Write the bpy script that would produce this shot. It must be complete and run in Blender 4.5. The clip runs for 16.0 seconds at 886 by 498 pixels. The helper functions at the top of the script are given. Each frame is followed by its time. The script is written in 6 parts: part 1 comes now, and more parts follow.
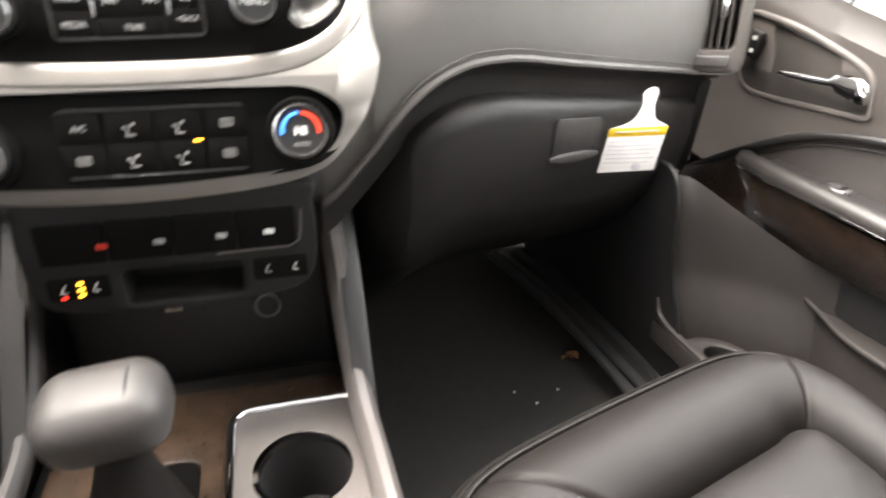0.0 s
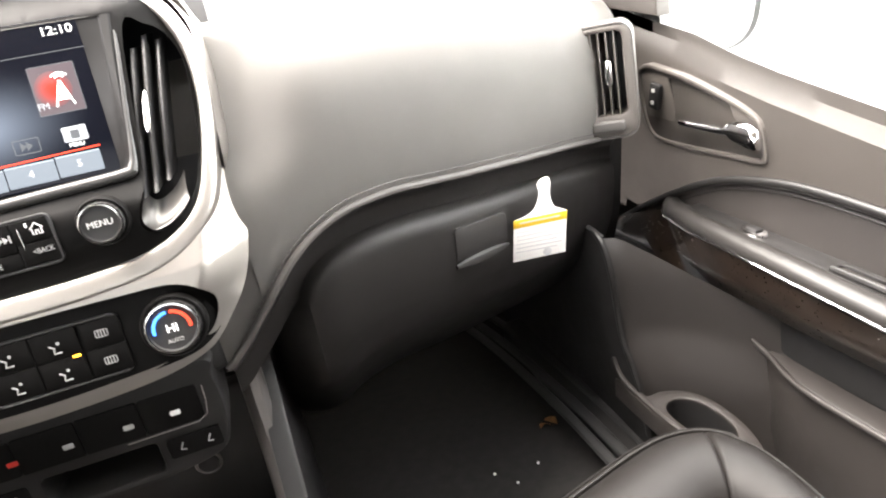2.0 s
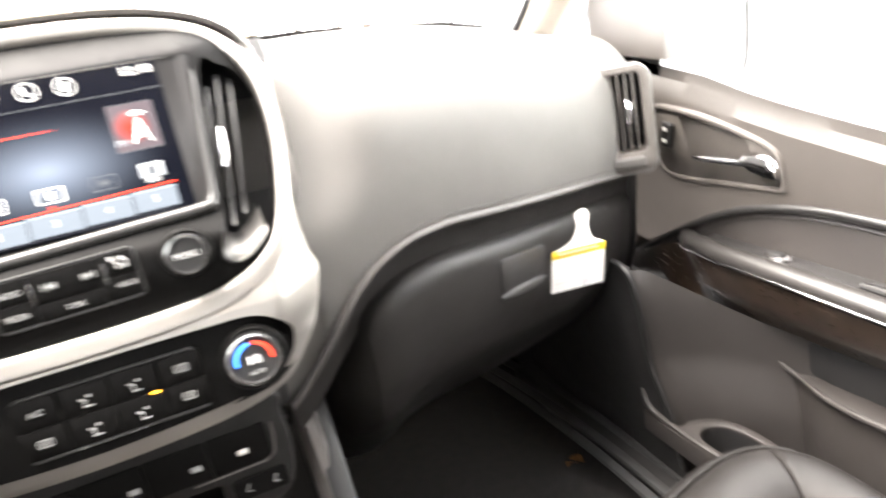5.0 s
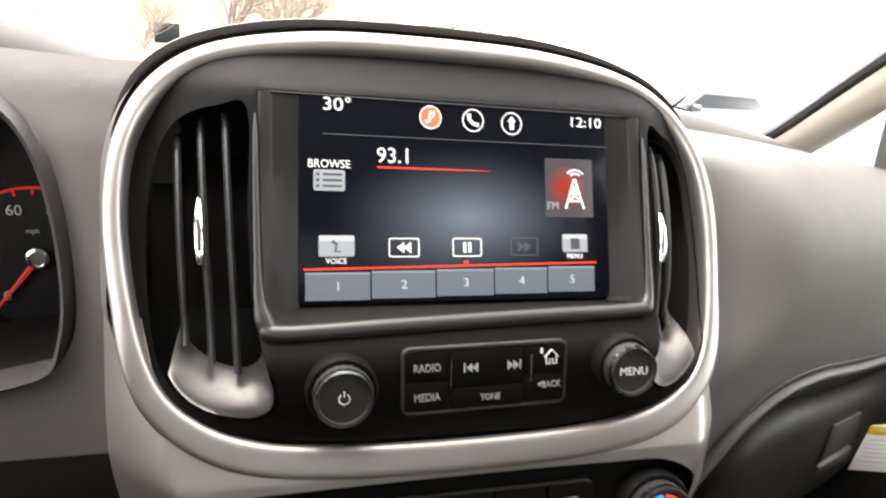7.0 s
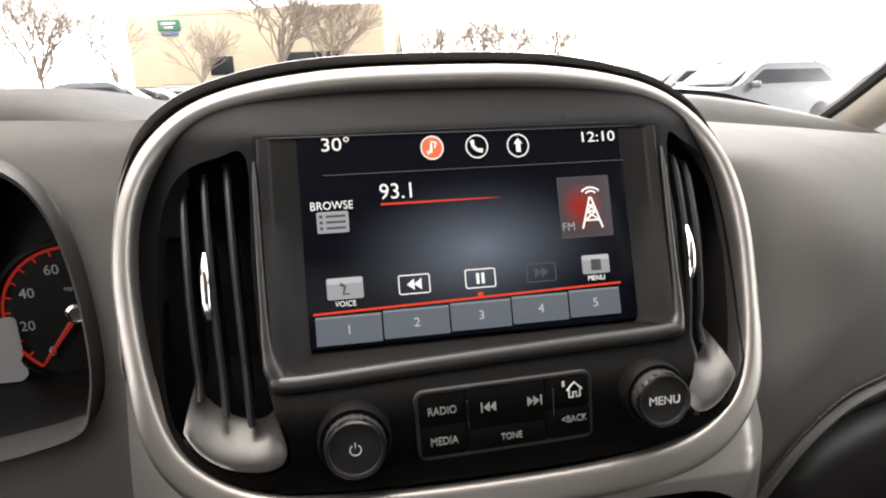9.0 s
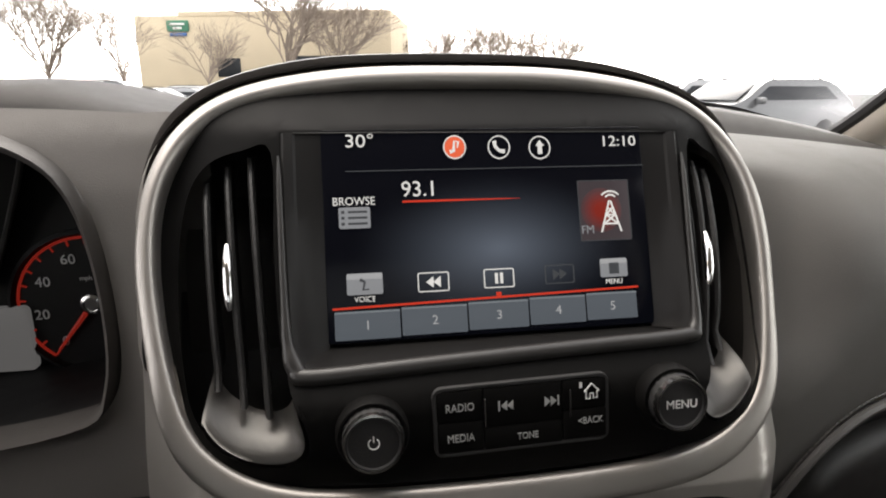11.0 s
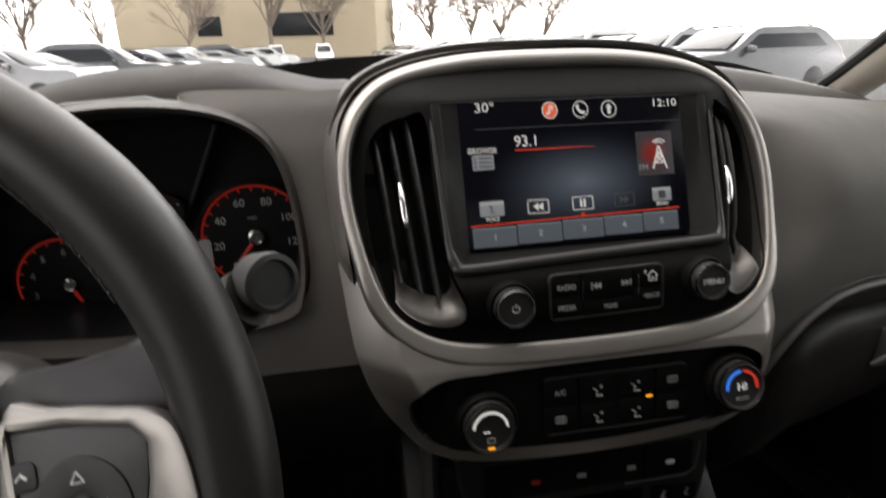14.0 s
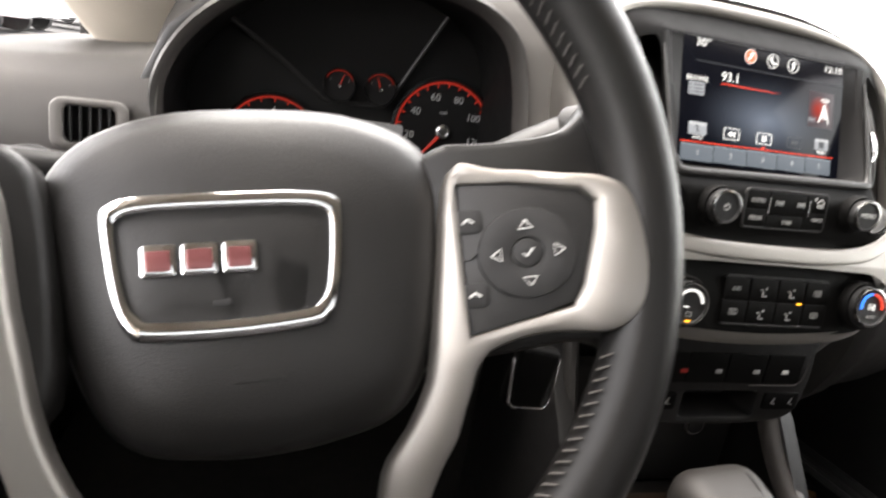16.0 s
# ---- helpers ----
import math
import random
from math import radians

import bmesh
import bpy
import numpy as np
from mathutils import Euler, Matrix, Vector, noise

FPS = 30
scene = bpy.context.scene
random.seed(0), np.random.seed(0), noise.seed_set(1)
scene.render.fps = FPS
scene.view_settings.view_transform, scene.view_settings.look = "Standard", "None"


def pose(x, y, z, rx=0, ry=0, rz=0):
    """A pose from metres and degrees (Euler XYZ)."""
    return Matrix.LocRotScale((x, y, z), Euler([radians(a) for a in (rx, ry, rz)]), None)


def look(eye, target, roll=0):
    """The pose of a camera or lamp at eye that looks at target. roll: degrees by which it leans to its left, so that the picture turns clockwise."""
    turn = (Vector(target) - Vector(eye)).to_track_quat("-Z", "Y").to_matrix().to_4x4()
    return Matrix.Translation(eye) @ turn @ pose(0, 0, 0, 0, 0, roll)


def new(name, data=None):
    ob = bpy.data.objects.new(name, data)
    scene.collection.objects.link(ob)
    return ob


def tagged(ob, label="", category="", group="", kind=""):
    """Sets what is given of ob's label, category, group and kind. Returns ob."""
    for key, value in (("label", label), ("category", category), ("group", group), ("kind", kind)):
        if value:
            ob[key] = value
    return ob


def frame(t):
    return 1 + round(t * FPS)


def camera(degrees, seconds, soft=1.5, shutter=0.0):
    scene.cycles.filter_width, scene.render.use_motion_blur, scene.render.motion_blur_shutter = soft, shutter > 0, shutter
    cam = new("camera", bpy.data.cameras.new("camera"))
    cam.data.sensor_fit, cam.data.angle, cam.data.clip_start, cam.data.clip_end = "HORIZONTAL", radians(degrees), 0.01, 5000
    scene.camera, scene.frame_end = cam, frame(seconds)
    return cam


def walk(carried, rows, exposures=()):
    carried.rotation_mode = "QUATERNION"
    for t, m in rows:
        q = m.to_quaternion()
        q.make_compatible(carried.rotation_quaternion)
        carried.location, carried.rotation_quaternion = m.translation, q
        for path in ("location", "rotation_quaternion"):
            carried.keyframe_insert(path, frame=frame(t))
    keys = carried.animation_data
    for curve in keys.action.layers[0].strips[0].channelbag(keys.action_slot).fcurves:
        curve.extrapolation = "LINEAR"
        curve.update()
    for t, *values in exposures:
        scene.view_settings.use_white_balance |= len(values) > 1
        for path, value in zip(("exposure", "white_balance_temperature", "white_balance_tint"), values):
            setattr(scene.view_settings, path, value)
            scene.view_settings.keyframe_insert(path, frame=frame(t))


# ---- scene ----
cam = camera(72.0, 16.0, soft=2.0, shutter=0.5)
PATH = [
    (0, (0.088, -0.511, 1.194), (0.587, 1.196, 0.279), 1.5),
    (0.5, (0.165, -0.499, 1.227), (0.673, 1.21, 0.32), -5.1),
    (1, (0.187, -0.494, 1.243), (0.671, 1.239, 0.37), -8.0),
    (1.5, (0.208, -0.516, 1.271), (0.706, 1.234, 0.44), -9.3),
    (2, (0.202, -0.516, 1.27), (0.666, 1.249, 0.453), -10.0),
    (2.5, (0.181, -0.534, 1.263), (0.78, 1.235, 0.545), -9.1),
    (3, (0.258, -0.457, 1.22), (1.106, 1.032, 0.189), -11.6),
    (3.5, (0.296, -0.423, 1.2), (1.265, 0.833, -0.018), -14.4),
    (4, (0.315, -0.414, 1.188), (1.282, 0.806, -0.068), -16.6),
    (4.5, (0.272, -0.447, 1.212), (1.086, 1.101, 0.241), -16.1),
    (5, (0.118, -0.504, 1.266), (0.73, 1.279, 0.598), -10.3),
    (5.2, (0.085, -0.508, 1.262), (0.655, 1.312, 0.668), -9.2),
    (7.3, (-0.104, -0.32, 1.299), (0.416, 1.539, 0.775), 4.8),
    (7.5, (-0.075, -0.32, 1.301), (0.36, 1.571, 0.818), 2.0),
    (8, (-0.067, -0.325, 1.319), (0.27, 1.581, 0.817), -1.3),
    (8.5, (-0.067, -0.322, 1.313), (0.257, 1.582, 0.791), -1.9),
    (11, (-0.079, -0.323, 1.305), (0.243, 1.586, 0.807), -0.1),
    (11.5, (-0.08, -0.327, 1.307), (0.234, 1.587, 0.821), -0.3),
    (12, (-0.084, -0.34, 1.312), (0.201, 1.582, 0.837), -1.6),
    (12.5, (-0.089, -0.348, 1.315), (0.222, 1.575, 0.861), -0.9),
    (13, (-0.108, -0.371, 1.32), (0.178, 1.55, 0.842), -2.3),
    (13.5, (-0.17, -0.429, 1.331), (0.032, 1.503, 0.853), -0.4),
    (14, (-0.19, -0.45, 1.325), (0.153, 1.417, 0.695), -1.5),
    (14.5, (-0.186, -0.473, 1.273), (0.24, 1.363, 0.603), 1.9),
    (15, (-0.243, -0.501, 1.248), (0.209, 1.353, 0.649), 2.0),
    (15.5, (-0.362, -0.525, 1.257), (0.105, 1.34, 0.705), 7.7),
    (16, (-0.439, -0.494, 1.23), (0.118, 1.331, 0.631), 9.6),
]
EXPOSURES = [(t, e, 6900, 14) for t, e in ((0.0, 4.95), (1.0, 5.25), (2.0, 5.1), (2.5, 5.02), (3.0, 4.65), (3.5, 4.5), (4.0, 4.5), (4.5, 5.2), (5.2, 5.48), (7.3, 3.62), (8.0, 3.45), (8.5, 3.27), (11.0, 2.48), (13.0, 2.18), (13.5, 2.06), (14.5, 2.35), (15.0, 3.18), (15.5, 3.58), (16.0, 3.66))]
walk(cam, [(t, look(eye, target, roll)) for t, eye, target, roll in PATH], EXPOSURES)

# ---- light ----
world = bpy.data.worlds.new("overcast_sky")
scene.world = world
world.use_nodes = True
wn = world.node_tree
sky = wn.nodes.new("ShaderNodeTexSky")
sky.sky_type, sky.sun_disc = "NISHITA", False
sky.sun_elevation, sky.sun_rotation = radians(45), radians(20)
soft_sky = wn.nodes.new("ShaderNodeHueSaturation")
soft_sky.inputs["Saturation"].default_value = 0.12
wn.links.new(sky.outputs[0], soft_sky.inputs["Color"])
wn.links.new(soft_sky.outputs[0], wn.nodes["Background"].inputs["Color"])
wn.nodes["Background"].inputs["Strength"].default_value = 0.15
sun = new("sun", bpy.data.lights.new("sun", "SUN"))
sun.data.energy, sun.data.angle, sun.data.color = 0.8, radians(50), (1.0, 0.96, 0.9)
sun.matrix_world = look((0, 0, 30), (8, -6, 6))


# ---- materials ----
def mat(name, col, rough=0.5, metal=0.0, var=0.12, vscale=9.0, grain=0.0, gscale=500.0, leather=False, rvar=0.08, coat=0.0, spec=0.5):
    m = bpy.data.materials.new(name)
    m.use_nodes = True
    nt = m.node_tree
    b = nt.nodes["Principled BSDF"]
    b.inputs["Metallic"].default_value = metal
    b.inputs["Specular IOR Level"].default_value = spec
    b.inputs["Coat Weight"].default_value = coat
    b.inputs["Coat Roughness"].default_value = 0.08
    tc = nt.nodes.new("ShaderNodeTexCoord")
    n1 = nt.nodes.new("ShaderNodeTexNoise")
    n1.inputs["Scale"].default_value, n1.inputs["Detail"].default_value = vscale, 6.0
    nt.links.new(tc.outputs["Object"], n1.inputs["Vector"])
    ramp = nt.nodes.new("ShaderNodeValToRGB")
    ramp.color_ramp.elements[0].position, ramp.color_ramp.elements[1].position = 0.3, 0.7
    for e, k in zip(ramp.color_ramp.elements, (1 - var, 1 + var)):
        e.color = (*[min(1.0, c * k) for c in col], 1)
    nt.links.new(n1.outputs["Fac"], ramp.inputs["Fac"])
    nt.links.new(ramp.outputs["Color"], b.inputs["Base Color"])
    n2 = nt.nodes.new("ShaderNodeTexNoise")
    n2.inputs["Scale"].default_value, n2.inputs["Detail"].default_value = vscale * 7, 4.0
    nt.links.new(tc.outputs["Object"], n2.inputs["Vector"])
    rr = nt.nodes.new("ShaderNodeMapRange")
    rr.inputs["To Min"].default_value, rr.inputs["To Max"].default_value = max(0.02, rough - rvar), min(1.0, rough + rvar)
    nt.links.new(n2.outputs["Fac"], rr.inputs["Value"])
    nt.links.new(rr.outputs["Result"], b.inputs["Roughness"])
    if grain:
        g = nt.nodes.new("ShaderNodeTexVoronoi" if leather else "ShaderNodeTexNoise")
        g.inputs["Scale"].default_value = gscale
        nt.links.new(tc.outputs["Object"], g.inputs["Vector"])
        bp = nt.nodes.new("ShaderNodeBump")
        bp.inputs["Strength"].default_value, bp.inputs["Distance"].default_value = grain, 0.0006
        nt.links.new(g.outputs["Distance" if leather else "Fac"], bp.inputs["Height"])
        nt.links.new(bp.outputs["Normal"], b.inputs["Normal"])
    return m


LAMPS = 0.15  # how strong the lit displays are beside the daylight


def glow(name, col, strength):
    m = bpy.data.materials.new(name)
    m.use_nodes = True
    b = m.node_tree.nodes["Principled BSDF"]
    b.inputs["Base Color"].default_value = (*[c * 0.06 for c in col], 1)
    b.inputs["Roughness"].default_value = 0.35
    b.inputs["Specular IOR Level"].default_value = 0.12
    b.inputs["Emission Color"].default_value = (*col, 1)
    b.inputs["Emission Strength"].default_value = strength * LAMPS
    return m


def pane_mat(name, tint, gloss):
    m = bpy.data.materials.new(name)
    m.use_nodes = True
    nt = m.node_tree
    nt.nodes.remove(nt.nodes["Principled BSDF"])
    tr, gl, mx = nt.nodes.new("ShaderNodeBsdfTransparent"), nt.nodes.new("ShaderNodeBsdfGlossy"), nt.nodes.new("ShaderNodeMixShader")
    tr.inputs["Color"].default_value = (*tint, 1)
    gl.inputs["Roughness"].default_value = 0.02
    mx.inputs["Fac"].default_value = gloss
    nt.links.new(tr.outputs[0], mx.inputs[1])
    nt.links.new(gl.outputs[0], mx.inputs[2])
    nt.links.new(mx.outputs[0], nt.nodes["Material Output"].inputs["Surface"])
    return m


DASH = mat("dash_vinyl", (0.17, 0.161, 0.150), 0.6, var=0.08, grain=0.2, gscale=1500, leather=True)
DASHTOP = mat("dash_top_vinyl", (0.060, 0.055, 0.051), 0.6, var=0.08, grain=0.2, gscale=1500, leather=True)
SWGREY = mat("switch_bank_grey", (0.009, 0.0085, 0.0082), 0.5, var=0.1, grain=0.3, gscale=1200, spec=0.28)
BARGREY = mat("armrest_bar_plastic", (0.022, 0.0205, 0.0195), 0.4, var=0.08, spec=0.35)
BROWN = mat("brown_wood_console", (0.04, 0.025, 0.016), 0.3, var=0.5, vscale=40, coat=0.4)
DARK = mat("dark_plastic", (0.0125, 0.0119, 0.0116), 0.45, var=0.1, grain=0.35, gscale=1100)
BLACK = mat("gloss_black_plastic", (0.0042, 0.0040, 0.0038), 0.5, var=0.1, spec=0.06)
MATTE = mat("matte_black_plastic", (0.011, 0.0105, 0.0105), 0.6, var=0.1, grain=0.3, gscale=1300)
SILVER = mat("satin_silver_paint", (0.31, 0.292, 0.272), 0.42, metal=0.92, var=0.04, rvar=0.04)
FRAMEG = mat("satin_charcoal_frame", (0.0085, 0.008, 0.0077), 0.46, var=0.08, grain=0.12, gscale=1500, spec=0.16)
HOODV = mat("hood_vinyl", (0.045, 0.041, 0.038), 0.5, var=0.08, grain=0.2, gscale=1500, leather=True)
VENTG = mat("vent_grey_plastic", (0.075, 0.070, 0.065), 0.45, var=0.08, grain=0.2, gscale=1300)
SATIN = mat("dark_satin_trim", (0.26, 0.25, 0.235), 0.3, metal=0.7, var=0.05)
LIP = mat("dark_satin_lip", (0.022, 0.021, 0.02), 0.36, metal=0.15, var=0.06)
SCOOP = mat("satin_grey_scoop", (0.13, 0.125, 0.118), 0.32, metal=0.5, var=0.05)
DIALS = mat("dark_dial_plastic", (0.008, 0.0078, 0.0078), 0.5, var=0.1, spec=0.12)
DRIVER = mat("driver_dash_vinyl", (0.14, 0.130, 0.119), 0.55, var=0.08, grain=0.2, gscale=1500, leather=True)
AIRBAG = mat("airbag_grained_vinyl", (0.015, 0.0142, 0.0136), 0.4, var=0.1, grain=0.25, gscale=1300, leather=True)
ARMPAD = mat("armrest_leather", (0.016, 0.0142, 0.0131), 0.5, var=0.12, vscale=14, grain=0.18, gscale=1400, leather=True)
CHROME = mat("chrome", (0.85, 0.85, 0.86), 0.06, metal=1.0, var=0.02, rvar=0.02)
LEATHER = mat("black_leather", (0.0080, 0.0071, 0.0066), 0.5, var=0.14, vscale=14, grain=0.18, gscale=1400, leather=True, spec=0.16)
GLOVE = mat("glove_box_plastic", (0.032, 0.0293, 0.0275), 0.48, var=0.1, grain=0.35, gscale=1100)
KNOB = mat("gear_knob_leather", (0.036, 0.0335, 0.0315), 0.5, var=0.1, grain=0.2, gscale=1400, leather=True)
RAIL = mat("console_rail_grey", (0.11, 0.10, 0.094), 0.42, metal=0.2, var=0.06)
WHEELL = mat("wheel_leather", (0.011, 0.0104, 0.0100), 0.38, var=0.12, grain=0.15, gscale=1500, leather=True, spec=0.32)
THREAD = mat("stitch_thread", (0.10, 0.093, 0.087), 0.7)
LATCH = mat("latch_plastic", (0.019, 0.0175, 0.0165), 0.5, var=0.1, grain=0.35, gscale=1100)
DOORUP = mat("door_upper_vinyl", (0.082, 0.073, 0.066), 0.45, var=0.08, grain=0.2, gscale=1500, leather=True)
DOORMID = mat("door_panel_plastic", (0.027, 0.0238, 0.0220), 0.46, var=0.1, grain=0.45, gscale=1000)
WOOD = mat("dark_wood_grain_trim", (0.026, 0.017, 0.012), 0.3, var=0.5, vscale=30, coat=0.5)
CARPET = mat("dark_carpet", (0.013, 0.0115, 0.0105), 0.95, var=0.3, vscale=60, grain=1.0, gscale=700)
MATRUB = mat("rubber_sill", (0.03, 0.03, 0.03), 0.4, var=0.15)
PILLAR = mat("beige_pillar_cloth", (0.6, 0.54, 0.46), 0.85, var=0.06, grain=0.5, gscale=1500)
WHITEP = mat("tag_paper", (0.8, 0.79, 0.76), 0.7, var=0.03)
YELLOWP = mat("tag_yellow_ink", (0.85, 0.55, 0.03), 0.6, var=0.04)
GREYINK = mat("grey_ink", (0.56, 0.56, 0.57), 0.7)
WHITEINK = mat("white_ink", (0.7, 0.7, 0.68), 0.5)
DIMINK = mat("dim_white_ink", (0.35, 0.35, 0.34), 0.5)
REDINK = mat("red_ink", (0.5, 0.03, 0.02), 0.4)
LEAF = mat("dry_leaf", (0.3, 0.14, 0.05), 0.8, var=0.3, vscale=200)
GLASS = pane_mat("window_glass", (0.93, 0.95, 0.94), 0.05)
REARTINT = pane_mat("rear_tint_glass", (0.45, 0.46, 0.46), 0.05)


# ---- mesh helpers ----
def finish(bm, name, material, angle=38.0):
    me = bpy.data.meshes.new(name)
    bmesh.ops.recalc_face_normals(bm, faces=bm.faces)
    bm.to_mesh(me)
    bm.free()
    me.materials.append(material)
    me.shade_smooth()
    me.set_sharp_from_angle(angle=radians(angle))
    return me


def thing(name, loc, label, category, group="", kind=""):
    ob = new(name)
    ob.empty_display_size = 0.05
    ob.location = loc
    return tagged(ob, label, category, group, kind)


def solid(name, bm, material, label, category, group="", kind="", angle=38.0):
    return tagged(new(name, finish(bm, name, material, angle)), label, category, group, kind)


def part(name, bm, material, parent, label="", angle=38.0, mesh=None):
    ob = new(name, mesh or finish(bm, name, material, angle))
    ob.parent = parent
    if parent.parent is None:
        ob.matrix_parent_inverse = Matrix.Translation(parent.location).inverted()
    if label:
        ob["label"] = label
    return ob


def cr(pts, n=6, closed=True):
    """A smooth curve through points."""
    pts = [Vector(p) for p in pts]
    k, out = len(pts), []
    for i in range(k if closed else k - 1):
        if closed:
            a, b, c, d = (pts[(i + j - 1) % k] for j in range(4))
        else:
            a, b, c, d = pts[max(i - 1, 0)], pts[i], pts[i + 1], pts[min(i + 2, k - 1)]
        for s in range(n):
            t = s / n
            out.append(0.5 * (2 * b + (c - a) * t + (2 * a - 5 * b + 4 * c - d) * t * t + (3 * b - a - 3 * c + d) * t**3))
    if not closed:
        out.append(pts[-1])
    return out


def mirror(half):
    """A closed outline from its right half, top to bottom, with the ends on the axis."""
    return half + [(-x, z) for x, z in half[-2:0:-1]]


def inset(loop, d):
    area = sum(a[0] * b[1] - b[0] * a[1] for a, b in zip(loop, loop[1:] + loop[:1]))
    sgn, out, k = (1 if area > 0 else -1), [], len(loop)
    for i in range(k):
        a, b, c = Vector(loop[i - 1][:2]), Vector(loop[i][:2]), Vector(loop[(i + 1) % k][:2])
        e1, e2 = (b - a).normalized(), (c - b).normalized()
        n = Vector((-(e1.y + e2.y), e1.x + e2.x))
        n = n.normalized() if n.length > 1e-6 else Vector((-e1.y, e1.x))
        m = max(0.5, n.dot(Vector((-e1.y, e1.x))))
        out.append(b + n * (sgn * d / m))
    return out


def plate(outer, holes, at, depth, bevel, back=False):
    """A plate with holes. at(u, v, w): the place of a point of the face, w behind it."""
    bm = bmesh.new()
    face_edges = []
    for loop, sgn in [(outer, 1)] + [(h, -1) for h in holes]:
        loop = [tuple(p[:2]) for p in loop]
        mid, top = inset(loop, sgn * bevel * 0.3), inset(loop, sgn * bevel)
        rings = [(loop, depth), (loop, bevel), (mid, bevel * 0.3), (top, 0.0)]
        vs = [[bm.verts.new(at(p[0], p[1], w)) for p in ring] for ring, w in rings]
        for lo, hi in zip(vs, vs[1:]):
            for i in range(len(lo)):
                j = (i + 1) % len(lo)
                bm.faces.new((lo[i], lo[j], hi[j], hi[i]))
        k = len(loop)
        face_edges += [bm.edges.get((vs[-1][i], vs[-1][(i + 1) % k])) for i in range(k)]
        if back and sgn == 1:
            bm.faces.new(vs[0])
    bmesh.ops.triangle_fill(bm, use_beauty=True, use_dissolve=False, edges=face_edges)
    return bm


def refine(bm, f, size, rounds=3):
    """Splits the long edges of a plate's face and lays the new points on f(x, z)."""
    for _ in range(rounds):
        bm.verts.ensure_lookup_table()
        face = {v for v in bm.verts if abs(v.co.y - f(v.co.x, v.co.z)) < 2e-5}
        long = [e for e in bm.edges if e.calc_length() > size and e.verts[0] in face and e.verts[1] in face and len(e.link_faces) == 2]
        if not long:
            break
        old = set(bm.verts)
        bmesh.ops.subdivide_edges(bm, edges=long, cuts=1)
        for v in bm.verts:
            if v not in old:
                v.co.y = f(v.co.x, v.co.z)
        bmesh.ops.triangulate(bm, faces=[q for q in bm.faces if len(q.verts) > 4])
    return bm


def near(p, line):
    """How far a point lies from a line of points in the plane."""
    best = 9.0
    for a, b in zip(line, line[1:]):
        dx, dy = b[0] - a[0], b[1] - a[1]
        k = min(1, max(0, ((p[0] - a[0]) * dx + (p[1] - a[1]) * dy) / (dx * dx + dy * dy + 1e-12)))
        best = min(best, math.hypot(p[0] - a[0] - k * dx, p[1] - a[1] - k * dy))
    return best


def frame_at(m):
    """Places on a plane: u to the right, v up, w behind."""
    return lambda u, v, w: m @ Vector((u, v, -w))


def rrect(cx, cy, w, h, r, n=4):
    out = []
    for sx, sy, a0 in ((1, 1, 0), (-1, 1, 90), (-1, -1, 180), (1, -1, 270)):
        for i in range(n + 1):
            a = radians(a0 + 90 * i / n)
            out.append((cx + sx * (w / 2 - r) + r * math.cos(a), cy + sy * (h / 2 - r) + r * math.sin(a)))
    return out


def circle(cx, cy, r, n=32):
    return [(cx + r * math.cos(2 * math.pi * i / n), cy + r * math.sin(2 * math.pi * i / n)) for i in range(n)]


def loft(rings, closed=True, caps=(True, True), bm=None):
    bm = bm or bmesh.new()
    vs = [[bm.verts.new(p) for p in r] for r in rings]
    n = len(vs[0])
    for lo, hi in zip(vs, vs[1:]):
        for i in range(n if closed else n - 1):
            j = (i + 1) % n
            bm.faces.new((lo[i], lo[j], hi[j], hi[i]))
    if closed:
        if caps[0]:
            bm.faces.new(vs[0])
        if caps[1]:
            bm.faces.new(vs[-1])
    return bm


def tube(path, rad, n=12, closed=False, flat=1.0, bm=None, up=None):
    """A round bar along a path; rad is a number or one for each point; flat squeezes it along its second axis."""
    pts = [Vector(p) for p in path]
    k = len(pts)
    rads = rad if isinstance(rad, (list, tuple)) else [rad] * k
    rings, ref = [], Vector(up) if up else None
    for i, p in enumerate(pts):
        a, b = (pts[i - 1], pts[(i + 1) % k]) if closed else (pts[max(i - 1, 0)], pts[min(i + 1, k - 1)])
        t = (b - a).normalized()
        if ref is None:
            ref = Vector((0, 0, 1)) if abs(t.z) < 0.9 else Vector((1, 0, 0))
        s = (ref - t * ref.dot(t)).normalized()
        if up is None:
            ref = s
        q = t.cross(s)
        rings.append([p + rads[i] * (q * math.cos(w) + s * flat * math.sin(w)) for w in (2 * math.pi * j / n for j in range(n))])
    if closed:
        rings.append(rings[0])
        b2 = loft(rings, caps=(False, False), bm=bm)
        bmesh.ops.remove_doubles(b2, verts=b2.verts, dist=1e-6)
        return b2
    return loft(rings, bm=bm)


def lathe(profile, m, n=40, bm=None, caps=(True, True)):
    """A turned form: profile of (radius, height) along m's z."""
    rings = [[m @ Vector((r * math.cos(2 * math.pi * i / n), r * math.sin(2 * math.pi * i / n), h)) for i in range(n)] for r, h in profile]
    return loft(rings, bm=bm, caps=caps)


def rbox(sx, sy, sz, r, m, seg=3):
    bm = bmesh.new()
    bmesh.ops.create_cube(bm, size=1.0, matrix=Matrix.Diagonal((sx, sy, sz, 1)))
    bmesh.ops.bevel(bm, geom=bm.edges[:], offset=min(r, 0.49 * min(sx, sy, sz)), segments=seg, profile=0.5, affect="EDGES")
    bmesh.ops.transform(bm, matrix=m, verts=bm.verts)
    return bm


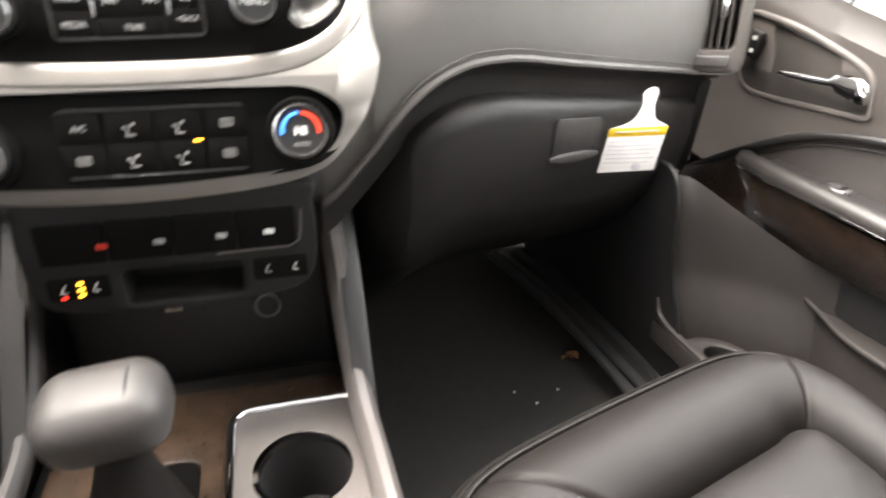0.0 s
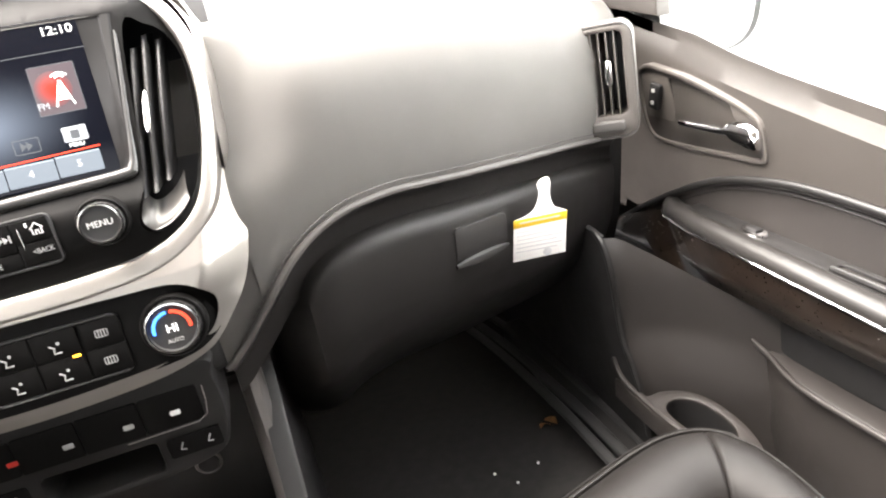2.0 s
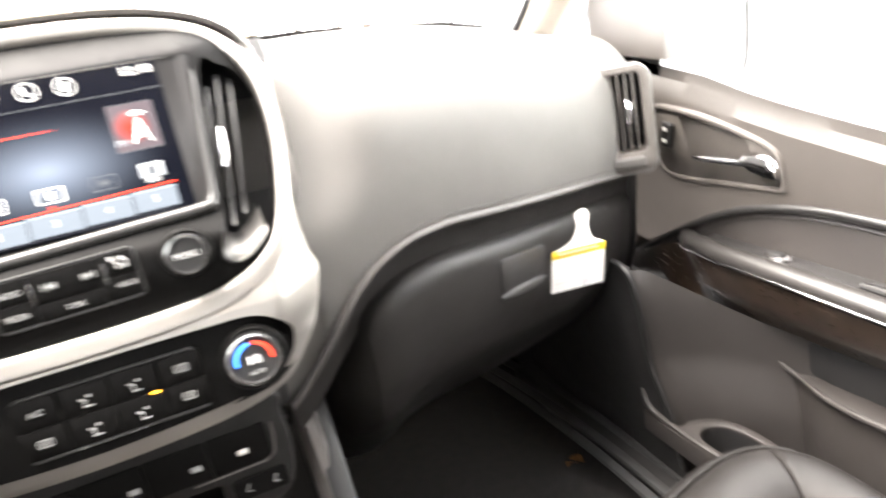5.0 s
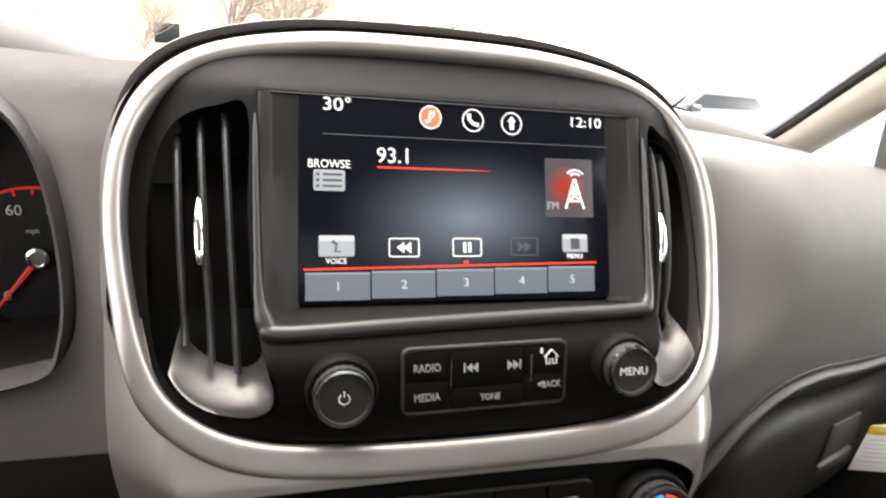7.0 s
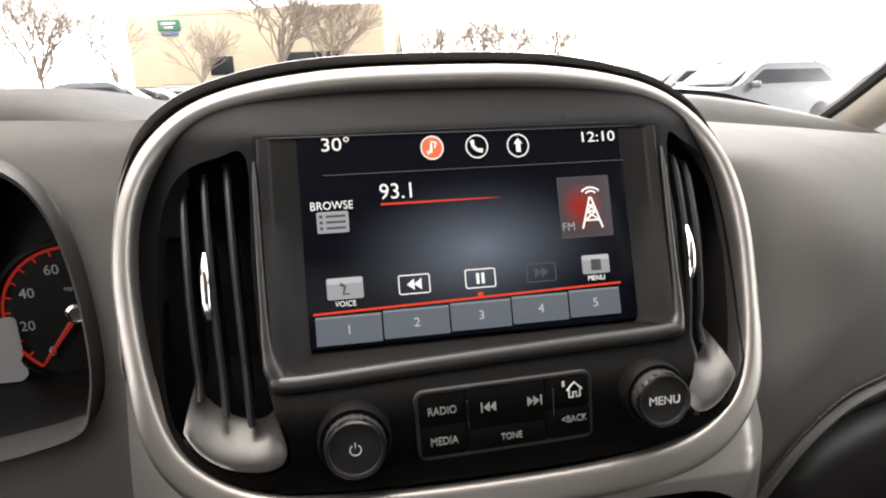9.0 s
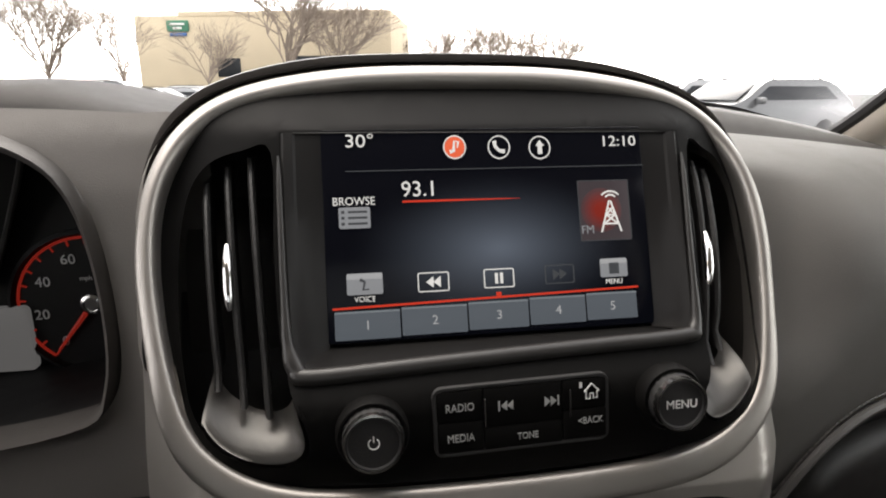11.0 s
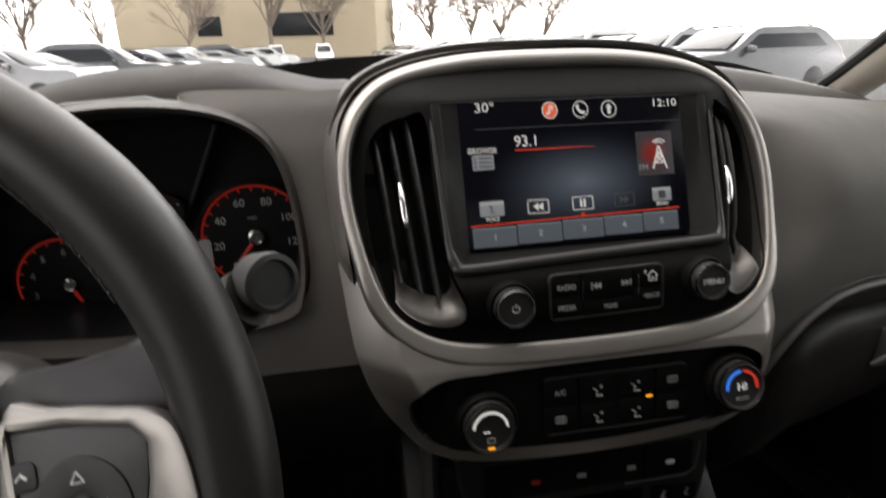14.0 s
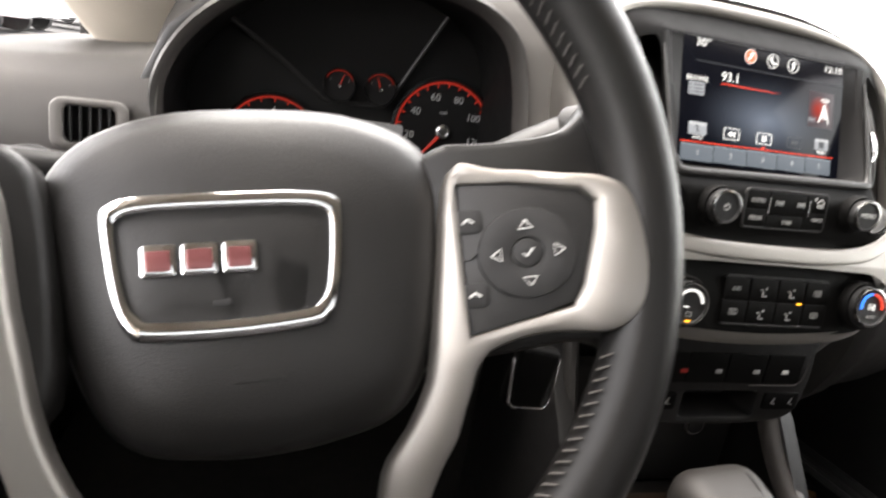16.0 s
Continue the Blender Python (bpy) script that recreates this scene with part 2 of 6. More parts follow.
def sheet(f, nu, nv, thick=0.0, bm=None):
    """A skin f(s, t) for s, t from 0 to 1."""
    bm = bm or bmesh.new()
    g = [[bm.verts.new(f(i / nu, j / nv)) for j in range(nv + 1)] for i in range(nu + 1)]
    faces = [bm.faces.new((g[i][j], g[i + 1][j], g[i + 1][j + 1], g[i][j + 1])) for i in range(nu) for j in range(nv)]
    if thick:
        bmesh.ops.solidify(bm, geom=faces, thickness=thick)
    return bm


def interp(x, pts):
    for (a, fa), (b, fb) in zip(pts, pts[1:]):
        if x <= b:
            return fa if x <= a else fa + (fb - fa) * (x - a) / (b - a)
    return pts[-1][1]


def text(s, size, m, material, parent, name="lettering", depth=0.0002, squash=1.0, label=""):
    c = bpy.data.curves.new("lettering", "FONT")
    c.body, c.size, c.extrude, c.align_x, c.align_y, c.resolution_u = s, size, depth, "CENTER", "CENTER", 3
    tmp = bpy.data.objects.new("tmp", c)
    me = bpy.data.meshes.new_from_object(tmp)
    bpy.data.objects.remove(tmp)
    bpy.data.curves.remove(c)
    me.name = name
    me.transform(m @ Matrix.Diagonal((squash, 1, 1, 1)))
    me.materials.clear()
    me.materials.append(material)
    return part(name, None, material, parent, label, mesh=me)

# ---- the cab: shell ----
CX = 0.006


def yl(x):
    """The front of the dash, across the cab."""
    if x > 0.12:
        return -0.03 + 0.175 * (max(0.0, x - 0.17) / 0.43) ** 1.35
    if x < -0.17:
        return 0.0 + 0.03 * min(1.0, (-x - 0.17) / 0.2)
    return 0.03


LEDGE = ((0.165, 1.034), (0.185, 1.058), (0.21, 1.082), (0.25, 1.099), (0.3, 1.100), (0.38, 1.087), (0.45, 1.076), (0.55, 1.06), (0.6, 1.05), (0.66, 1.038))


def zl(x):
    """The stitched ledge under the upper dash."""
    k = ((0.12, 0.986), (0.135, 1.001), (0.15, 1.017)) + LEDGE
    return sum(interp(x + d, k) for d in (-0.016, -0.008, 0.0, 0.008, 0.016)) / 5


def dash_profile(x, front=None):
    y, z0 = (yl(x) if front is None else front), (zl(x) if x > 0.12 and front is None else 1.0)
    top = interp(x, [(-0.3, 1.266), (0.2, 1.268), (0.3, 1.266), (0.38, 1.258), (0.47, 1.248), (0.56, 1.238), (0.66, 1.229)])
    z1 = top - 0.063
    h = z1 - z0
    return [(0.80, 1.225), (0.60, top - 0.012), (0.40, top - 0.004), (y + 0.20, top), (y + 0.12, top - 0.003), (y + 0.065, top - 0.014), (y + 0.028, top - 0.036),
            (y + 0.008, z1), (y + 0.001, z0 + 0.7 * h), (y, z0 + 0.4 * h), (y + 0.001, z0 + 0.15 * h), (y + 0.004, z0)]


def stack_side(x, p):
    """Leads the pad back behind the silver surround where it meets the stack."""
    k = min(1.0, max(0.0, 1 - (x - 0.182) / 0.075))
    lim = interp(p.z, [(1.07, -0.07), (1.105, -0.046), (1.13, -0.030), (1.16, -0.012), (1.2, 0.012), (1.26, 0.044), (1.30, 0.06)])
    return p.y + max(0.0, lim - p.y) * k * k * (3 - 2 * k)


def dash_sheet(x0, x1, n, front=None):
    bm = bmesh.new()
    rows = []
    for i in range(n + 1):
        x = x0 + (x1 - x0) * i / n
        pts = cr([(0, a, b) for a, b in dash_profile(x, front)], 3, closed=False)
        rows.append([bm.verts.new((x, stack_side(x, p) if x > 0.12 and front is None else p.y, p.z)) for p in pts])
    for a, b in zip(rows, rows[1:]):
        for j in range(len(a) - 1):
            bm.faces.new((a[j], b[j], b[j + 1], a[j + 1]))
    bmesh.ops.solidify(bm, geom=bm.faces[:], thickness=0.006)
    return bm


dash = thing("dashboard", (0, 0.2, 1.1), "dark grey soft vinyl dashboard with a stitched ledge", "dashboard", kind="structure")
part("passenger_pad", dash_sheet(0.168, 0.664, 44), DASH, dash, "smooth dark grey padded vinyl")
part("inner_pad", dash_sheet(0.118, 0.172, 6, 0.034), DASH, dash)
part("top_pad", dash_sheet(-0.17, 0.118, 10), DASHTOP, dash)


def driver_top(s, t):
    x = -0.55 + 0.39 * s
    a = cr([(0, 0.80, 1.245), (0, 0.6, 1.278), (0, 0.38, 1.309), (0, 0.22, 1.317), (0, 0.145, 1.315), (0, 0.112, 1.304), (0, 0.10, 1.280)], 4, closed=False)
    b = cr([(0, 0.80, 1.245), (0, 0.6, 1.276), (0, 0.38, 1.288), (0, 0.22, 1.292), (0, 0.145, 1.289), (0, 0.112, 1.284), (0, 0.10, 1.270)], 4, closed=False)
    k = min(1.0, max(0.0, (x + 0.29) / 0.12))
    n = round(t * (len(a) - 1))
    q = a[n].lerp(b[n], k * k * (3 - 2 * k))
    far = 0.45 + 0.55 * min(1.0, max(0.0, (0.32 - q.y) / 0.2))
    return Vector((x, q.y + 0.02 * (1 - s) ** 3, q.z - far * interp(x, [(-0.55, 0.115), (-0.525, 0.082), (-0.49, 0.047), (-0.44, 0.020), (-0.40, 0.010), (-0.365, 0.005), (-0.28, 0.002), (-0.2, 0.0)])))


def driver_end(s, t):
    x = -0.70 + 0.17 * s
    p = cr([(0, 0.80, 1.17), (0, 0.4, 1.18), (0, 0.12, 1.178), (0, 0.065, 1.168), (0, 0.038, 1.14), (0, 0.03, 1.08), (0, 0.03, 1.0)], 4, closed=False)
    q = p[round(t * (len(p) - 1))]
    return Vector((x, q.y + 0.02 * (1 - s), q.z + 0.02 * s * s))


part("driver_pad", sheet(driver_top, 36, 24, 0.006), DASHTOP, dash, "dark padded hood over the gauges")
part("driver_end_pad", sheet(driver_end, 8, 24, 0.006), DRIVER, dash)
CLUSTER = cr([(-0.365, 1.283), (-0.30, 1.281), (-0.257, 1.268), (-0.233, 1.243), (-0.221, 1.19), (-0.222, 1.135), (-0.245, 1.112), (-0.365, 1.10), (-0.50, 1.112), (-0.525, 1.135), (-0.531, 1.17), (-0.514, 1.21), (-0.48, 1.244), (-0.43, 1.271)], 5)
def face_y(v):
    return interp(v, [(1.06, 0.03), (1.25, 0.056), (1.28, 0.066), (1.31, 0.086)])


def on_driver(u, v, w):
    return Vector((u, face_y(v) + w, v))


shell = cr([(-0.303, 1.2935), (-0.29, 1.2965), (-0.25, 1.296), (-0.20, 1.2935), (-0.17, 1.291), (-0.155, 1.26), (-0.155, 1.09), (-0.165, 1.06), (-0.24, 1.058), (-0.30, 1.060), (-0.30, 1.098), (-0.244, 1.107), (-0.216, 1.133), (-0.2145, 1.19), (-0.226, 1.246), (-0.252, 1.273), (-0.28, 1.285), (-0.300, 1.289)], 5)
part("driver_shell", refine(plate(shell, [], on_driver, 0.045, 0.004), lambda x, z: face_y(z), 0.012, 4), DRIVER, dash, "grey soft shell beside the gauges", 50)
rim = [tuple(p[:2]) for p in inset([tuple(q[:2]) for q in CLUSTER], -0.003)]
start = next(i for i, p in enumerate(rim) if p[1] < 1.15 and p[0] < -0.303)
rim = [p for p in rim[start:] + rim[:start] if p[0] < -0.303]
surround = [(-0.302, 1.287), (-0.33, 1.2935), (-0.39, 1.2905), (-0.44, 1.279), (-0.49, 1.253), (-0.527, 1.218), (-0.545, 1.175), (-0.548, 1.08), (-0.301, 1.062), (-0.301, 1.096)] + rim
# dark colour here stands in for the shade under the gauge hood
part("gauge_surround", plate(surround, [], lambda u, v, w: Vector((u, face_y(v) + 0.004 + w, v)), 0.01, 0.003), DARK, dash)


def lower_face(s, t):
    x = -0.56 + 0.41 * s
    y = interp(t, [(0, 0.029), (0.2, 0.028), (0.5, 0.038), (0.8, 0.07), (1.0, 0.13)])
    return Vector((x, y, 1.064 - 0.15 * t))


# darker material than the shell above, imitating shade low on the dash
part("lower_face", sheet(lower_face, 8, 14, 0.006), GLOVE, dash)
part("pad_corner", sheet(lambda s, t: Vector((0.124 + 0.046 * s, -0.03 + 0.004 * (1 - t), zl(0.124 + 0.046 * s) + (1.11 - zl(0.124 + 0.046 * s)) * t)), 10, 6, 0.006), DASH, dash)
# raised dark ledge along the windshield
led = []
for x in np.linspace(0.14, 0.70, 30):
    z = interp(x, [(0.14, 1.296), (0.30, 1.293), (0.42, 1.2855), (0.50, 1.273), (0.58, 1.257), (0.70, 1.228)])
    led.append([Vector((x, 0.40, z - 0.05)), Vector((x, 0.415, z - 0.022)), Vector((x, 0.43, z - 0.006)), Vector((x, 0.45, z)), Vector((x, 0.475, z - 0.004)), Vector((x, 0.50, z - 0.03)), Vector((x, 0.51, z - 0.06))])
part("windshield_ledge", loft(led), DASHTOP, dash, "dark raised ledge below the windshield", 60)
# stitched bead along the ledge
bead = [(x, yl(x) - 0.001, zl(x)) for x in np.linspace(0.124, 0.655, 66)]
part("ledge_bead", tube(bead, 0.0035, 8), DASHTOP, dash)
under = bmesh.new()
lower = [[(x, yl(x) + 0.004, zl(x) - 0.003), (x, yl(x) + 0.014, zl(x) - 0.008), (x, yl(x) + 0.024, zl(x) - 0.02), (x, yl(x) + 0.026, zl(x) - 0.044)] for x in np.linspace(0.124, 0.66, 44)]
loft(lower, closed=False, bm=under)
bmesh.ops.solidify(under, geom=under.faces[:], thickness=0.004)
part("ledge_underside", under, GLOVE, dash)
seam = bmesh.new()
for i in range(118):
    x = 0.156 + 0.0042 * i
    tube([(x, yl(x) - 0.0005, zl(x) + 0.008), (x + 0.0026, yl(x + 0.0026) - 0.0005, zl(x + 0.0026) + 0.008)], 0.0006, 4, bm=seam)
part("ledge_stitching", seam, THREAD, dash, "grey thread along the ledge")["kind"] = "stuff"


# fillers added to block light leaking under the dash at its ends
part("end_filler", rbox(0.046, 0.36, 0.30, 0.006, Matrix.Translation((0.690, 0.60, 1.02))), MATTE, dash)
part("end_filler", rbox(0.05, 0.66, 0.36, 0.006, Matrix.Translation((-0.716, 0.45, 0.99))), MATTE, dash)
part("end_filler", rbox(0.008, 0.72, 0.12, 0.002, Matrix.Translation((-0.540, 0.45, 1.115))), DASHTOP, dash)


# glove box
def glove_y(x, z):
    d = zl(x) - 0.034 - z
    base = yl(x) + interp(d, [(0.0, 0.022), (0.004, 0.011), (0.010, 0.006), (0.02, 0.004), (0.05, 0.006), (0.09, 0.014), (0.13, 0.032), (0.18, 0.075), (0.24, 0.15), (0.3, 0.25)])
    return base + 0.6 * max(0.0, x - 0.6) ** 1.2 + 7.0 * max(0.0, 0.215 - x) ** 1.5


def glove(s, t):
    x = 0.135 + 0.515 * s
    z = (zl(x) - 0.034) - 0.28 * t ** 1.5
    return Vector((x, glove_y(x, z), z))


def on_glove(off):
    return lambda u, v, w: Vector((u, glove_y(u, v) - off + w, v))


gb = thing("glove_box", (0.4, 0.07, 0.95), "dark plastic glove box door with a recessed latch", "glove box")
part("door", sheet(glove, 30, 30, 0.006), GLOVE, gb)
latch = [(0.360, 0.996), (0.360, 1.030), (0.363, 1.034), (0.426, 1.026), (0.430, 1.022), (0.430, 0.990)]
latch = [tuple(Vector(a).lerp(Vector(b), k / 6)) for a, b in zip(latch, latch[1:] + latch[:1]) for k in range(6)]
part("latch_plate", plate(latch, [], on_glove(0.0022), 0.004, 0.0012), LATCH, gb)
part("latch_handle", tube([on_glove(0.003)(0.358 + 0.012 * k, 0.9905 - 0.001 * k, 0) for k in range(7)], [0.002, 0.004, 0.005, 0.005, 0.005, 0.004, 0.002], 8, flat=1.3), LATCH, gb, "finger lip under the latch")

# end air outlet
EV = look((0.606, 0.136, 1.118), (0.606 - 0.36, 0.136 - 0.5, 1.118 + 0.02)) @ Matrix.Rotation(math.pi, 4, "Y") @ Matrix.Rotation(radians(3), 4, "Z")
vent = thing("end_air_vent", (0.616, 0.17, 1.12), "tall grey air vent with a chrome tab at the dash end", "air vent")
part("rim", plate(rrect(0, 0, 0.074, 0.138, 0.018), [rrect(0, 0.0, 0.066, 0.130, 0.014)], frame_at(EV @ Matrix.Translation((0, 0, -0.002))), 0.05, 0.003), VENTG, vent, "grey vinyl surround")
part("housing", plate(rrect(0, 0, 0.069, 0.131, 0.014), [rrect(0.002, 0.010, 0.044, 0.098, 0.008)], frame_at(EV @ Matrix.Translation((0, 0, -0.001))), 0.04, 0.003), DOORUP, vent)
for k in (-0.014, -0.005, 0.004, 0.013):
    part("vane", rbox(0.002, 0.098, 0.03, 0.0008, EV @ Matrix.Translation((0.002 + k, 0.010, -0.018))), DOORUP, vent)
part("backing", rbox(0.05, 0.12, 0.004, 0.001, EV @ Matrix.Translation((0, 0, -0.038))), DARK, vent)
part("tab", rbox(0.008, 0.03, 0.01, 0.003, EV @ Matrix.Translation((0.006, 0.012, -0.002))), CHROME, vent, "chrome tab")
part("thumb_wheel", rbox(0.04, 0.014, 0.008, 0.003, EV @ Matrix.Translation((0, -0.052, 0.0))), VENTG, vent)

# floor, tunnel, bulkhead
solid("floor", rbox(1.5, 1.9, 0.03, 0.005, Matrix.Translation((0, -0.25, 0.585))), CARPET, "dark carpeted cab floor with a few crumbs", "floor", kind="structure")
solid("wall_front", rbox(1.5, 0.03, 0.66, 0.01, Matrix.Translation((0, 0.66, 0.9))), CARPET, "dark carpeted bulkhead under the dashboard", "wall", kind="structure")
solid("ceiling", rbox(1.5, 1.2, 0.03, 0.01, Matrix.Translation((0, -0.89, 1.73))), PILLAR, "light beige headliner", "ceiling", kind="structure")
# unseen rear wall, only as high as holds back enough rear light
solid("wall_back", rbox(1.5, 0.04, 0.86, 0.01, Matrix.Translation((0, -1.2, 0.905))), DOORMID, "unseen dark rear panel, its height set to cut light from behind", "wall", kind="structure")
# tinted pane added out of view to dim the light from behind
solid("window_back", rbox(1.46, 0.006, 0.39, 0.001, Matrix.Translation((0, -1.2, 1.526))), REARTINT, "added tinted back pane, unseen, that dims light from behind", "window", kind="structure")
solid("wall_left", rbox(0.05, 1.9, 0.56, 0.02, Matrix.Translation((-0.735, -0.27, 0.86))), DARK, "dark driver door panel", "door panel", kind="structure")
# quarter walls added out of view to darken reflections in the cab
for sx in (-1, 1):
    solid("wall_rear_quarter", rbox(0.05, 0.5, 0.62, 0.02, Matrix.Translation((sx * 0.735, -0.99, 1.42))), PILLAR, "unseen beige rear quarter wall, added to block side light", "wall", kind="structure")
solid("ground", rbox(600, 600, 0.1, 0.01, Matrix.Translation((0, 150, -0.05))), mat("asphalt", (0.07, 0.07, 0.07), 0.9, var=0.2, vscale=0.6, grain=0.5, gscale=60), "grey asphalt parking lot", "ground", kind="structure")

# ---- passenger door ----
door = thing("passenger_door", (0.72, -0.1, 0.9), "closed truck door with grey vinyl and dark wood-look trim", "door")


def sill_z(y):
    return interp(y, [(-0.6, 1.076), (-0.146, 1.092), (0.0, 1.118), (0.07, 1.133), (0.14, 1.152), (0.25, 1.172), (0.4, 1.205)])


def door_skin(s, t):
    y = 0.42 - 0.80 * s
    z0, z1 = 0.62, sill_z(y)
    z = z1 + (z0 - z1) * t
    x = 0.725 - 0.012 * math.sin(math.pi * min(1, (z - 0.9) / 0.25)) if z > 0.9 else 0.725
    if t < 0.03:
        x += 0.012
    return Vector((x, y, z))


part("upper_panel", sheet(door_skin, 40, 36, 0.01), DOORUP, door, "grey-brown soft vinyl")


def on_door(off=0.0, bulge=None):
    return lambda u, v, w: Vector((0.715 - off + w - (bulge(u, v) if bulge else 0.0), -u, v))


arc = cr([(-0.33, 0.80), (-0.295, 0.852), (-0.225, 0.900), (-0.155, 0.942), (-0.09, 0.976), (-0.035, 0.996), (0.048, 1.0105), (0.143, 1.011), (0.232, 1.004), (0.305, 0.992), (0.342, 0.978), (0.356, 0.962), (0.357, 0.925), (0.345, 0.86), (0.325, 0.778), (0.295, 0.70), (0.262, 0.645), (0.1, 0.625), (-0.4, 0.625)], 5)
part("mid_panel", plate(arc, [], on_door(0.002), 0.016, 0.004), DOORMID, door, "dark lower door panel")
ridge = arc[:66]
part("arc_ridge", tube([(0.710, -p[0], p[1]) for p in ridge], 0.0052, 12, flat=0.9), DARK, door, "raised dark moulding")
inner_seam = [p for p in inset([tuple(q[:2]) for q in arc], 0.011)][8:64]
part("arc_seam", tube([(0.7125, -p[0], p[1]) for p in inner_seam], 0.0016, 6), DOORMID, door, "fine seam inside the moulding")
# armrest with bright strip and wood-look band
ys = np.linspace(0.155, -0.226, 30)


def arm_x(y):
    return interp(y, [(-0.24, 0.655), (-0.1, 0.655), (0.05, 0.66), (0.12, 0.675), (0.155, 0.70)])


def arm_ring(y):
    xi, z = arm_x(y), interp(y, [(-0.24, 0.940), (-0.1, 0.943), (0.03, 0.943), (0.1, 0.94), (0.155, 0.932)])
    prof = [(0.716, z + 0.002), (xi + 0.034, z + 0.002), (xi + 0.026, z + 0.008), (xi + 0.017, z + 0.0115), (xi + 0.008, z + 0.0105), (xi + 0.002, z + 0.005), (xi, z - 0.002), (xi + 0.004, z - 0.008), (0.716, z - 0.012)]
    return [Vector((a, y, b)) for a, b in prof]


part("armrest", loft([arm_ring(y) for y in ys]), BARGREY, door, "dark armrest top bar", 50)
part("armrest_shelf", plate([(-0.10, 0.686), (0.24, 0.686), (0.24, 0.716), (-0.10, 0.716)], [rrect(0.165, 0.699, 0.10, 0.017, 0.005)], lambda u, v, w: Vector((v, -u, 0.9475 - w)), 0.008, 0.003), DARK, door)
part("pull_cup", rbox(0.020, 0.104, 0.012, 0.004, Matrix.Translation((0.700, -0.165, 0.934))), MATTE, door)
part("pull_lip", tube([(0.691, -0.117, 0.949), (0.690, -0.165, 0.950), (0.691, -0.211, 0.949)], 0.0034, 8), DARK, door)
part("trim_strip", tube([(arm_x(y) - 0.0003, y, arm_ring(y)[6].z - 0.003) for y in ys], 0.0016, 8), CHROME, door, "bright metal strip")
bt = [(0.30, 0.862), (0.24, 0.89), (0.155, 0.922), (0.05, 0.932), (-0.1, 0.932), (-0.235, 0.928)]
bb = [(0.302, 0.838), (0.22, 0.848), (0.12, 0.856), (-0.022, 0.861), (-0.1, 0.863), (-0.2, 0.868)]
wb = bmesh.new()
loft([[Vector((arm_x(a[0]) + 0.004, a[0], a[1])), Vector((0.67 if a[0] < 0.12 else 0.69, (a[0] + b[0]) / 2, (a[1] + b[1]) / 2)), Vector((0.688 if a[0] < 0.2 else 0.70, b[0], b[1])), Vector((0.716, b[0], b[1] - 0.004))] for a, b in zip(cr([(*p, 0) for p in bt], 6, closed=False), cr([(*p, 0) for p in bb], 6, closed=False))], closed=False, bm=wb)
part("wood_band", wb, WOOD, door, "glossy dark wood-grain trim", 60)
pr = []
for i, y in enumerate(np.linspace(-0.205, -0.371, 25)):
    z = interp(y, [(-0.371, 0.910), (-0.35, 0.919), (-0.312, 0.930), (-0.24, 0.942), (-0.2, 0.946)])
    zs = interp(y, [(-0.371, 0.914), (-0.362, 0.917), (-0.285, 0.926), (-0.2, 0.934)])
    zb = interp(y, [(-0.362, 0.838), (-0.33, 0.842), (-0.282, 0.850), (-0.19, 0.872)])
    k = 1 - 0.45 * max(0, (i - 20) / 4) ** 2.5
    dy = 0.022 * (1 - i / 24) ** 2
    pr.append([Vector((0.718, y - dy, z + 0.004)), Vector((0.718 - 0.028 * k, y - dy, z + 0.008)), Vector((0.718 - 0.044 * k, y - 0.8 * dy, z + 0.003)), Vector((0.718 - 0.058 * k, y - 0.6 * dy, zs + 0.007)), Vector((0.718 - 0.061 * k, y - 0.5 * dy, zs - 0.002)), Vector((0.718 - 0.052 * k, y - 0.2 * dy, zs * 0.6 + zb * 0.4)), Vector((0.718 - 0.034 * k, y + 0.2 * dy, zs * 0.2 + zb * 0.8)), Vector((0.718 - 0.016 * k, y + 0.4 * dy, zb - 0.006)), Vector((0.718, y + 0.4 * dy, zb - 0.018))])
part("armrest_pad", loft(pr), ARMPAD, door, "padded leather rest", 60)
stb = bmesh.new()
for i in range(34):
    y = -0.22 - 0.0042 * i
    z = interp(y, [(-0.371, 0.914), (-0.362, 0.917), (-0.285, 0.926), (-0.2, 0.934)]) + 0.002
    xk = 0.718 - 0.0608
    tube([(xk, y, z), (xk, y - 0.0028, z - 0.0003)], 0.00045, 5, bm=stb)
part("stitching", stb, THREAD, door, "pale stitching")["kind"] = "stuff"
part("mirror_switch", lathe([(0.016, 0.0), (0.015, 0.003), (0.01, 0.004), (0.0, 0.004)], Matrix.Translation((0.697, -0.012, 0.948)) @ Matrix.Diagonal((0.7, 1.1, 1, 1)), 20), CHROME, door, "chrome-edged mirror switch")
part("switch_knob", rbox(0.012, 0.016, 0.006, 0.002, Matrix.Translation((0.697, -0.012, 0.952))), MATTE, door)
# handle recess
rec = cr([(-0.2226, 1.095), (-0.216, 1.111), (-0.200, 1.117), (-0.1786, 1.1154), (-0.1234, 1.1082), (-0.0649, 1.0944), (-0.0211, 1.0811), (-0.0003, 1.0675), (0.0075, 1.0453), (0.0105, 1.0290), (0.004, 1.0230), (-0.0093, 1.0215), (-0.0717, 1.0180), (-0.157, 1.0140), (-0.1935, 1.0215), (-0.2117, 1.0495)], 4)
rec_in = inset([tuple(p[:2]) for p in rec], 0.0065)
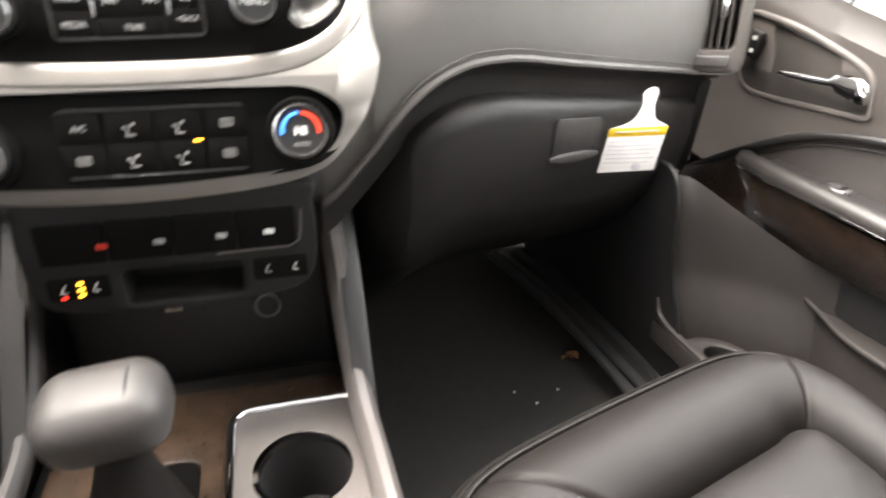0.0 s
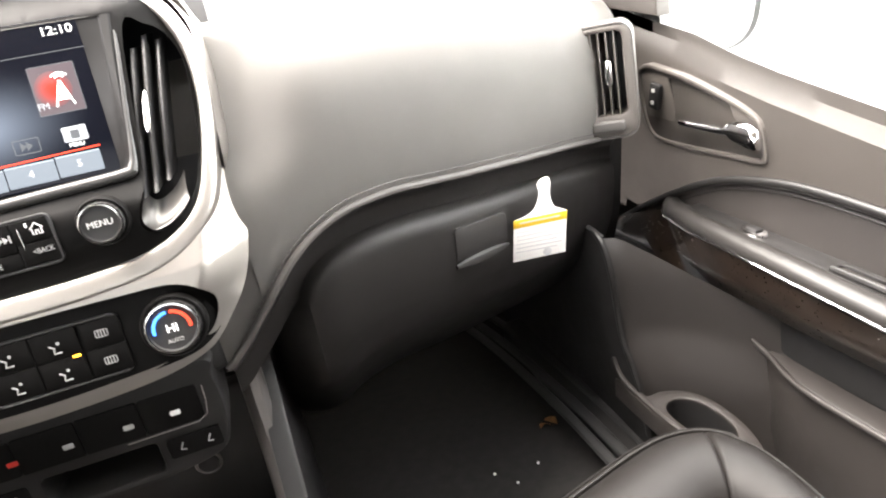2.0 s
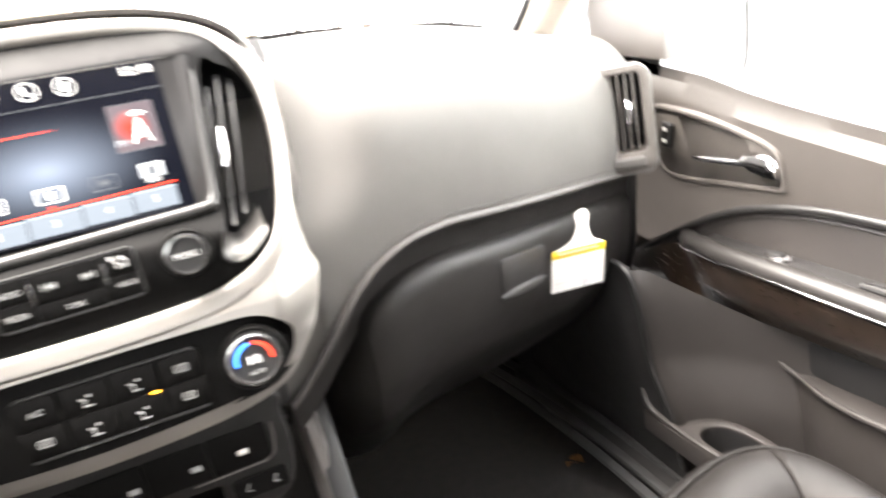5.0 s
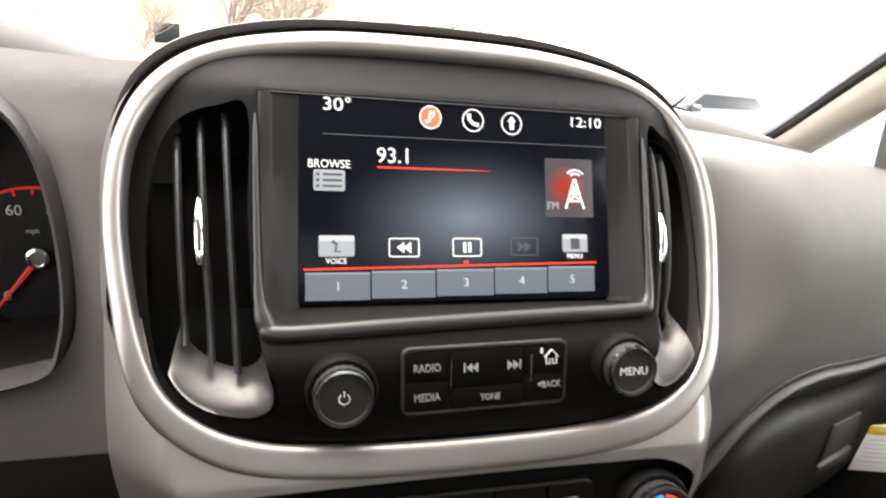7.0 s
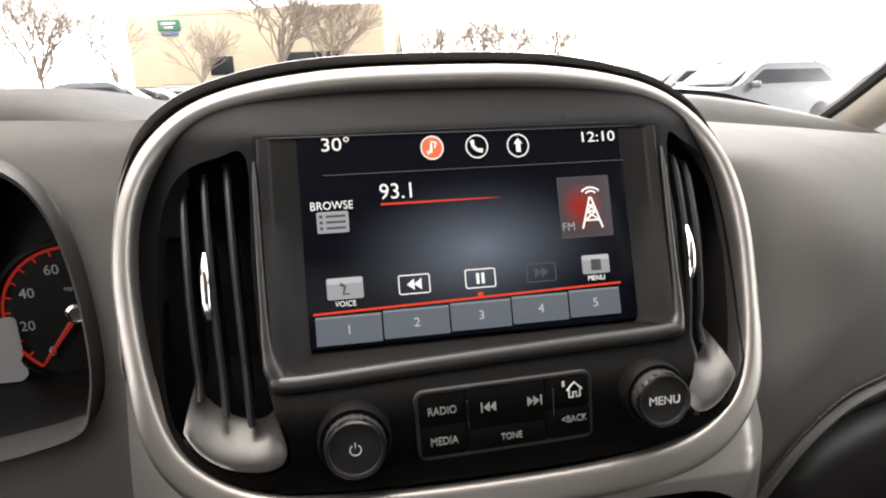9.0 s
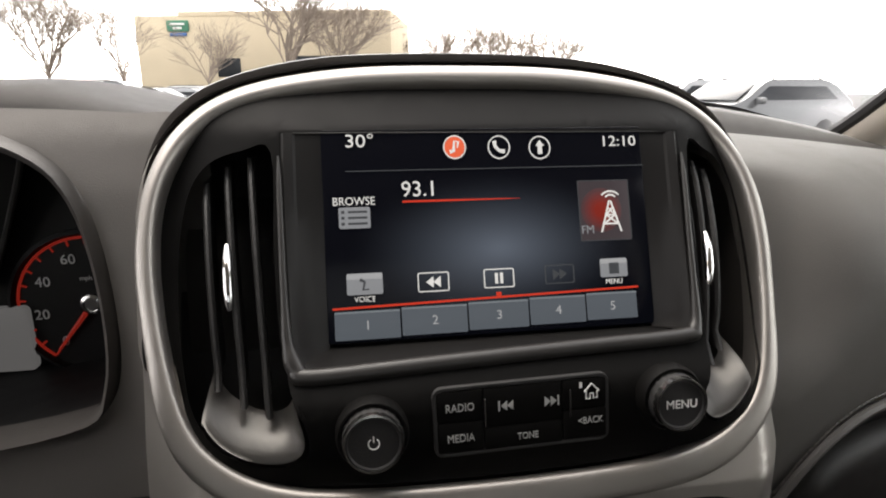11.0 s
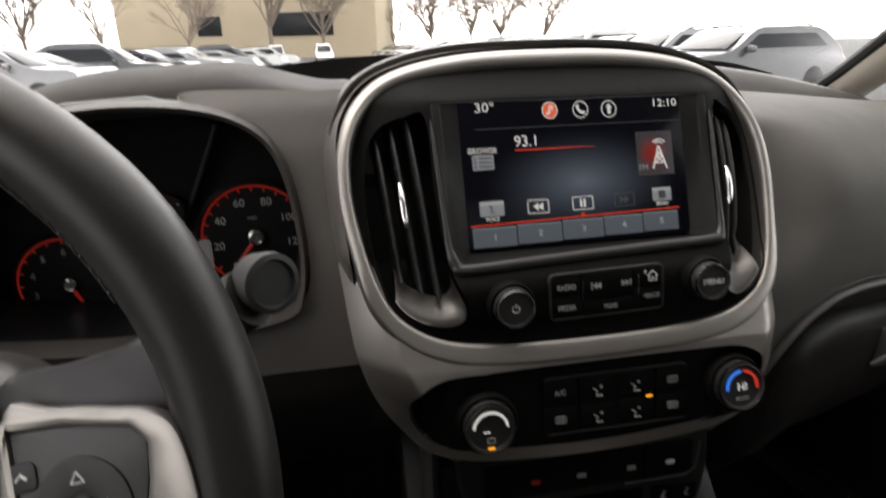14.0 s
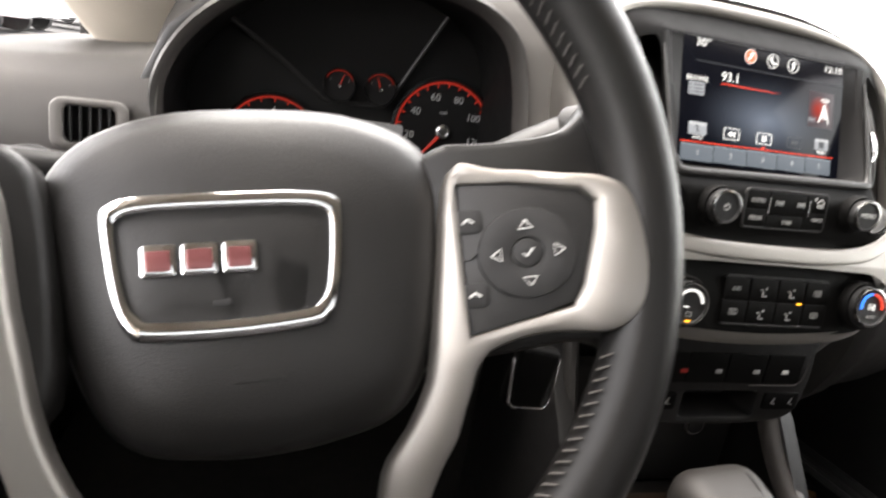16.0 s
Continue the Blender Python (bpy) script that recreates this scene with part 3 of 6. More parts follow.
well = cr([(-0.159, 1.098), (-0.1565, 1.1015), (-0.148, 1.1010), (-0.1029, 1.0919), (-0.0599, 1.0833), (-0.0500, 1.0765), (-0.0413, 1.0640), (-0.0150, 1.0630), (-0.0085, 1.0590), (-0.0041, 1.0416), (-0.0065, 1.0360), (-0.0130, 1.0340), (-0.0626, 1.0315), (-0.1209, 1.0310), (-0.1350, 1.0360), (-0.1425, 1.0480), (-0.1494, 1.0735)], 3)
part("handle_bezel", plate(rec, [rec_in], on_door(0.0055), 0.016, 0.0028), DOORUP, door, "raised rim round the door pull")
part("handle_dish", plate(inset(rec_in, -0.001), [well], on_door(0.0015), 0.012, 0.003), DOORUP, door, "shallow dish round the door pull")
part("handle_well", loft([[on_door(0.0)(p[0], p[1], 0.0) for p in well], [on_door(0.0)(p[0] * 0.98 - 0.001, 1.065 + (p[1] - 1.065) * 0.92, 0.022) for p in well]], caps=(False, True)), DARK, door, "dark hollow behind the pull")
lev = []
for y, z, hh, dx in ((0.1245, 1.0525, 0.0030, 0.003), (0.120, 1.0527, 0.0042, 0.0), (0.10, 1.0535, 0.0046, -0.002), (0.06, 1.0550, 0.0048, -0.003), (0.043, 1.0558, 0.0050, -0.003), (0.036, 1.0590, 0.0080, -0.003), (0.030, 1.0570, 0.0105, -0.002), (0.010, 1.0545, 0.0125, -0.001), (0.001, 1.0510, 0.0110, 0.001), (-0.003, 1.0490, 0.0080, 0.003)):
    lev.append([Vector((0.702 + dx + a, y, z + b * hh)) for a, b in ((0.004, 1.0), (-0.002, 0.85), (-0.0045, 0.2), (-0.0045, -0.4), (-0.002, -0.9), (0.004, -1.0))])
part("inside_handle", loft(lev), CHROME, door, "chrome pull lever", 50)
part("lock_switch", rbox(0.008, 0.020, 0.035, 0.003, Matrix.Translation((0.7085, 0.179, 1.077)) @ Matrix.Rotation(radians(9), 4, "X")), MATTE, door)
for dz in (0.008, -0.008):
    part("lock_mark", rbox(0.002, 0.006, 0.005, 0.0005, Matrix.Translation((0.7042, 0.179 - 0.15 * dz, 1.077 + dz))), WHITEINK, door)
# map pocket
pk = cr([(0.0, 0.804), (0.05, 0.802), (0.2, 0.812), (0.333, 0.819), (0.328, 0.775), (0.305, 0.71), (0.27, 0.655), (0.18, 0.645), (0.1, 0.65), (0.05, 0.70), (0.02, 0.77)], 5)
part("map_pocket", plate(pk, [], on_door(0.0, lambda u, v: 0.036 * min(1.0, max(0.0, (u + 0.02) / 0.13)) ** 1.5 + 0.003), 0.03, 0.004), DOORMID, door, "map pocket")
lip_line = cr([(0.7, -0.012, 0.8100), (0.695, -0.025, 0.8075), (0.691, -0.05, 0.8050), (0.678, -0.09, 0.8050), (0.671, -0.13, 0.8080), (0.67, -0.2, 0.8130), (0.671, -0.3, 0.8190), (0.676, -0.332, 0.8200)], 6, closed=False)
part("pocket_lip", tube(lip_line, [0.0014 + 0.0018 * min(1, i / 8) for i in range(len(lip_line))], 8), DOORMID, door)
# dark plate standing in for the shade in the recess above the pocket
part("pocket_shade_plate", plate(cr([(0.035, 0.838), (0.10, 0.858), (0.2, 0.858), (0.26, 0.848), (0.285, 0.822), (0.2, 0.810), (0.06, 0.804)], 5), [], on_door(0.008), 0.01, 0.002), MATTE, door)
ring_o = cr([(0.574, 0.095), (0.586, 0.046), (0.610, 0.042), (0.638, 0.026), (0.653, -0.004), (0.656, -0.045), (0.650, -0.082), (0.636, -0.105), (0.60, -0.10), (0.578, -0.03)], 5)
ring_i = cr([(0.594, 0.008), (0.612, 0.020), (0.632, 0.008), (0.642, -0.02), (0.641, -0.055), (0.625, -0.075), (0.603, -0.06), (0.593, -0.025)], 5)
part("bottle_ring", plate(ring_o, [ring_i], lambda u, v, w: Vector((u, v, 0.724 - w)), 0.03, 0.003), DOORMID, door, "moulded bottle holder")
part("bottle_well", loft([[Vector((p[0], p[1], 0.72)) for p in ring_i], [Vector((0.62 + 0.8 * (p[0] - 0.62), p[1] * 0.8, 0.655)) for p in ring_i]], caps=(False, True)), MATTE, door)
part("ring_bridge", tube(cr([(0.58, 0.10, 0.755), (0.578, 0.085, 0.733), (0.580, 0.04, 0.725), (0.584, -0.03, 0.724), (0.60, -0.1, 0.722)], 5, closed=False), 0.005, 8), DOORMID, door)
part("lower_moulding", tube(cr([(0.70, -0.315, 0.70), (0.692, -0.285, 0.665), (0.685, -0.24, 0.642), (0.68, -0.15, 0.632)], 6, closed=False), 0.010, 10), RAIL, door, "grey moulded lower corner")
part("window_pane", rbox(0.005, 1.3, 0.5, 0.001, Matrix.Translation((0.745, -0.1, 1.38))), GLASS, door, "clear side glass").visible_shadow = False

# dash end below the pad
ec = plate([(-0.19, 1.03), (-0.2, 0.93), (-0.24, 0.8), (-0.5, 0.8), (-0.5, 1.03)], [], lambda u, v, w: Vector((0.664 - w, -u, v)), 0.02, 0.004)
part("end_cap", ec, DARK, dash)
# kick panel and sill
kp = thing("kick_panel", (0.6, 0.2, 0.75), "dark plastic kick panel beside the footwell", "kick panel")
kick_edge = [(-0.128, 0.938), (-0.110, 0.930), (-0.100, 0.915), (-0.090, 0.88), (-0.079, 0.80), (-0.052, 0.742), (-0.034, 0.66)]
kick = cr(kick_edge + [(-0.03, 0.62), (-0.3, 0.615), (-0.6, 0.62), (-0.6, 0.95), (-0.3, 0.945)], 5)


def on_kick(u, v, w):
    return Vector((interp(v, [(0.63, 0.585), (0.72, 0.580), (0.93, 0.570)]) + w, -u, v))


part("panel", plate(kick, [], on_kick, 0.008, 0.003), MATTE, kp)
# the panel between that edge and the door, passing under the wood trim
fair = []
for a in np.linspace(0, 1, 18):
    top = interp(a, [(0, 0.932), (0.2, 0.926), (0.42, 0.902), (0.65, 0.876), (0.85, 0.855), (1.0, 0.85)])
    row = []
    for z in np.linspace(0.628, top, 22):
        y0 = interp(z, [(0.62, 0.03), (0.66, 0.034), (0.742, 0.052), (0.80, 0.079), (0.88, 0.090), (0.915, 0.100), (0.93, 0.110)])
        x0 = on_kick(-y0, z, 0.0).x
        row.append(Vector((x0 + (0.716 - x0) * a, y0 + interp(a, [(0, 0.0), (0.1, 0.003), (0.2, 0.002), (0.42, -0.018), (0.65, -0.052), (0.85, -0.095), (1.0, -0.16)]), z)))
    fair.append(row)
part("fairing", loft(fair, closed=False), DOORMID, kp, "grey panel curving out to the door", 40)
part("edge_trim", tube(cr([on_kick(u, v, 0.003) for u, v in kick_edge], 6, closed=False), 0.0045, 8), DARK, kp, "rounded rear edge")
sp = thing("sill_plate", (0.6, -0.1, 0.62), "black ribbed door sill plate", "sill plate")
part("plate", rbox(0.16, 1.2, 0.05, 0.01, Matrix.Translation((0.625, -0.15, 0.612))), DARK, sp)
for x in (0.512, 0.535, 0.57):
    part("rib", tube(cr([(x - 0.03, 0.5, 0.628), (x - 0.015, 0.42, 0.63), (x, 0.3, 0.634), (x + 0.015, 0.1, 0.638), (x + 0.02, -0.2, 0.638), (x + 0.02, -0.5, 0.638)], 5, closed=False), 0.009, 8, flat=0.6), MATRUB, sp)
part("belt_anchor", rbox(0.045, 0.05, 0.02, 0.005, Matrix.Translation((0.645, -0.335, 0.665)) @ Matrix.Rotation(0.4, 4, "X")), SATIN, sp, "grey belt anchor cover")
pil = thing("center_pillar", (0.73, -0.5, 1.0), "grey moulded pillar trim behind the door", "pillar", kind="structure")
part("panel", plate(cr([(0.386, 1.14), (0.382, 1.05), (0.376, 0.92), (0.362, 0.83), (0.345, 0.76), (0.315, 0.68), (0.29, 0.63), (0.45, 0.61), (0.65, 0.62), (0.72, 0.9), (0.7, 1.3), (0.66, 1.66), (0.56, 1.68), (0.5, 1.4), (0.43, 1.2)], 4), [], lambda u, v, w: Vector((0.712 + w - 0.03 * math.sin(math.pi * min(1, max(0, (u - 0.34) / 0.36))), -u, v)), 0.05, 0.008), DOORMID, pil)
part("seal", tube(cr([(0.722, -0.384, 1.12), (0.722, -0.378, 1.0), (0.722, -0.370, 0.90), (0.722, -0.354, 0.82), (0.72, -0.325, 0.72), (0.716, -0.28, 0.64), (0.70, -0.2, 0.62)], 6, closed=False), 0.010, 8), MATTE, pil, "black rubber door seal")
part("belt_cover", rbox(0.03, 0.07, 0.16, 0.012, Matrix.Translation((0.69, -0.46, 0.80)) @ Matrix.Rotation(radians(-18), 4, "X")), DOORMID, pil, "dark moulded belt cover")
solid("wall_right", rbox(0.05, 0.85, 0.56, 0.02, Matrix.Translation((0.765, -0.80, 0.86))), DOORMID, "dark rear side panel of the cab", "wall", kind="structure")


# ---- passenger seat ----
EDGE = [(0.172, -0.29), (0.184, -0.252), (0.215, -0.228), (0.274, -0.206), (0.352, -0.183), (0.428, -0.163), (0.468, -0.158), (0.500, -0.166), (0.518, -0.186), (0.527, -0.215), (0.527, -0.27), (0.523, -0.33), (0.517, -0.40), (0.51, -0.60), (0.35, -0.64), (0.19, -0.60), (0.172, -0.42)]
INSERT = [(0.262, -0.33), (0.270, -0.305), (0.290, -0.292), (0.32, -0.282), (0.37, -0.268), (0.425, -0.253), (0.447, -0.245), (0.463, -0.246), (0.469, -0.258), (0.472, -0.275), (0.474, -0.30), (0.472, -0.336), (0.47, -0.40), (0.465, -0.59), (0.36, -0.60), (0.26, -0.59), (0.258, -0.42)]
SUB = 9
EDGE_L, INS_L = cr([(*p, 0) for p in EDGE], SUB), cr([(*p, 0) for p in INSERT], SUB)
OUT_L = [Vector((*p, 0)) for p in inset([(p.x, p.y) for p in EDGE_L], -1.0)]
SEAMS = (2 * SUB - 3, 7 * SUB, 11 * SUB)


def seat_ring(k, z, grooves):
    """A line round the cushion: k below 0 outside the piping, 0 to 1 across the bolster, 1 to 2 over the insert."""
    out = []
    for i, (e, n, o) in enumerate(zip(EDGE_L, INS_L, OUT_L)):
        if k <= 0:
            d = (o - e)
            p = e - d * k * (1.0 if d.y > 0.5 else 0.45)
        elif k <= 1:
            p = e.lerp(n, k)
        else:
            p = n.lerp(Vector((0.365, -0.44, 0)), k - 1)
        zz = z - 0.035 * max(0.0, -0.25 - p.y)
        if grooves and i in SEAMS:
            zz -= 0.0035
        out.append(Vector((p.x, p.y, zz)))
    return out


prof = [(-0.0, 0.70, 0), (-0.014, 0.75, 0), (-0.021, 0.80, 0), (-0.022, 0.825, 0), (-0.020, 0.842, 0), (-0.015, 0.854, 0), (-0.008, 0.862, 0), (-0.0025, 0.8645, 0), (-0.0005, 0.8620, 0), (0.02, 0.8655, 1), (0.06, 0.869, 1), (0.14, 0.8755, 1), (0.26, 0.881, 1), (0.42, 0.8845, 1),
        (0.58, 0.8845, 1), (0.72, 0.882, 1), (0.84, 0.877, 1), (0.93, 0.870, 1), (0.98, 0.862, 1), (1.0, 0.857, 0), (1.012, 0.862, 0), (1.05, 0.870, 0), (1.12, 0.8765, 0), (1.25, 0.881, 0), (1.5, 0.883, 0), (1.8, 0.883, 0), (1.98, 0.883, 0)]
seat = thing("passenger_seat", (0.36, -0.4, 0.62), "black leather front seat with sewn seams", "seat")
part("cushion", loft([seat_ring(*q) for q in prof], caps=(False, True)), LEATHER, seat, "padded leather cushion", 70)
part("piping", tube([p + Vector((0, 0, 0.0004)) for p in seat_ring(-0.0012, 0.8648, 0)], 0.0015, 6, closed=True), LEATHER, seat, "sewn edge piping")
part("seam_line", tube([p + Vector((0, 0, 0.0006)) for p in seat_ring(-0.0062, 0.8626, 0)], 0.0008, 5, closed=True), LEATHER, seat, "fine thread beside the piping")
part("base", rbox(0.32, 0.42, 0.10, 0.02, Matrix.Translation((0.35, -0.42, 0.655))), DARK, seat)


def back_ring(z):
    t = (z - 0.84) / 0.62
    y0 = -0.402 - 0.55 * (z - 0.84)
    half = [(0.0, 0.0), (0.05, 0.001), (0.085, 0.006), (0.10, 0.004), (0.112, 0.020), (0.128, 0.048), (0.148, 0.066), (0.166, 0.064), (0.178, 0.046), (0.184, 0.0), (0.18, -0.05), (0.16, -0.09), (0.0, -0.10)]
    w = interp(t, [(0, 0.86), (0.12, 0.97), (0.3, 1.03), (0.7, 1.0), (0.95, 0.86), (1.0, 0.75)])
    f = interp(t, [(0, 0.55), (0.12, 0.95), (0.35, 1.1), (1.0, 0.6)])
    pts = half + [(-a, b) for a, b in half[-2:0:-1]]
    return [Vector((0.378 + a * w, y0 + (b * f if b > 0 else b), z)) for a, b in pts]


part("backrest", loft([back_ring(z) for z in np.linspace(0.82, 1.46, 26)]), LEATHER, seat, "padded leather backrest", 60)
stb = bmesh.new()
for i in range(60):
    z = 0.85 + 0.006 * i
    a, b = back_ring(z)[7], back_ring(z + 0.0035)[7]
    tube([a + Vector((0, 0.0006, 0)), b + Vector((0, 0.0006, 0))], 0.00042, 4, bm=stb)
part("stitching", stb, THREAD, seat, "pale bolster stitching")["kind"] = "stuff"
part("hinge_cover", rbox(0.04, 0.10, 0.07, 0.012, Matrix.Translation((0.552, -0.385, 0.775))), DARK, seat)
part("hinge_strip", tube([(0.538, -0.335, 0.806), (0.556, -0.352, 0.806), (0.566, -0.372, 0.804)], 0.004, 6), SATIN, seat, "satin strip on the hinge cover")

# ---- centre stack ----
def yr(z):
    """The plane of the silver ring, from bottom to top."""
    return interp(z, [(1.0, -0.09), (1.03, -0.087), (1.07, -0.081), (1.105, -0.070), (1.13, -0.054), (1.16, -0.036), (1.2, -0.012), (1.26, 0.020), (1.32, 0.056), (1.36, 0.08)])


def yf(z):
    """The fronts of the black panels inside it."""
    return interp(z, [(1.0, -0.082), (1.035, -0.080), (1.07, -0.074), (1.1, -0.062), (1.118, -0.054), (1.135, -0.057), (1.157, -0.054), (1.172, -0.038), (1.285, 0.025), (1.31, 0.058), (1.35, 0.09)])


def on_face(off):
    def at(u, v, w):
        k = min(1.0, max(0.0, (abs(u) + (0.007 if u > 0 else 0.0) - 0.118) / 0.056)) ** 1.5
        return Vector((CX + u, yf(v) * (1 - k) + (yr(v) + (0.016 if u > 0 else 0.011)) * k + off + w, v))
    return at


def spot(x, z, off=0.0):
    """A pose on the stack's face: u right, v up, w out."""
    a = Vector((0, yf(z + 0.005) - yf(z - 0.005), 0.01)).normalized()
    n = Vector((1, 0, 0)).cross(a)
    m = Matrix(((1, a.x, n.x, CX + x), (0, a.y, n.y, yf(z)), (0, a.z, n.z, z), (0, 0, 0, 1)))
    return m @ Matrix.Translation((0, 0, off))


stack = thing("center_stack", (CX, 0.0, 1.1), "silver-framed centre stack with touch screen and climate controls", "center console")
outer = cr(mirror([(0, 1.3235), (0.08, 1.3205), (0.134, 1.309), (0.163, 1.2915), (0.177, 1.265), (0.1785, 1.228), (0.176, 1.19), (0.174, 1.155), (0.1735, 1.125), (0.1715, 1.10), (0.164, 1.077), (0.149, 1.057), (0.126, 1.038), (0.08, 1.028), (0, 1.024)]), 6)
upper_hole = cr(mirror([(0, 1.311), (0.07, 1.309), (0.124, 1.300), (0.152, 1.284), (0.1675, 1.257), (0.170, 1.220), (0.163, 1.180), (0.152, 1.150), (0.136, 1.1335), (0.110, 1.1225), (0.07, 1.1175), (0, 1.116)]), 8)
lower_hole = cr(mirror([(0, 1.1), (0.08, 1.0995), (0.122, 1.097), (0.143, 1.08), (0.137, 1.057), (0.112, 1.043), (0.06, 1.038), (0, 1.036)]), 5)
BX = CX - 0.0105
# rounded silver band round the upper opening
band = []
for i, p in enumerate(upper_hole):
    a, b = upper_hole[i - 1], upper_hole[(i + 1) % len(upper_hole)]
    t = Vector((b[0] - a[0], b[1] - a[1])).normalized()
    n = Vector((-t.y, t.x)) if Vector((-t.y, t.x)).dot(Vector((p[0], p[1] - 1.215))) > 0 else Vector((t.y, -t.x))
    w = interp(p[1], [(1.115, 0.0165), (1.122, 0.016), (1.14, 0.0135), (1.18, 0.0112), (1.26, 0.0112), (1.29, 0.0140), (1.312, 0.0175)])
    sink = interp(p[1], [(1.118, 0.2), (1.14, 0.3), (1.165, 0.7), (1.185, 1.0)])
    up = Vector((0, yr(p[1] + 0.01) - yr(p[1] - 0.01), 0.02)).normalized()
    fwd = Vector((1, 0, 0)).cross(up)
    base = Vector((BX + p[0], yr(p[1]), p[1]))
    lid = max(0.0, n.y)
    soft = interp(p[1], [(1.13, 0.15), (1.16, 0.4), (1.2, 0.75), (1.27, 1.0)])
    ring = [(-0.16 * lid, -0.016), (-0.16 * lid, -0.0012 - 0.0068 * soft), (0.02 - 0.12 * lid, 0.0010 - 0.0050 * soft), (0.07 - 0.06 * lid, 0.0022 - 0.0034 * soft), (0.16, 0.0027 - 0.0018 * soft), (0.28, 0.0028 - 0.0008 * soft), (0.42, 0.0027 - 0.0004 * soft), (0.60, 0.0025 - 0.0007 * sink), (0.76, 0.0023 - 0.0014 * sink), (0.88, 0.0021 - 0.0024 * sink), (0.96, 0.0018 - 0.0040 * sink), (1.0, 0.0012 - 0.0066 * sink), (1.0 + 0.10 * (1 - sink), -0.02 * sink - 0.003)]
    band.append([base + Vector((n.x * w * k, 0, 0)) + up * (n.y * w * k) + fwd * (h - 0.007 * min(max(k, 0.0), 1.0) ** 1.4 * lid) for k, h in ring])
part("bezel", loft(band + band[:1], closed=False), SILVER, stack, "rounded satin silver band", 60)
def swell(p):
    """How far the flanks stand out beyond the outline."""
    return interp(p[1], [(1.03, 0.0), (1.06, 0.001), (1.10, 0.004), (1.125, 0.007), (1.155, 0.010), (1.19, 0.0125), (1.24, 0.0125), (1.27, 0.008), (1.295, 0.0)]) * min(1.0, abs(p[0]) / 0.13) ** 2


skirt = [(p[0] + math.copysign(swell(p), p[0]), p[1]) for p in outer if p[1] < 1.172]
skirt_line = list(skirt)
flare = skirt + [(-0.160, 1.172), (-0.150, 1.142), (-0.134, 1.127), (-0.108, 1.116), (-0.07, 1.111), (0, 1.1095), (0.07, 1.111), (0.108, 1.116), (0.134, 1.127), (0.150, 1.142), (0.160, 1.172)]


def on_flare(u, v, w):
    roll = interp(v, [(1.03, 0.010), (1.05, 0.018), (1.08, 0.032), (1.11, 0.038), (1.172, 0.042)])
    return Vector((BX + u, yr(v) - 0.0005 + w + roll * max(0.0, 1 - near((u, v), skirt_line) / 0.034) ** 1.35, v))


part("lower_surround", refine(plate(flare, [lower_hole], on_flare, 0.045, 0.003), lambda x, z: on_flare(x - BX, z, 0).y, 0.005, 5), SILVER, stack, "satin silver panel round the climate controls", 50)


def side_ring(w, grow):
    """The outline of the surround, w further back and grown outwards at its flanks."""
    out = []
    for p in outer:
        d = swell(p) * interp(p[1], [(1.15, 0.7), (1.17, 1.0)])
        w0 = interp(p[1], [(1.135, 0.04), (1.15, 0.03), (1.175, 0.008)])
        out.append(Vector((BX + p[0] + math.copysign(d * grow - 0.0006, p[0]), yr(p[1]) + w0 + w * interp(p[1], [(1.13, 0.5), (1.18, 1.0)]), p[1])))
    return out


flank = loft([side_ring(w, k) for w, k in ((0.0, 0.18), (0.006, 0.42), (0.014, 0.68), (0.024, 0.88), (0.038, 1.0), (0.09, 1.0))], caps=(False, False))
part("side_body", flank, SILVER, stack, "satin silver flanks of the stack", 60)
hood_in = cr([(-0.175, 1.13), (-0.180, 1.19), (-0.1835, 1.24), (-0.179, 1.269), (-0.164, 1.2945), (-0.134, 1.3115), (-0.08, 1.323), (0, 1.326), (0.08, 1.323), (0.134, 1.3115), (0.164, 1.2945), (0.179, 1.269), (0.181, 1.24), (0.178, 1.19), (0.173, 1.13)], 6, closed=False)
rings = []
for p in hood_in:
    u, v = p[0], p[1]
    k = min(1.0, max(0.0, (v - 1.175) / 0.105)) ** 1.3
    xs = [BX + u * (0.98 + (f - 0.98) * min(1.0, 1.6 * k)) for f in (0.995, 1.0, 1.008, 1.014, 1.022, 1.05, 1.1)]
    ys = [yr(v) + a + b * k for a, b in ((0.03, -0.004), (0.03, -0.010), (0.034, -0.016), (0.04, -0.014), (0.05, 0.004), (0.06, 0.07), (0.07, 0.19))]
    zs = [v - 0.006 * k, v - 0.001 * k, v + 0.0028 * k, v + 0.0036 * k, v + 0.001 * k, min(v, 1.31) - 0.02 * k, min(v, 1.28) - 0.025 * k]
    rings.append([Vector(q) for q in zip(xs, ys, zs)])
hb = bmesh.new()
loft(rings, closed=False, bm=hb)
part("hood", hb, HOODV, stack, "dark padded hood over the screen", 60)
# black face with vent and screen openings
VENT_L = cr([(-0.1215, 1.274), (-0.137, 1.2745), (-0.156, 1.267), (-0.167, 1.250), (-0.1715, 1.22), (-0.1695, 1.185), (-0.163, 1.157), (-0.151, 1.1405), (-0.134, 1.1325), (-0.116, 1.1305), (-0.106, 1.136), (-0.1065, 1.149), (-0.113, 1.164), (-0.118, 1.185), (-0.1205, 1.225)], 4)
VENT_R = cr([(0.1225, 1.272), (0.113, 1.195), (0.1095, 1.168), (0.1025, 1.152), (0.1005, 1.140), (0.108, 1.1335), (0.124, 1.1385), (0.1395, 1.152), (0.1495, 1.175), (0.1555, 1.21), (0.1565, 1.242), (0.149, 1.262), (0.137, 1.271)], 4)
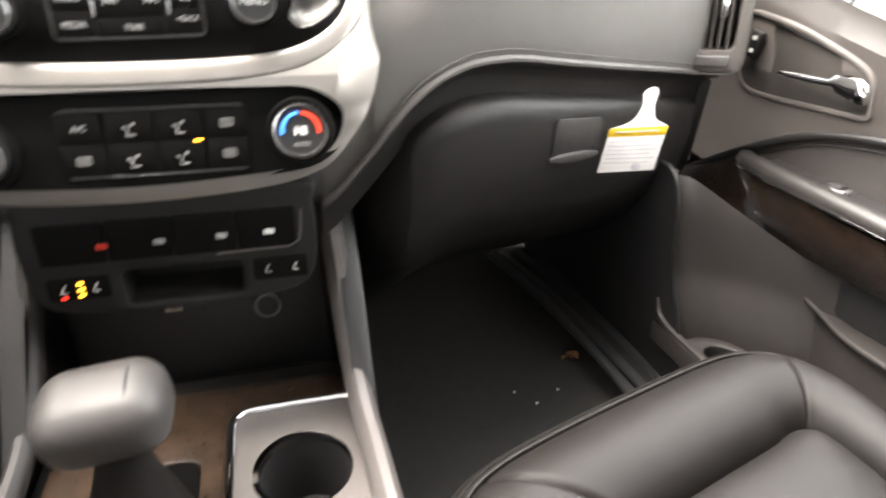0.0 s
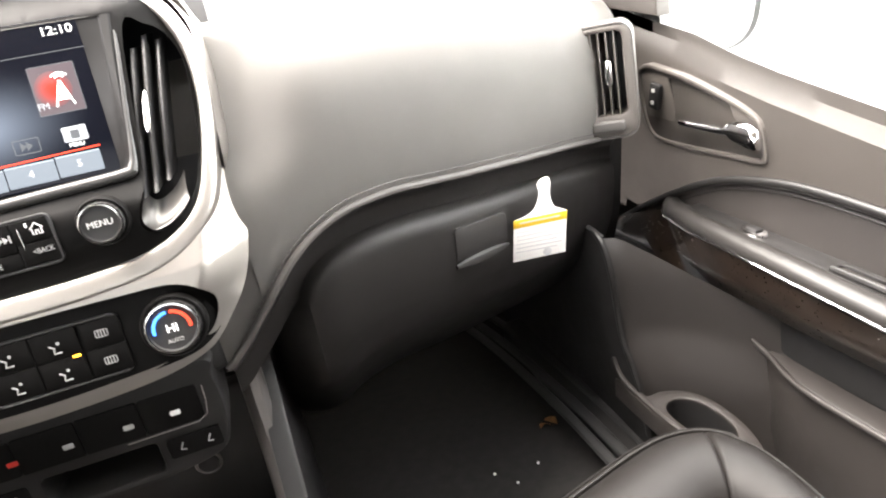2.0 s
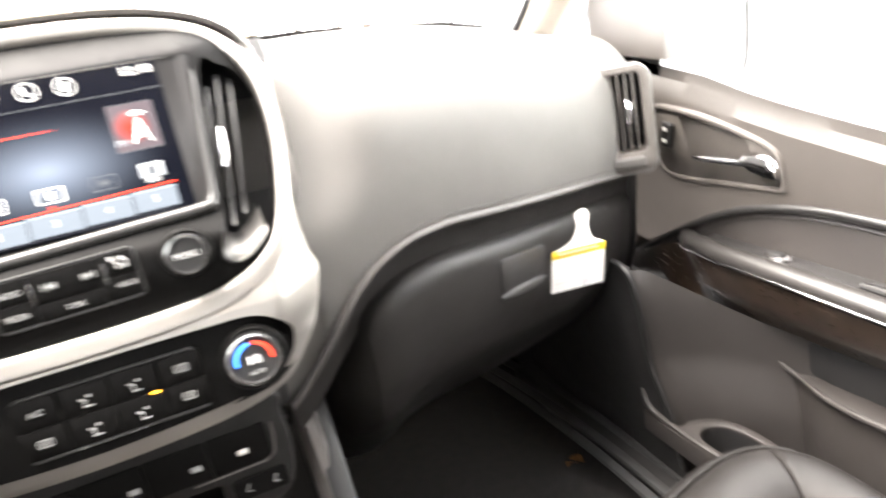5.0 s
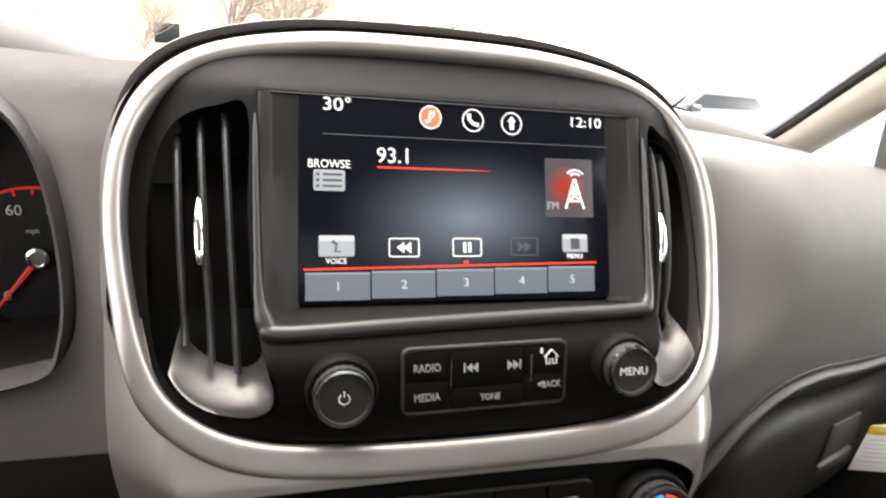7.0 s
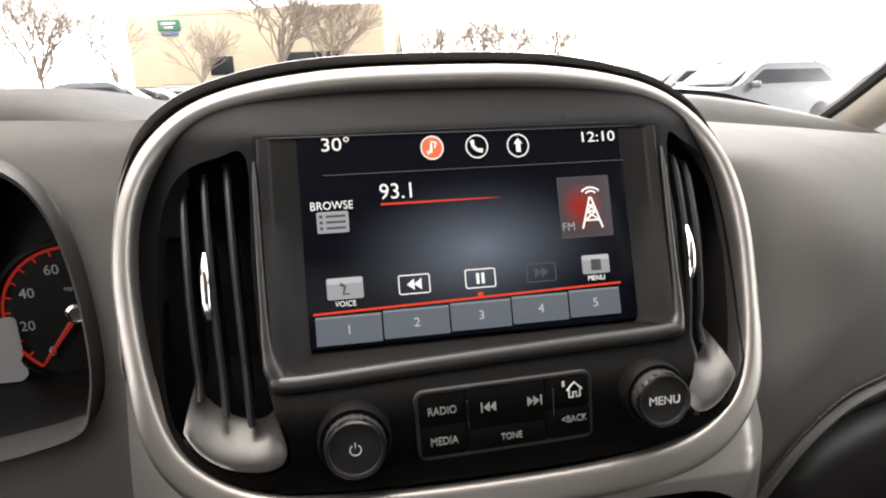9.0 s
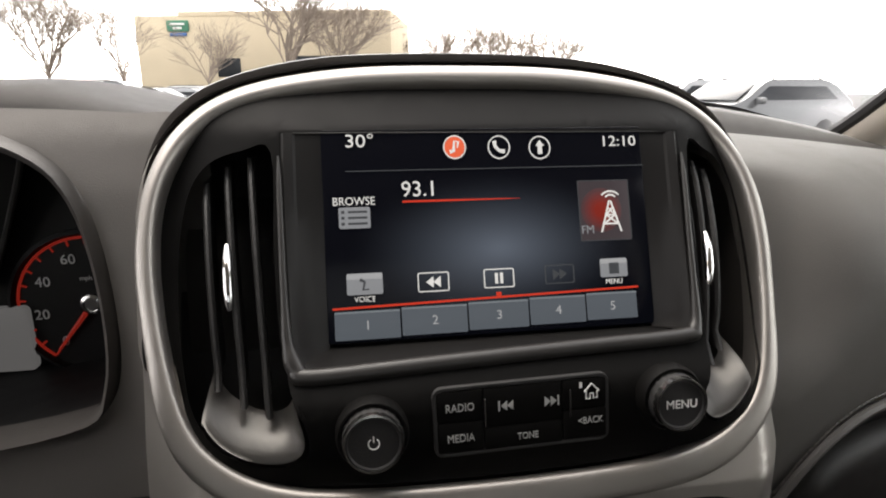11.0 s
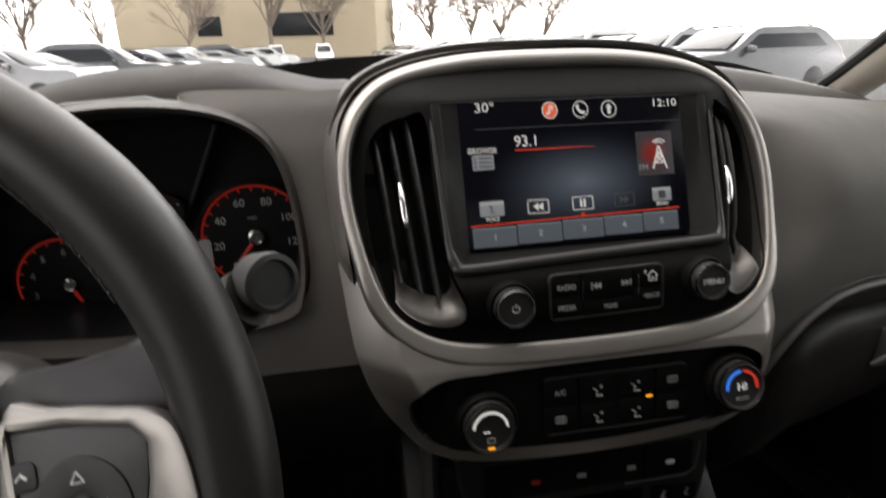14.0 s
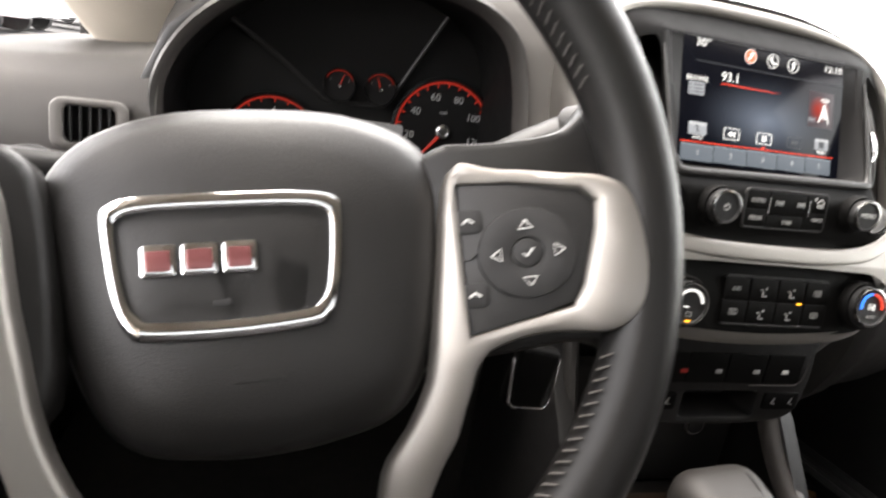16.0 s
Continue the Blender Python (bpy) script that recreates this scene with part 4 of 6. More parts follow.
scr_hole = [(-0.1165, 1.2835), (0.117, 1.2815), (0.113, 1.25), (0.1065, 1.19), (0.1035, 1.1795), (0.097, 1.1765), (0, 1.1735), (-0.103, 1.1705), (-0.110, 1.1735), (-0.1135, 1.182), (-0.1155, 1.22), (-0.1165, 1.25)]
scr_hole = [tuple(Vector(a).lerp(Vector(b), k / 4)) for a, b in zip(scr_hole, scr_hole[1:] + scr_hole[:1]) for k in range(4)]
face = [(p[0] - 0.0105, p[1]) for p in inset([tuple(p[:2]) for p in upper_hole], -0.002)]
part("face_panel", refine(plate(face, [VENT_L, VENT_R, scr_hole], on_face(0.0), 0.012, 0.002), lambda x, z: on_face(0.0)(x - CX, z, 0).y, 0.010, 4), BLACK, stack, "black fascia")
SO, SV = Vector((CX - 0.001, 0.006, 1.2295)), Vector((0, 0.3287, 0.9444))
SN = Vector((1, 0, 0)).cross(SV)
SCR = Matrix(((1, SV.x, SN.x, SO.x), (0, SV.y, SN.y, SO.y), (0, SV.z, SN.z, SO.z), (0, 0, 0, 1))) @ Matrix.Diagonal((1.0, 1.045, 1.0, 1.0))


def frame_edge(u, v):
    """The place on the screen's edge that faces a point of the frame's front."""
    return SCR @ Vector((max(-0.0935, min(0.0935, u * 0.86 + 0.002)) if abs(u) > 0.1 else u * 0.92, interp(v, [(1.16, -0.0595), (1.185, -0.0575), (1.278, 0.055), (1.29, 0.056)]), 0.0))


fr_rings = []
for u, v in scr_hole:
    a, c = on_face(0.0005)(u, v, 0), frame_edge(u, v)
    fr_rings.append([a, a.lerp(c, 0.08) + Vector((0, -0.0012, 0)), a.lerp(c, 0.3) + Vector((0, -0.0010, 0)), a.lerp(c, 0.36), a.lerp(c, 0.7), c, c + Vector((0, 0.004, 0))])
part("screen_frame", loft(fr_rings + fr_rings[:1], closed=False), FRAMEG, stack, "dark satin frame sloping in to the screen", 24)
lip = cr([on_face(-0.0012)(u, v, 0) for u, v in [(-0.1175, 1.272), (-0.1168, 1.24), (-0.1155, 1.20), (-0.1142, 1.183), (-0.1105, 1.1725), (-0.103, 1.1695), (-0.05, 1.171), (0.0, 1.1725), (0.05, 1.174), (0.0975, 1.1755), (0.1045, 1.179), (0.1075, 1.19), (0.111, 1.22), (0.1155, 1.255), (0.117, 1.27)]], 5, closed=False)
part("screen_lip", tube(lip, [interp(p.z, [(1.168, 0.0046), (1.176, 0.0044), (1.183, 0.0028), (1.20, 0.0018), (1.26, 0.0014), (1.273, 0.0004)]) for p in lip], 10, flat=0.8), LIP, stack, "dark satin ridge round the screen")

# vents beside the screen
for sx, hole, slats in ((-1, VENT_L, ((-0.159, 1.256, -0.1505, 1.159), (-0.147, 1.265, -0.137, 1.153), (-0.134, 1.270, -0.1245, 1.149))), (1, VENT_R, ((0.1425, 1.258, 0.1245, 1.163), (0.1335, 1.263, 0.1145, 1.158), (0.1235, 1.255, 0.106, 1.156)))):
    v = thing("stack_air_vent", (CX + sx * 0.135, 0, 1.21), "black air vent with upright slats and chrome tab", "air vent", group="vents beside the screen")
    f = on_face(0.0)
    for ua, za, ub, zb in slats:
        q = [f(ua + (ub - ua) * t, za + (zb - za) * t, 0.012 - 0.008 * math.sin(math.pi * min(1, t * 1.1)) ** 0.6) for t in np.linspace(0, 1, 12)]
        part("slat", loft([[p + Vector((-0.0019, 0.0012, 0)), p + Vector((-0.0007, -0.0008, 0)), p + Vector((0.0007, -0.0008, 0)), p + Vector((0.0019, 0.0012, 0)), p + Vector((0.004 * sx, 0.035, 0)), p + Vector((0.002 * sx, 0.035, 0))] for p in q]), DARK, v)
    ta, tb = (f(-0.1435, 1.197, 0.002), f(-0.1452, 1.2275, 0.002)) if sx < 0 else (f(0.1205, 1.198, 0.002), f(0.1252, 1.225, 0.002))
    part("tab", tube([ta.lerp(tb, k) + Vector((0, -0.0022 * math.sin(math.pi * k), 0)) for k in np.linspace(0, 1, 9)], [0.0012, 0.0021, 0.0025, 0.0026, 0.0026, 0.0026, 0.0025, 0.0021, 0.0012], 12), CHROME, v, "chrome tab")
    low = [p for p in hole if p[1] < (1.150 if abs(p[0]) > 0.13 else 1.148)]
    low.sort(key=lambda p: abs(p[0]) * 1.0 + (0.06 * (p[1] - 1.13) if abs(p[0]) > 0.13 else -0.3 * (p[1] - 1.13)))
    cu = sx * 0.137 - 0.006
    scoop = []
    for t in np.linspace(0, 1, 10):
        scoop.append([f(p[0] + (cu - p[0]) * (0.06 + 0.16 * t), p[1] + 0.0015 + 0.015 * t, 0.001 + 0.005 * t + 0.018 * t * t) for p in low])
    sb = bmesh.new()
    loft(scoop, closed=False, bm=sb)
    bmesh.ops.solidify(sb, geom=sb.faces[:], thickness=0.002)
    part("scoop", sb, SCOOP, v, "glossy grey scoop under the slats", 60)
    part("backing", rbox(0.085, 0.004, 0.19, 0.001, Matrix.Translation((CX + sx * 0.140, 0.055, 1.2)) @ Matrix.Rotation(radians(-25), 4, "X")), MATTE, v)

# touch screen
SBG = mat("screen_black", (0.003, 0.003, 0.004), 0.12, var=0.02, rvar=0.02, spec=0.1)
sb = SBG.node_tree
grad, mp, tc = sb.nodes.new("ShaderNodeTexGradient"), sb.nodes.new("ShaderNodeMapping"), sb.nodes.new("ShaderNodeTexCoord")
grad.gradient_type = "QUADRATIC_SPHERE"
mp.inputs["Location"].default_value = (-0.10, 0.05, -28.05)
mp.inputs["Scale"].default_value = (11.5, 0.01, 23)
gr = sb.nodes.new("ShaderNodeValToRGB")
gr.color_ramp.elements[0].color, gr.color_ramp.elements[1].color = (0.0015, 0.002, 0.004, 1), (0.15, 0.185, 0.235, 1)
for a, b in ((tc.outputs["Object"], mp.inputs["Vector"]), (mp.outputs[0], grad.inputs[0]), (grad.outputs["Fac"], gr.inputs[0]), (gr.outputs[0], sb.nodes["Principled BSDF"].inputs["Emission Color"])):
    sb.links.new(a, b)
sb.nodes["Principled BSDF"].inputs["Emission Strength"].default_value = 0.85 * LAMPS
LW = glow("screen_white", (0.9, 0.92, 0.9), 0.9)
LG = glow("screen_grey", (0.42, 0.45, 0.48), 0.62)
LT = glow("screen_tab_blue", (0.15, 0.18, 0.21), 0.65)
LD = glow("screen_dim", (0.10, 0.11, 0.12), 0.6)
LTL = glow("screen_tab_edge", (0.30, 0.34, 0.38), 0.62)
LN = glow("screen_pale", (0.55, 0.58, 0.6), 0.7)
LR = glow("screen_red", (0.8, 0.06, 0.03), 0.8)
LO = glow("screen_orange", (0.9, 0.16, 0.07), 1.0)
AMBER = glow("amber_led", (1.0, 0.42, 0.03), 2.0)
REDLED = glow("red_led", (0.8, 0.03, 0.02), 1.0)
screen = thing("touch_screen", SO, "lit colour touch screen showing a radio station", "touch screen")
part("glass", rbox(0.188, 0.112, 0.002, 0.0005, SCR @ Matrix.Translation((0, 0, -0.0005))), SBG, screen)


def sq(u, v, w, h, r, material, name="icon", lift=0.0008, hole=0.0, parent=None, base=None):
    o = rrect(u, v, w, h, r, 3)
    hs = [rrect(u, v, w - 2 * hole, h - 2 * hole, max(r - hole, 0.0001), 3)] if hole else []
    return part(name, plate(o, hs, frame_at((base or SCR) @ Matrix.Translation((0, 0, lift + 0.0002))), 0.0004, 0.00005), material, parent or screen)


def st(s, u, v, size, material=None, squash=1.0, name="lettering"):
    return text(s, size, SCR @ Matrix.Translation((u, v, 0.0014)), material or LW, screen, name, 0.0001, squash)


st("30°", -0.0728, 0.0492, 0.0100, squash=1.2)
st("12:10", 0.0793, 0.0472, 0.0084, squash=1.22)
st("93.1", -0.0408, 0.0227, 0.0118, squash=1.02)
st("BROWSE", -0.0773, 0.0172, 0.0062, squash=0.95)
st("VOICE", -0.0735, -0.0342, 0.0042, squash=0.95)
st("MENU", 0.0702, -0.0318, 0.0040, squash=0.95)
st("FM", 0.0566, -0.0026, 0.0065, LG)
TABS = (-0.0908, -0.0545, -0.0171, 0.0183, 0.0522, 0.0838)
for k in range(5):
    a, b = TABS[k] + 0.0005, TABS[k + 1] - 0.0005
    q = (a + b) / 2
    sq(q, -0.0462 + 0.0175 * (q + 0.0035), b - a, 0.0148, 0.0006, LT, "preset_tab")
    sq(q, -0.0395 + 0.0175 * (q + 0.0035), b - a, 0.0009, 0.0002, LTL, "tab_edge", 0.0011)
    text(str(k + 1), 0.0068, SCR @ Matrix.Translation((q, -0.0465 + 0.0175 * (q + 0.0035), 0.002)), LN, screen, "lettering", 0.0001, 1.1)
part("divider", tube([SCR @ Vector((-0.0911, -0.0385, 0.001)), SCR @ Vector((0.0847, -0.0354, 0.001))], 0.0006, 6), LR, screen, "red line")
sq(0.0012, -0.0352, 0.003, 0.0022, 0.0003, LR, "pointer")
sq(0.007, 0.0335, 0.176, 0.0005, 0.0002, LD, "header_line")
part("underline", tube([SCR @ Vector((-0.0505 + 0.0676 * k, 0.0165, 0.001)) for k in np.linspace(0, 1, 8)], [0.0006, 0.0006, 0.0006, 0.00055, 0.0005, 0.0004, 0.0003, 0.0001], 6), LR, screen, "red line")
NB, PB, AB = (-0.0192, 0.0456), (0.0067, 0.0452), (0.031, 0.0446)
for (u, w), inner in ((NB, LO), (PB, None), (AB, None)):
    if inner:
        part("icon", plate(circle(u, w, 0.0058), [], frame_at(SCR @ Matrix.Translation((0, 0, 0.0008))), 0.0003, 0.00005), inner, screen)
    part("icon", plate(circle(u, w, 0.0066), [circle(u, w, 0.0059)], frame_at(SCR @ Matrix.Translation((0, 0, 0.0009))), 0.0003, 0.00005), LW, screen)
part("note_icon", tube([SCR @ Vector((NB[0] + a, NB[1] + b, 0.0012)) for a, b in ((-0.003, -0.0026), (-0.0008, -0.0022), (-0.0002, 0.0034), (0.0022, 0.0026), (0.0014, -0.0004))], [0.0013, 0.0009, 0.0005, 0.0008, 0.0004], 6), LW, screen)
part("phone_icon", tube([SCR @ Vector((PB[0] + a, PB[1] + b, 0.0012)) for a, b in ((-0.0027, 0.0033), (-0.0024, 0.0004), (-0.0002, -0.002), (0.003, -0.0026))], [0.0013, 0.0009, 0.0009, 0.0013], 6), LW, screen)
part("arrow_icon", plate([(AB[0] + a, AB[1] + b) for a, b in ((0.0, 0.0042), (-0.0026, 0.001), (-0.0013, 0.001), (-0.0013, -0.0036), (0.0013, -0.0036), (0.0013, 0.001), (0.0026, 0.001))], [], frame_at(SCR @ Matrix.Translation((0, 0, 0.0012))), 0.0003, 0.00005), LW, screen)
sq(-0.0772, 0.0087, 0.0172, 0.0112, 0.001, LG, "list_icon")
for k in range(3):
    sq(-0.0755, 0.0118 - 0.0031 * k, 0.0105, 0.0012, 0.0002, LD, "list_line", 0.0011)
    sq(-0.0835, 0.0118 - 0.0031 * k, 0.0018, 0.0016, 0.0002, LD, "list_dot", 0.0011)
sq(-0.0733, -0.0261, 0.0196, 0.0112, 0.001, LG, "voice_icon")
sq(-0.0733, -0.0222, 0.0192, 0.0030, 0.0008, LN, "icon_shine", 0.0010)
part("voice_mark", tube([SCR @ Vector((-0.0733 + a, -0.0262 + b, 0.0015)) for a, b in ((-0.0025, 0.0025), (0.0, 0.001), (-0.001, -0.003), (0.0022, -0.0028))], [0.0011, 0.0007, 0.0007, 0.0005], 6), LD, screen)
sq(0.0708, -0.0241, 0.0166, 0.0104, 0.001, LG, "menu_icon")
sq(0.0708, -0.0205, 0.0162, 0.0026, 0.0008, LN, "icon_shine", 0.0010)
sq(0.0708, -0.0245, 0.006, 0.0062, 0.0005, LD, "menu_mark", 0.0011)
for (u, w), m in (((-0.0355, -0.0269), LW), ((0.0019, -0.0267), LW), ((0.0377, -0.0262), LD)):
    sq(u, w, 0.0176, 0.0104, 0.0012, m, "button_frame", 0.0008, 0.0006)
    if abs(u) < 0.01:
        sq(u - 0.0015, w, 0.0016, 0.0058, 0.0002, m, "pause_bar")
        sq(u + 0.0015, w, 0.0016, 0.0058, 0.0002, m, "pause_bar")
    else:
        d = 1 if u > 0 else -1
        for k in (-0.002, 0.002):
            tri = [(u + k + d * 0.0022, w), (u + k - d * 0.002, w + 0.003), (u + k - d * 0.002, w - 0.003)]
            part("seek_arrow", plate(tri if d < 0 else tri[::-1], [], frame_at(SCR @ Matrix.Translation((0, 0, 0.001))), 0.0003, 0.00003), m, screen)
RADIO = glow("screen_radio_tile", (0.085, 0.07, 0.078), 0.7)
sq(0.0680, 0.0083, 0.0310, 0.0336, 0.0006, RADIO, "radio_tile", 0.0005)
for k, r in enumerate((0.0118, 0.0098, 0.0080, 0.0062, 0.0044)):
    q = 0.2 * (k + 1)
    part("radio_glow", plate(circle(0.0660, 0.0085, r * 1.05), [], frame_at(SCR @ Matrix.Translation((0, 0, 0.0008 + 0.00008 * k))), 0.00005, 0.00001), glow("screen_radio_red", (0.085 + 0.25 * q, 0.07 - 0.035 * q, 0.078 - 0.055 * q), 0.7), screen)
sq(0.0680, 0.0083, 0.0316, 0.0342, 0.0006, LD, "tile_frame", 0.0006, 0.0005)
for a, b in (((-0.0061, 0.0), (-0.0004, 0.0175)), ((0.0061, 0.0), (0.0004, 0.0175)), ((-0.0042, 0.0045), (0.0042, 0.0045)), ((-0.0028, 0.0095), (0.0028, 0.0095)), ((-0.0042, 0.0045), (0.0028, 0.0095)), ((0.0042, 0.0045), (-0.0028, 0.0095)), ((-0.0028, 0.0095), (0.0014, 0.0135)), ((0.0028, 0.0095), (-0.0014, 0.0135))):
    part("mast", tube([SCR @ Vector((0.0713 + a[0], -0.0040 + a[1], 0.0012)), SCR @ Vector((0.0713 + b[0], -0.0040 + b[1], 0.0012))], 0.00055, 6), LW, screen)
for r in (0.0035, 0.0062):
    part("wave", tube([SCR @ Vector((0.0718 + r * math.sin(w), 0.0142 + r * 0.75 * math.cos(w), 0.0012)) for w in np.linspace(-1.0, 1.0, 9)], 0.00055, 6), LW, screen)

# radio knobs and keys
RING = mat("knob_ring", (0.55, 0.55, 0.54), 0.18, metal=1.0, var=0.03)


def knob(x, z, r, h, name, label, ring=True):
    k = thing(name, spot(x, z).translation, label, "knob", group="stack knobs")
    m = spot(x, z, -0.001)
    part("collar", lathe([(r * 1.22, 0.0), (r * 1.22, 0.006), (r * 1.14, 0.009), (r * 1.05, 0.009), (r * 1.05, 0.004)], m), BLACK, k)
    kb = bmesh.new()
    n = 48
    prof = [(r * 1.02, 0.003), (r * 1.0, h - 0.004), (r * 0.96, h), (r * 0.86, h), (r * 0.82, h - 0.001), (0.0, h - 0.001)]
    rg = []
    for q, (pr, ph) in enumerate(prof):
        rg.append([m @ Vector(((pr - (0.0006 if q < 2 and i % 2 else 0)) * math.cos(2 * math.pi * i / n), (pr - (0.0006 if q < 2 and i % 2 else 0)) * math.sin(2 * math.pi * i / n), ph)) for i in range(n)])
    loft(rg, bm=kb, caps=(True, False))
    part("grip", kb, MATTE, k)
    part("ring", lathe([(r * 0.985, h - 0.003), (r * 0.97, h + 0.0006), (r * 0.9, h + 0.0008), (r * 0.88, h - 0.0012)], m), RING, k, "bright metal ring")
    return k, m @ Matrix.Translation((0, 0, h))


k1, m1 = knob(-0.0750, 1.1455, 0.0146, 0.0165, "power_knob", "ribbed black power knob with bright ring")
part("power_icon", tube([m1 @ Vector((0.0026 * math.sin(w), 0.0026 * math.cos(w), 0.0)) for w in np.linspace(0.6, 5.7, 14)], 0.0003, 5), WHITEINK, k1)
part("power_bar", tube([m1 @ Vector((0, 0.001, 0)), m1 @ Vector((0, 0.0036, 0))], 0.0003, 5), WHITEINK, k1)
k2, m2 = knob(0.0790, 1.1510, 0.0142, 0.0165, "menu_knob", "ribbed black tuning knob lettered MENU")
text("MENU", 0.0062, m2, WHITEINK, k2)
keys = thing("radio_keys", spot(0.006, 1.152).translation, "black radio key panel with white lettering", "control panel")
KM = spot(0.001, 1.1470, -0.0005) @ Matrix.Rotation(radians(1.2), 4, "Z")
part("key_panel", plate(rrect(0, 0, 0.092, 0.036, 0.005), [rrect(0, 0.0, 0.088, 0.032, 0.004)], frame_at(KM @ Matrix.Translation((0, 0, 0.0015))), 0.003, 0.0005), MATTE, keys)
for u, v, w, h in ((-0.0325, 0.008, 0.0225, 0.0145), (-0.0325, -0.008, 0.0225, 0.0145), (0.0, 0.006, 0.040, 0.0185), (0.0, -0.0105, 0.040, 0.0105), (0.0325, 0.008, 0.0225, 0.0145), (0.0325, -0.008, 0.0225, 0.0145)):
    part("key", plate(rrect(u, v, w + 0.0008, h + 0.0008, 0.0012), [], frame_at(KM @ Matrix.Translation((0, 0, 0.0016))), 0.003, 0.0003), BLACK, keys)
for s, u, v, z in (("RADIO", -0.0325, 0.0072, 0.0058), ("MEDIA", -0.0325, -0.0085, 0.0058), ("TONE", 0.002, -0.0108, 0.0050), ("<BACK", 0.0355, -0.0065, 0.0052)):
    text(s, z, KM @ Matrix.Translation((u, v, 0.0021)), DIMINK, keys, squash=0.82)
for u, d in ((-0.0088, -1), (0.0148, 1)):
    for k in (-0.0022, 0.0010):
        tri = [(u + d * k + d * 0.0018, 0.006), (u + d * k - d * 0.0014, 0.0086), (u + d * k - d * 0.0014, 0.0034)]
        part("seek_mark", plate(tri if d < 0 else tri[::-1], [], frame_at(KM @ Matrix.Translation((0, 0, 0.0021))), 0.0002, 0.00003), DIMINK, keys)
    sq(u + d * 0.0037, 0.006, 0.0008, 0.0052, 0.0002, DIMINK, "seek_bar", 0.0018, parent=keys, base=KM)
for u in (-0.0198, 0.0248):
    sq(u, 0.0035, 0.0008, 0.0150, 0.0002, RING, "key_line", 0.0018, parent=keys, base=KM)
part("home_mark", tube([KM @ Vector((0.0362 + a, 0.0090 + b, 0.0022)) for a, b in ((-0.0040, 0.0), (0, 0.0040), (0.0040, 0.0), (0.0029, 0.0), (0.0029, -0.0038), (0.0009, -0.0038), (0.0009, -0.0012), (-0.0009, -0.0012), (-0.0009, -0.0038), (-0.0029, -0.0038), (-0.0029, 0.0), (-0.0040, 0.0))], 0.00045, 5), WHITEINK, keys)
sq(0.0305, 0.0125, 0.0014, 0.0030, 0.0002, WHITEINK, "chimney_mark", 0.0018, parent=keys, base=KM)

# climate panel
def on_low(u, v, w):
    return Vector((CX + u, yf(v) + 0.002 + w + 0.010 * max(0.0, (abs(u + 0.006) - 0.118) / 0.025), v))


clim = thing("climate_panel", spot(0, 1.065).translation, "black climate control panel with two dials", "control panel")
part("fascia", refine(plate([(p[0] - 0.006, p[1]) for p in inset([tuple(p[:2]) for p in lower_hole], -0.002)], [], on_low, 0.012, 0.002), lambda x, z: on_low(x - CX, z, 0).y, 0.012), BLACK, clim)
CM = spot(0.006, 1.0655, -0.002)
part("key_frame", plate(rrect(0, 0, 0.118, 0.046, 0.005), [rrect(0, 0, 0.1145, 0.0425, 0.004)], frame_at(CM @ Matrix.Translation((0, 0, 0.0012))), 0.002, 0.0004), MATTE, clim)
for i, u in enumerate((-0.046, -0.0155, 0.0155, 0.046)):
    for v in (0.0105, -0.0105):
        part("key", plate(rrect(u, v, 0.0300 if i in (1, 2) else 0.027, 0.0205, 0.0015), [], frame_at(CM @ Matrix.Translation((0, 0, 0.0013))), 0.003, 0.0003), BLACK, clim)
text("A/C", 0.0055, CM @ Matrix.Translation((-0.046, 0.0105, 0.0018)), DIMINK, clim)
for u, v in ((-0.0155, 0.009), (0.0155, 0.009), (-0.0155, -0.012), (0.0155, -0.012)):
    part("air_icon", tube([CM @ Vector((u + a, v + b, 0.0019)) for a, b in ((-0.004, 0.002), (-0.001, 0.0), (-0.002, -0.004), (0.003, -0.004))], 0.0006, 5), DIMINK, clim)
    part("head_icon", lathe([(0.0012, 0), (0.0, 0.0002)], CM @ Matrix.Translation((u + 0.002, v + 0.003, 0.0018)), 10), DIMINK, clim)
for u, v in ((-0.046, -0.0105), (0.046, 0.0105), (0.046, -0.0105)):
    sq(u, v, 0.0085, 0.0055, 0.001, DIMINK, "defrost_icon", 0.0014, 0.0005, parent=clim, base=CM)
    for k in (-0.002, 0, 0.002):
        sq(u + k, v, 0.0006, 0.0045, 0.0002, DIMINK, "defrost_line", 0.0014, parent=clim, base=CM)
sq(0.0262, -0.0005, 0.0052, 0.0016, 0.0004, AMBER, "lit_lamp", 0.0016, parent=clim, base=CM)
part("under_line", tube([CM @ Vector((a, b, 0.0016)) for a, b in ((-0.03, -0.0205), (-0.029, -0.0222), (0.029, -0.0222), (0.03, -0.0205))], 0.0005, 5), RING, clim)
k3, m3 = knob(-0.0985, 1.0625, 0.0192, 0.016, "fan_dial", "black fan dial with white arc and amber lamp")
k4, m4 = knob(0.101, 1.068, 0.0192, 0.016, "temperature_dial", "black temperature dial with red and blue arc")
part("arc", tube([m3 @ Vector((0.0125 * math.sin(w), 0.0125 * math.cos(w), 0.0)) for w in np.linspace(-1.45, 1.45, 24)], 0.0011, 6), LW, k3, "white arc")
sq(0, -0.0145, 0.005, 0.0016, 0.0004, AMBER, "lit_lamp", 0.0, parent=k3, base=m3)
sq(-0.003, -0.002, 0.005, 0.0012, 0.0004, LW, "mark", 0.0, parent=k3, base=m3)
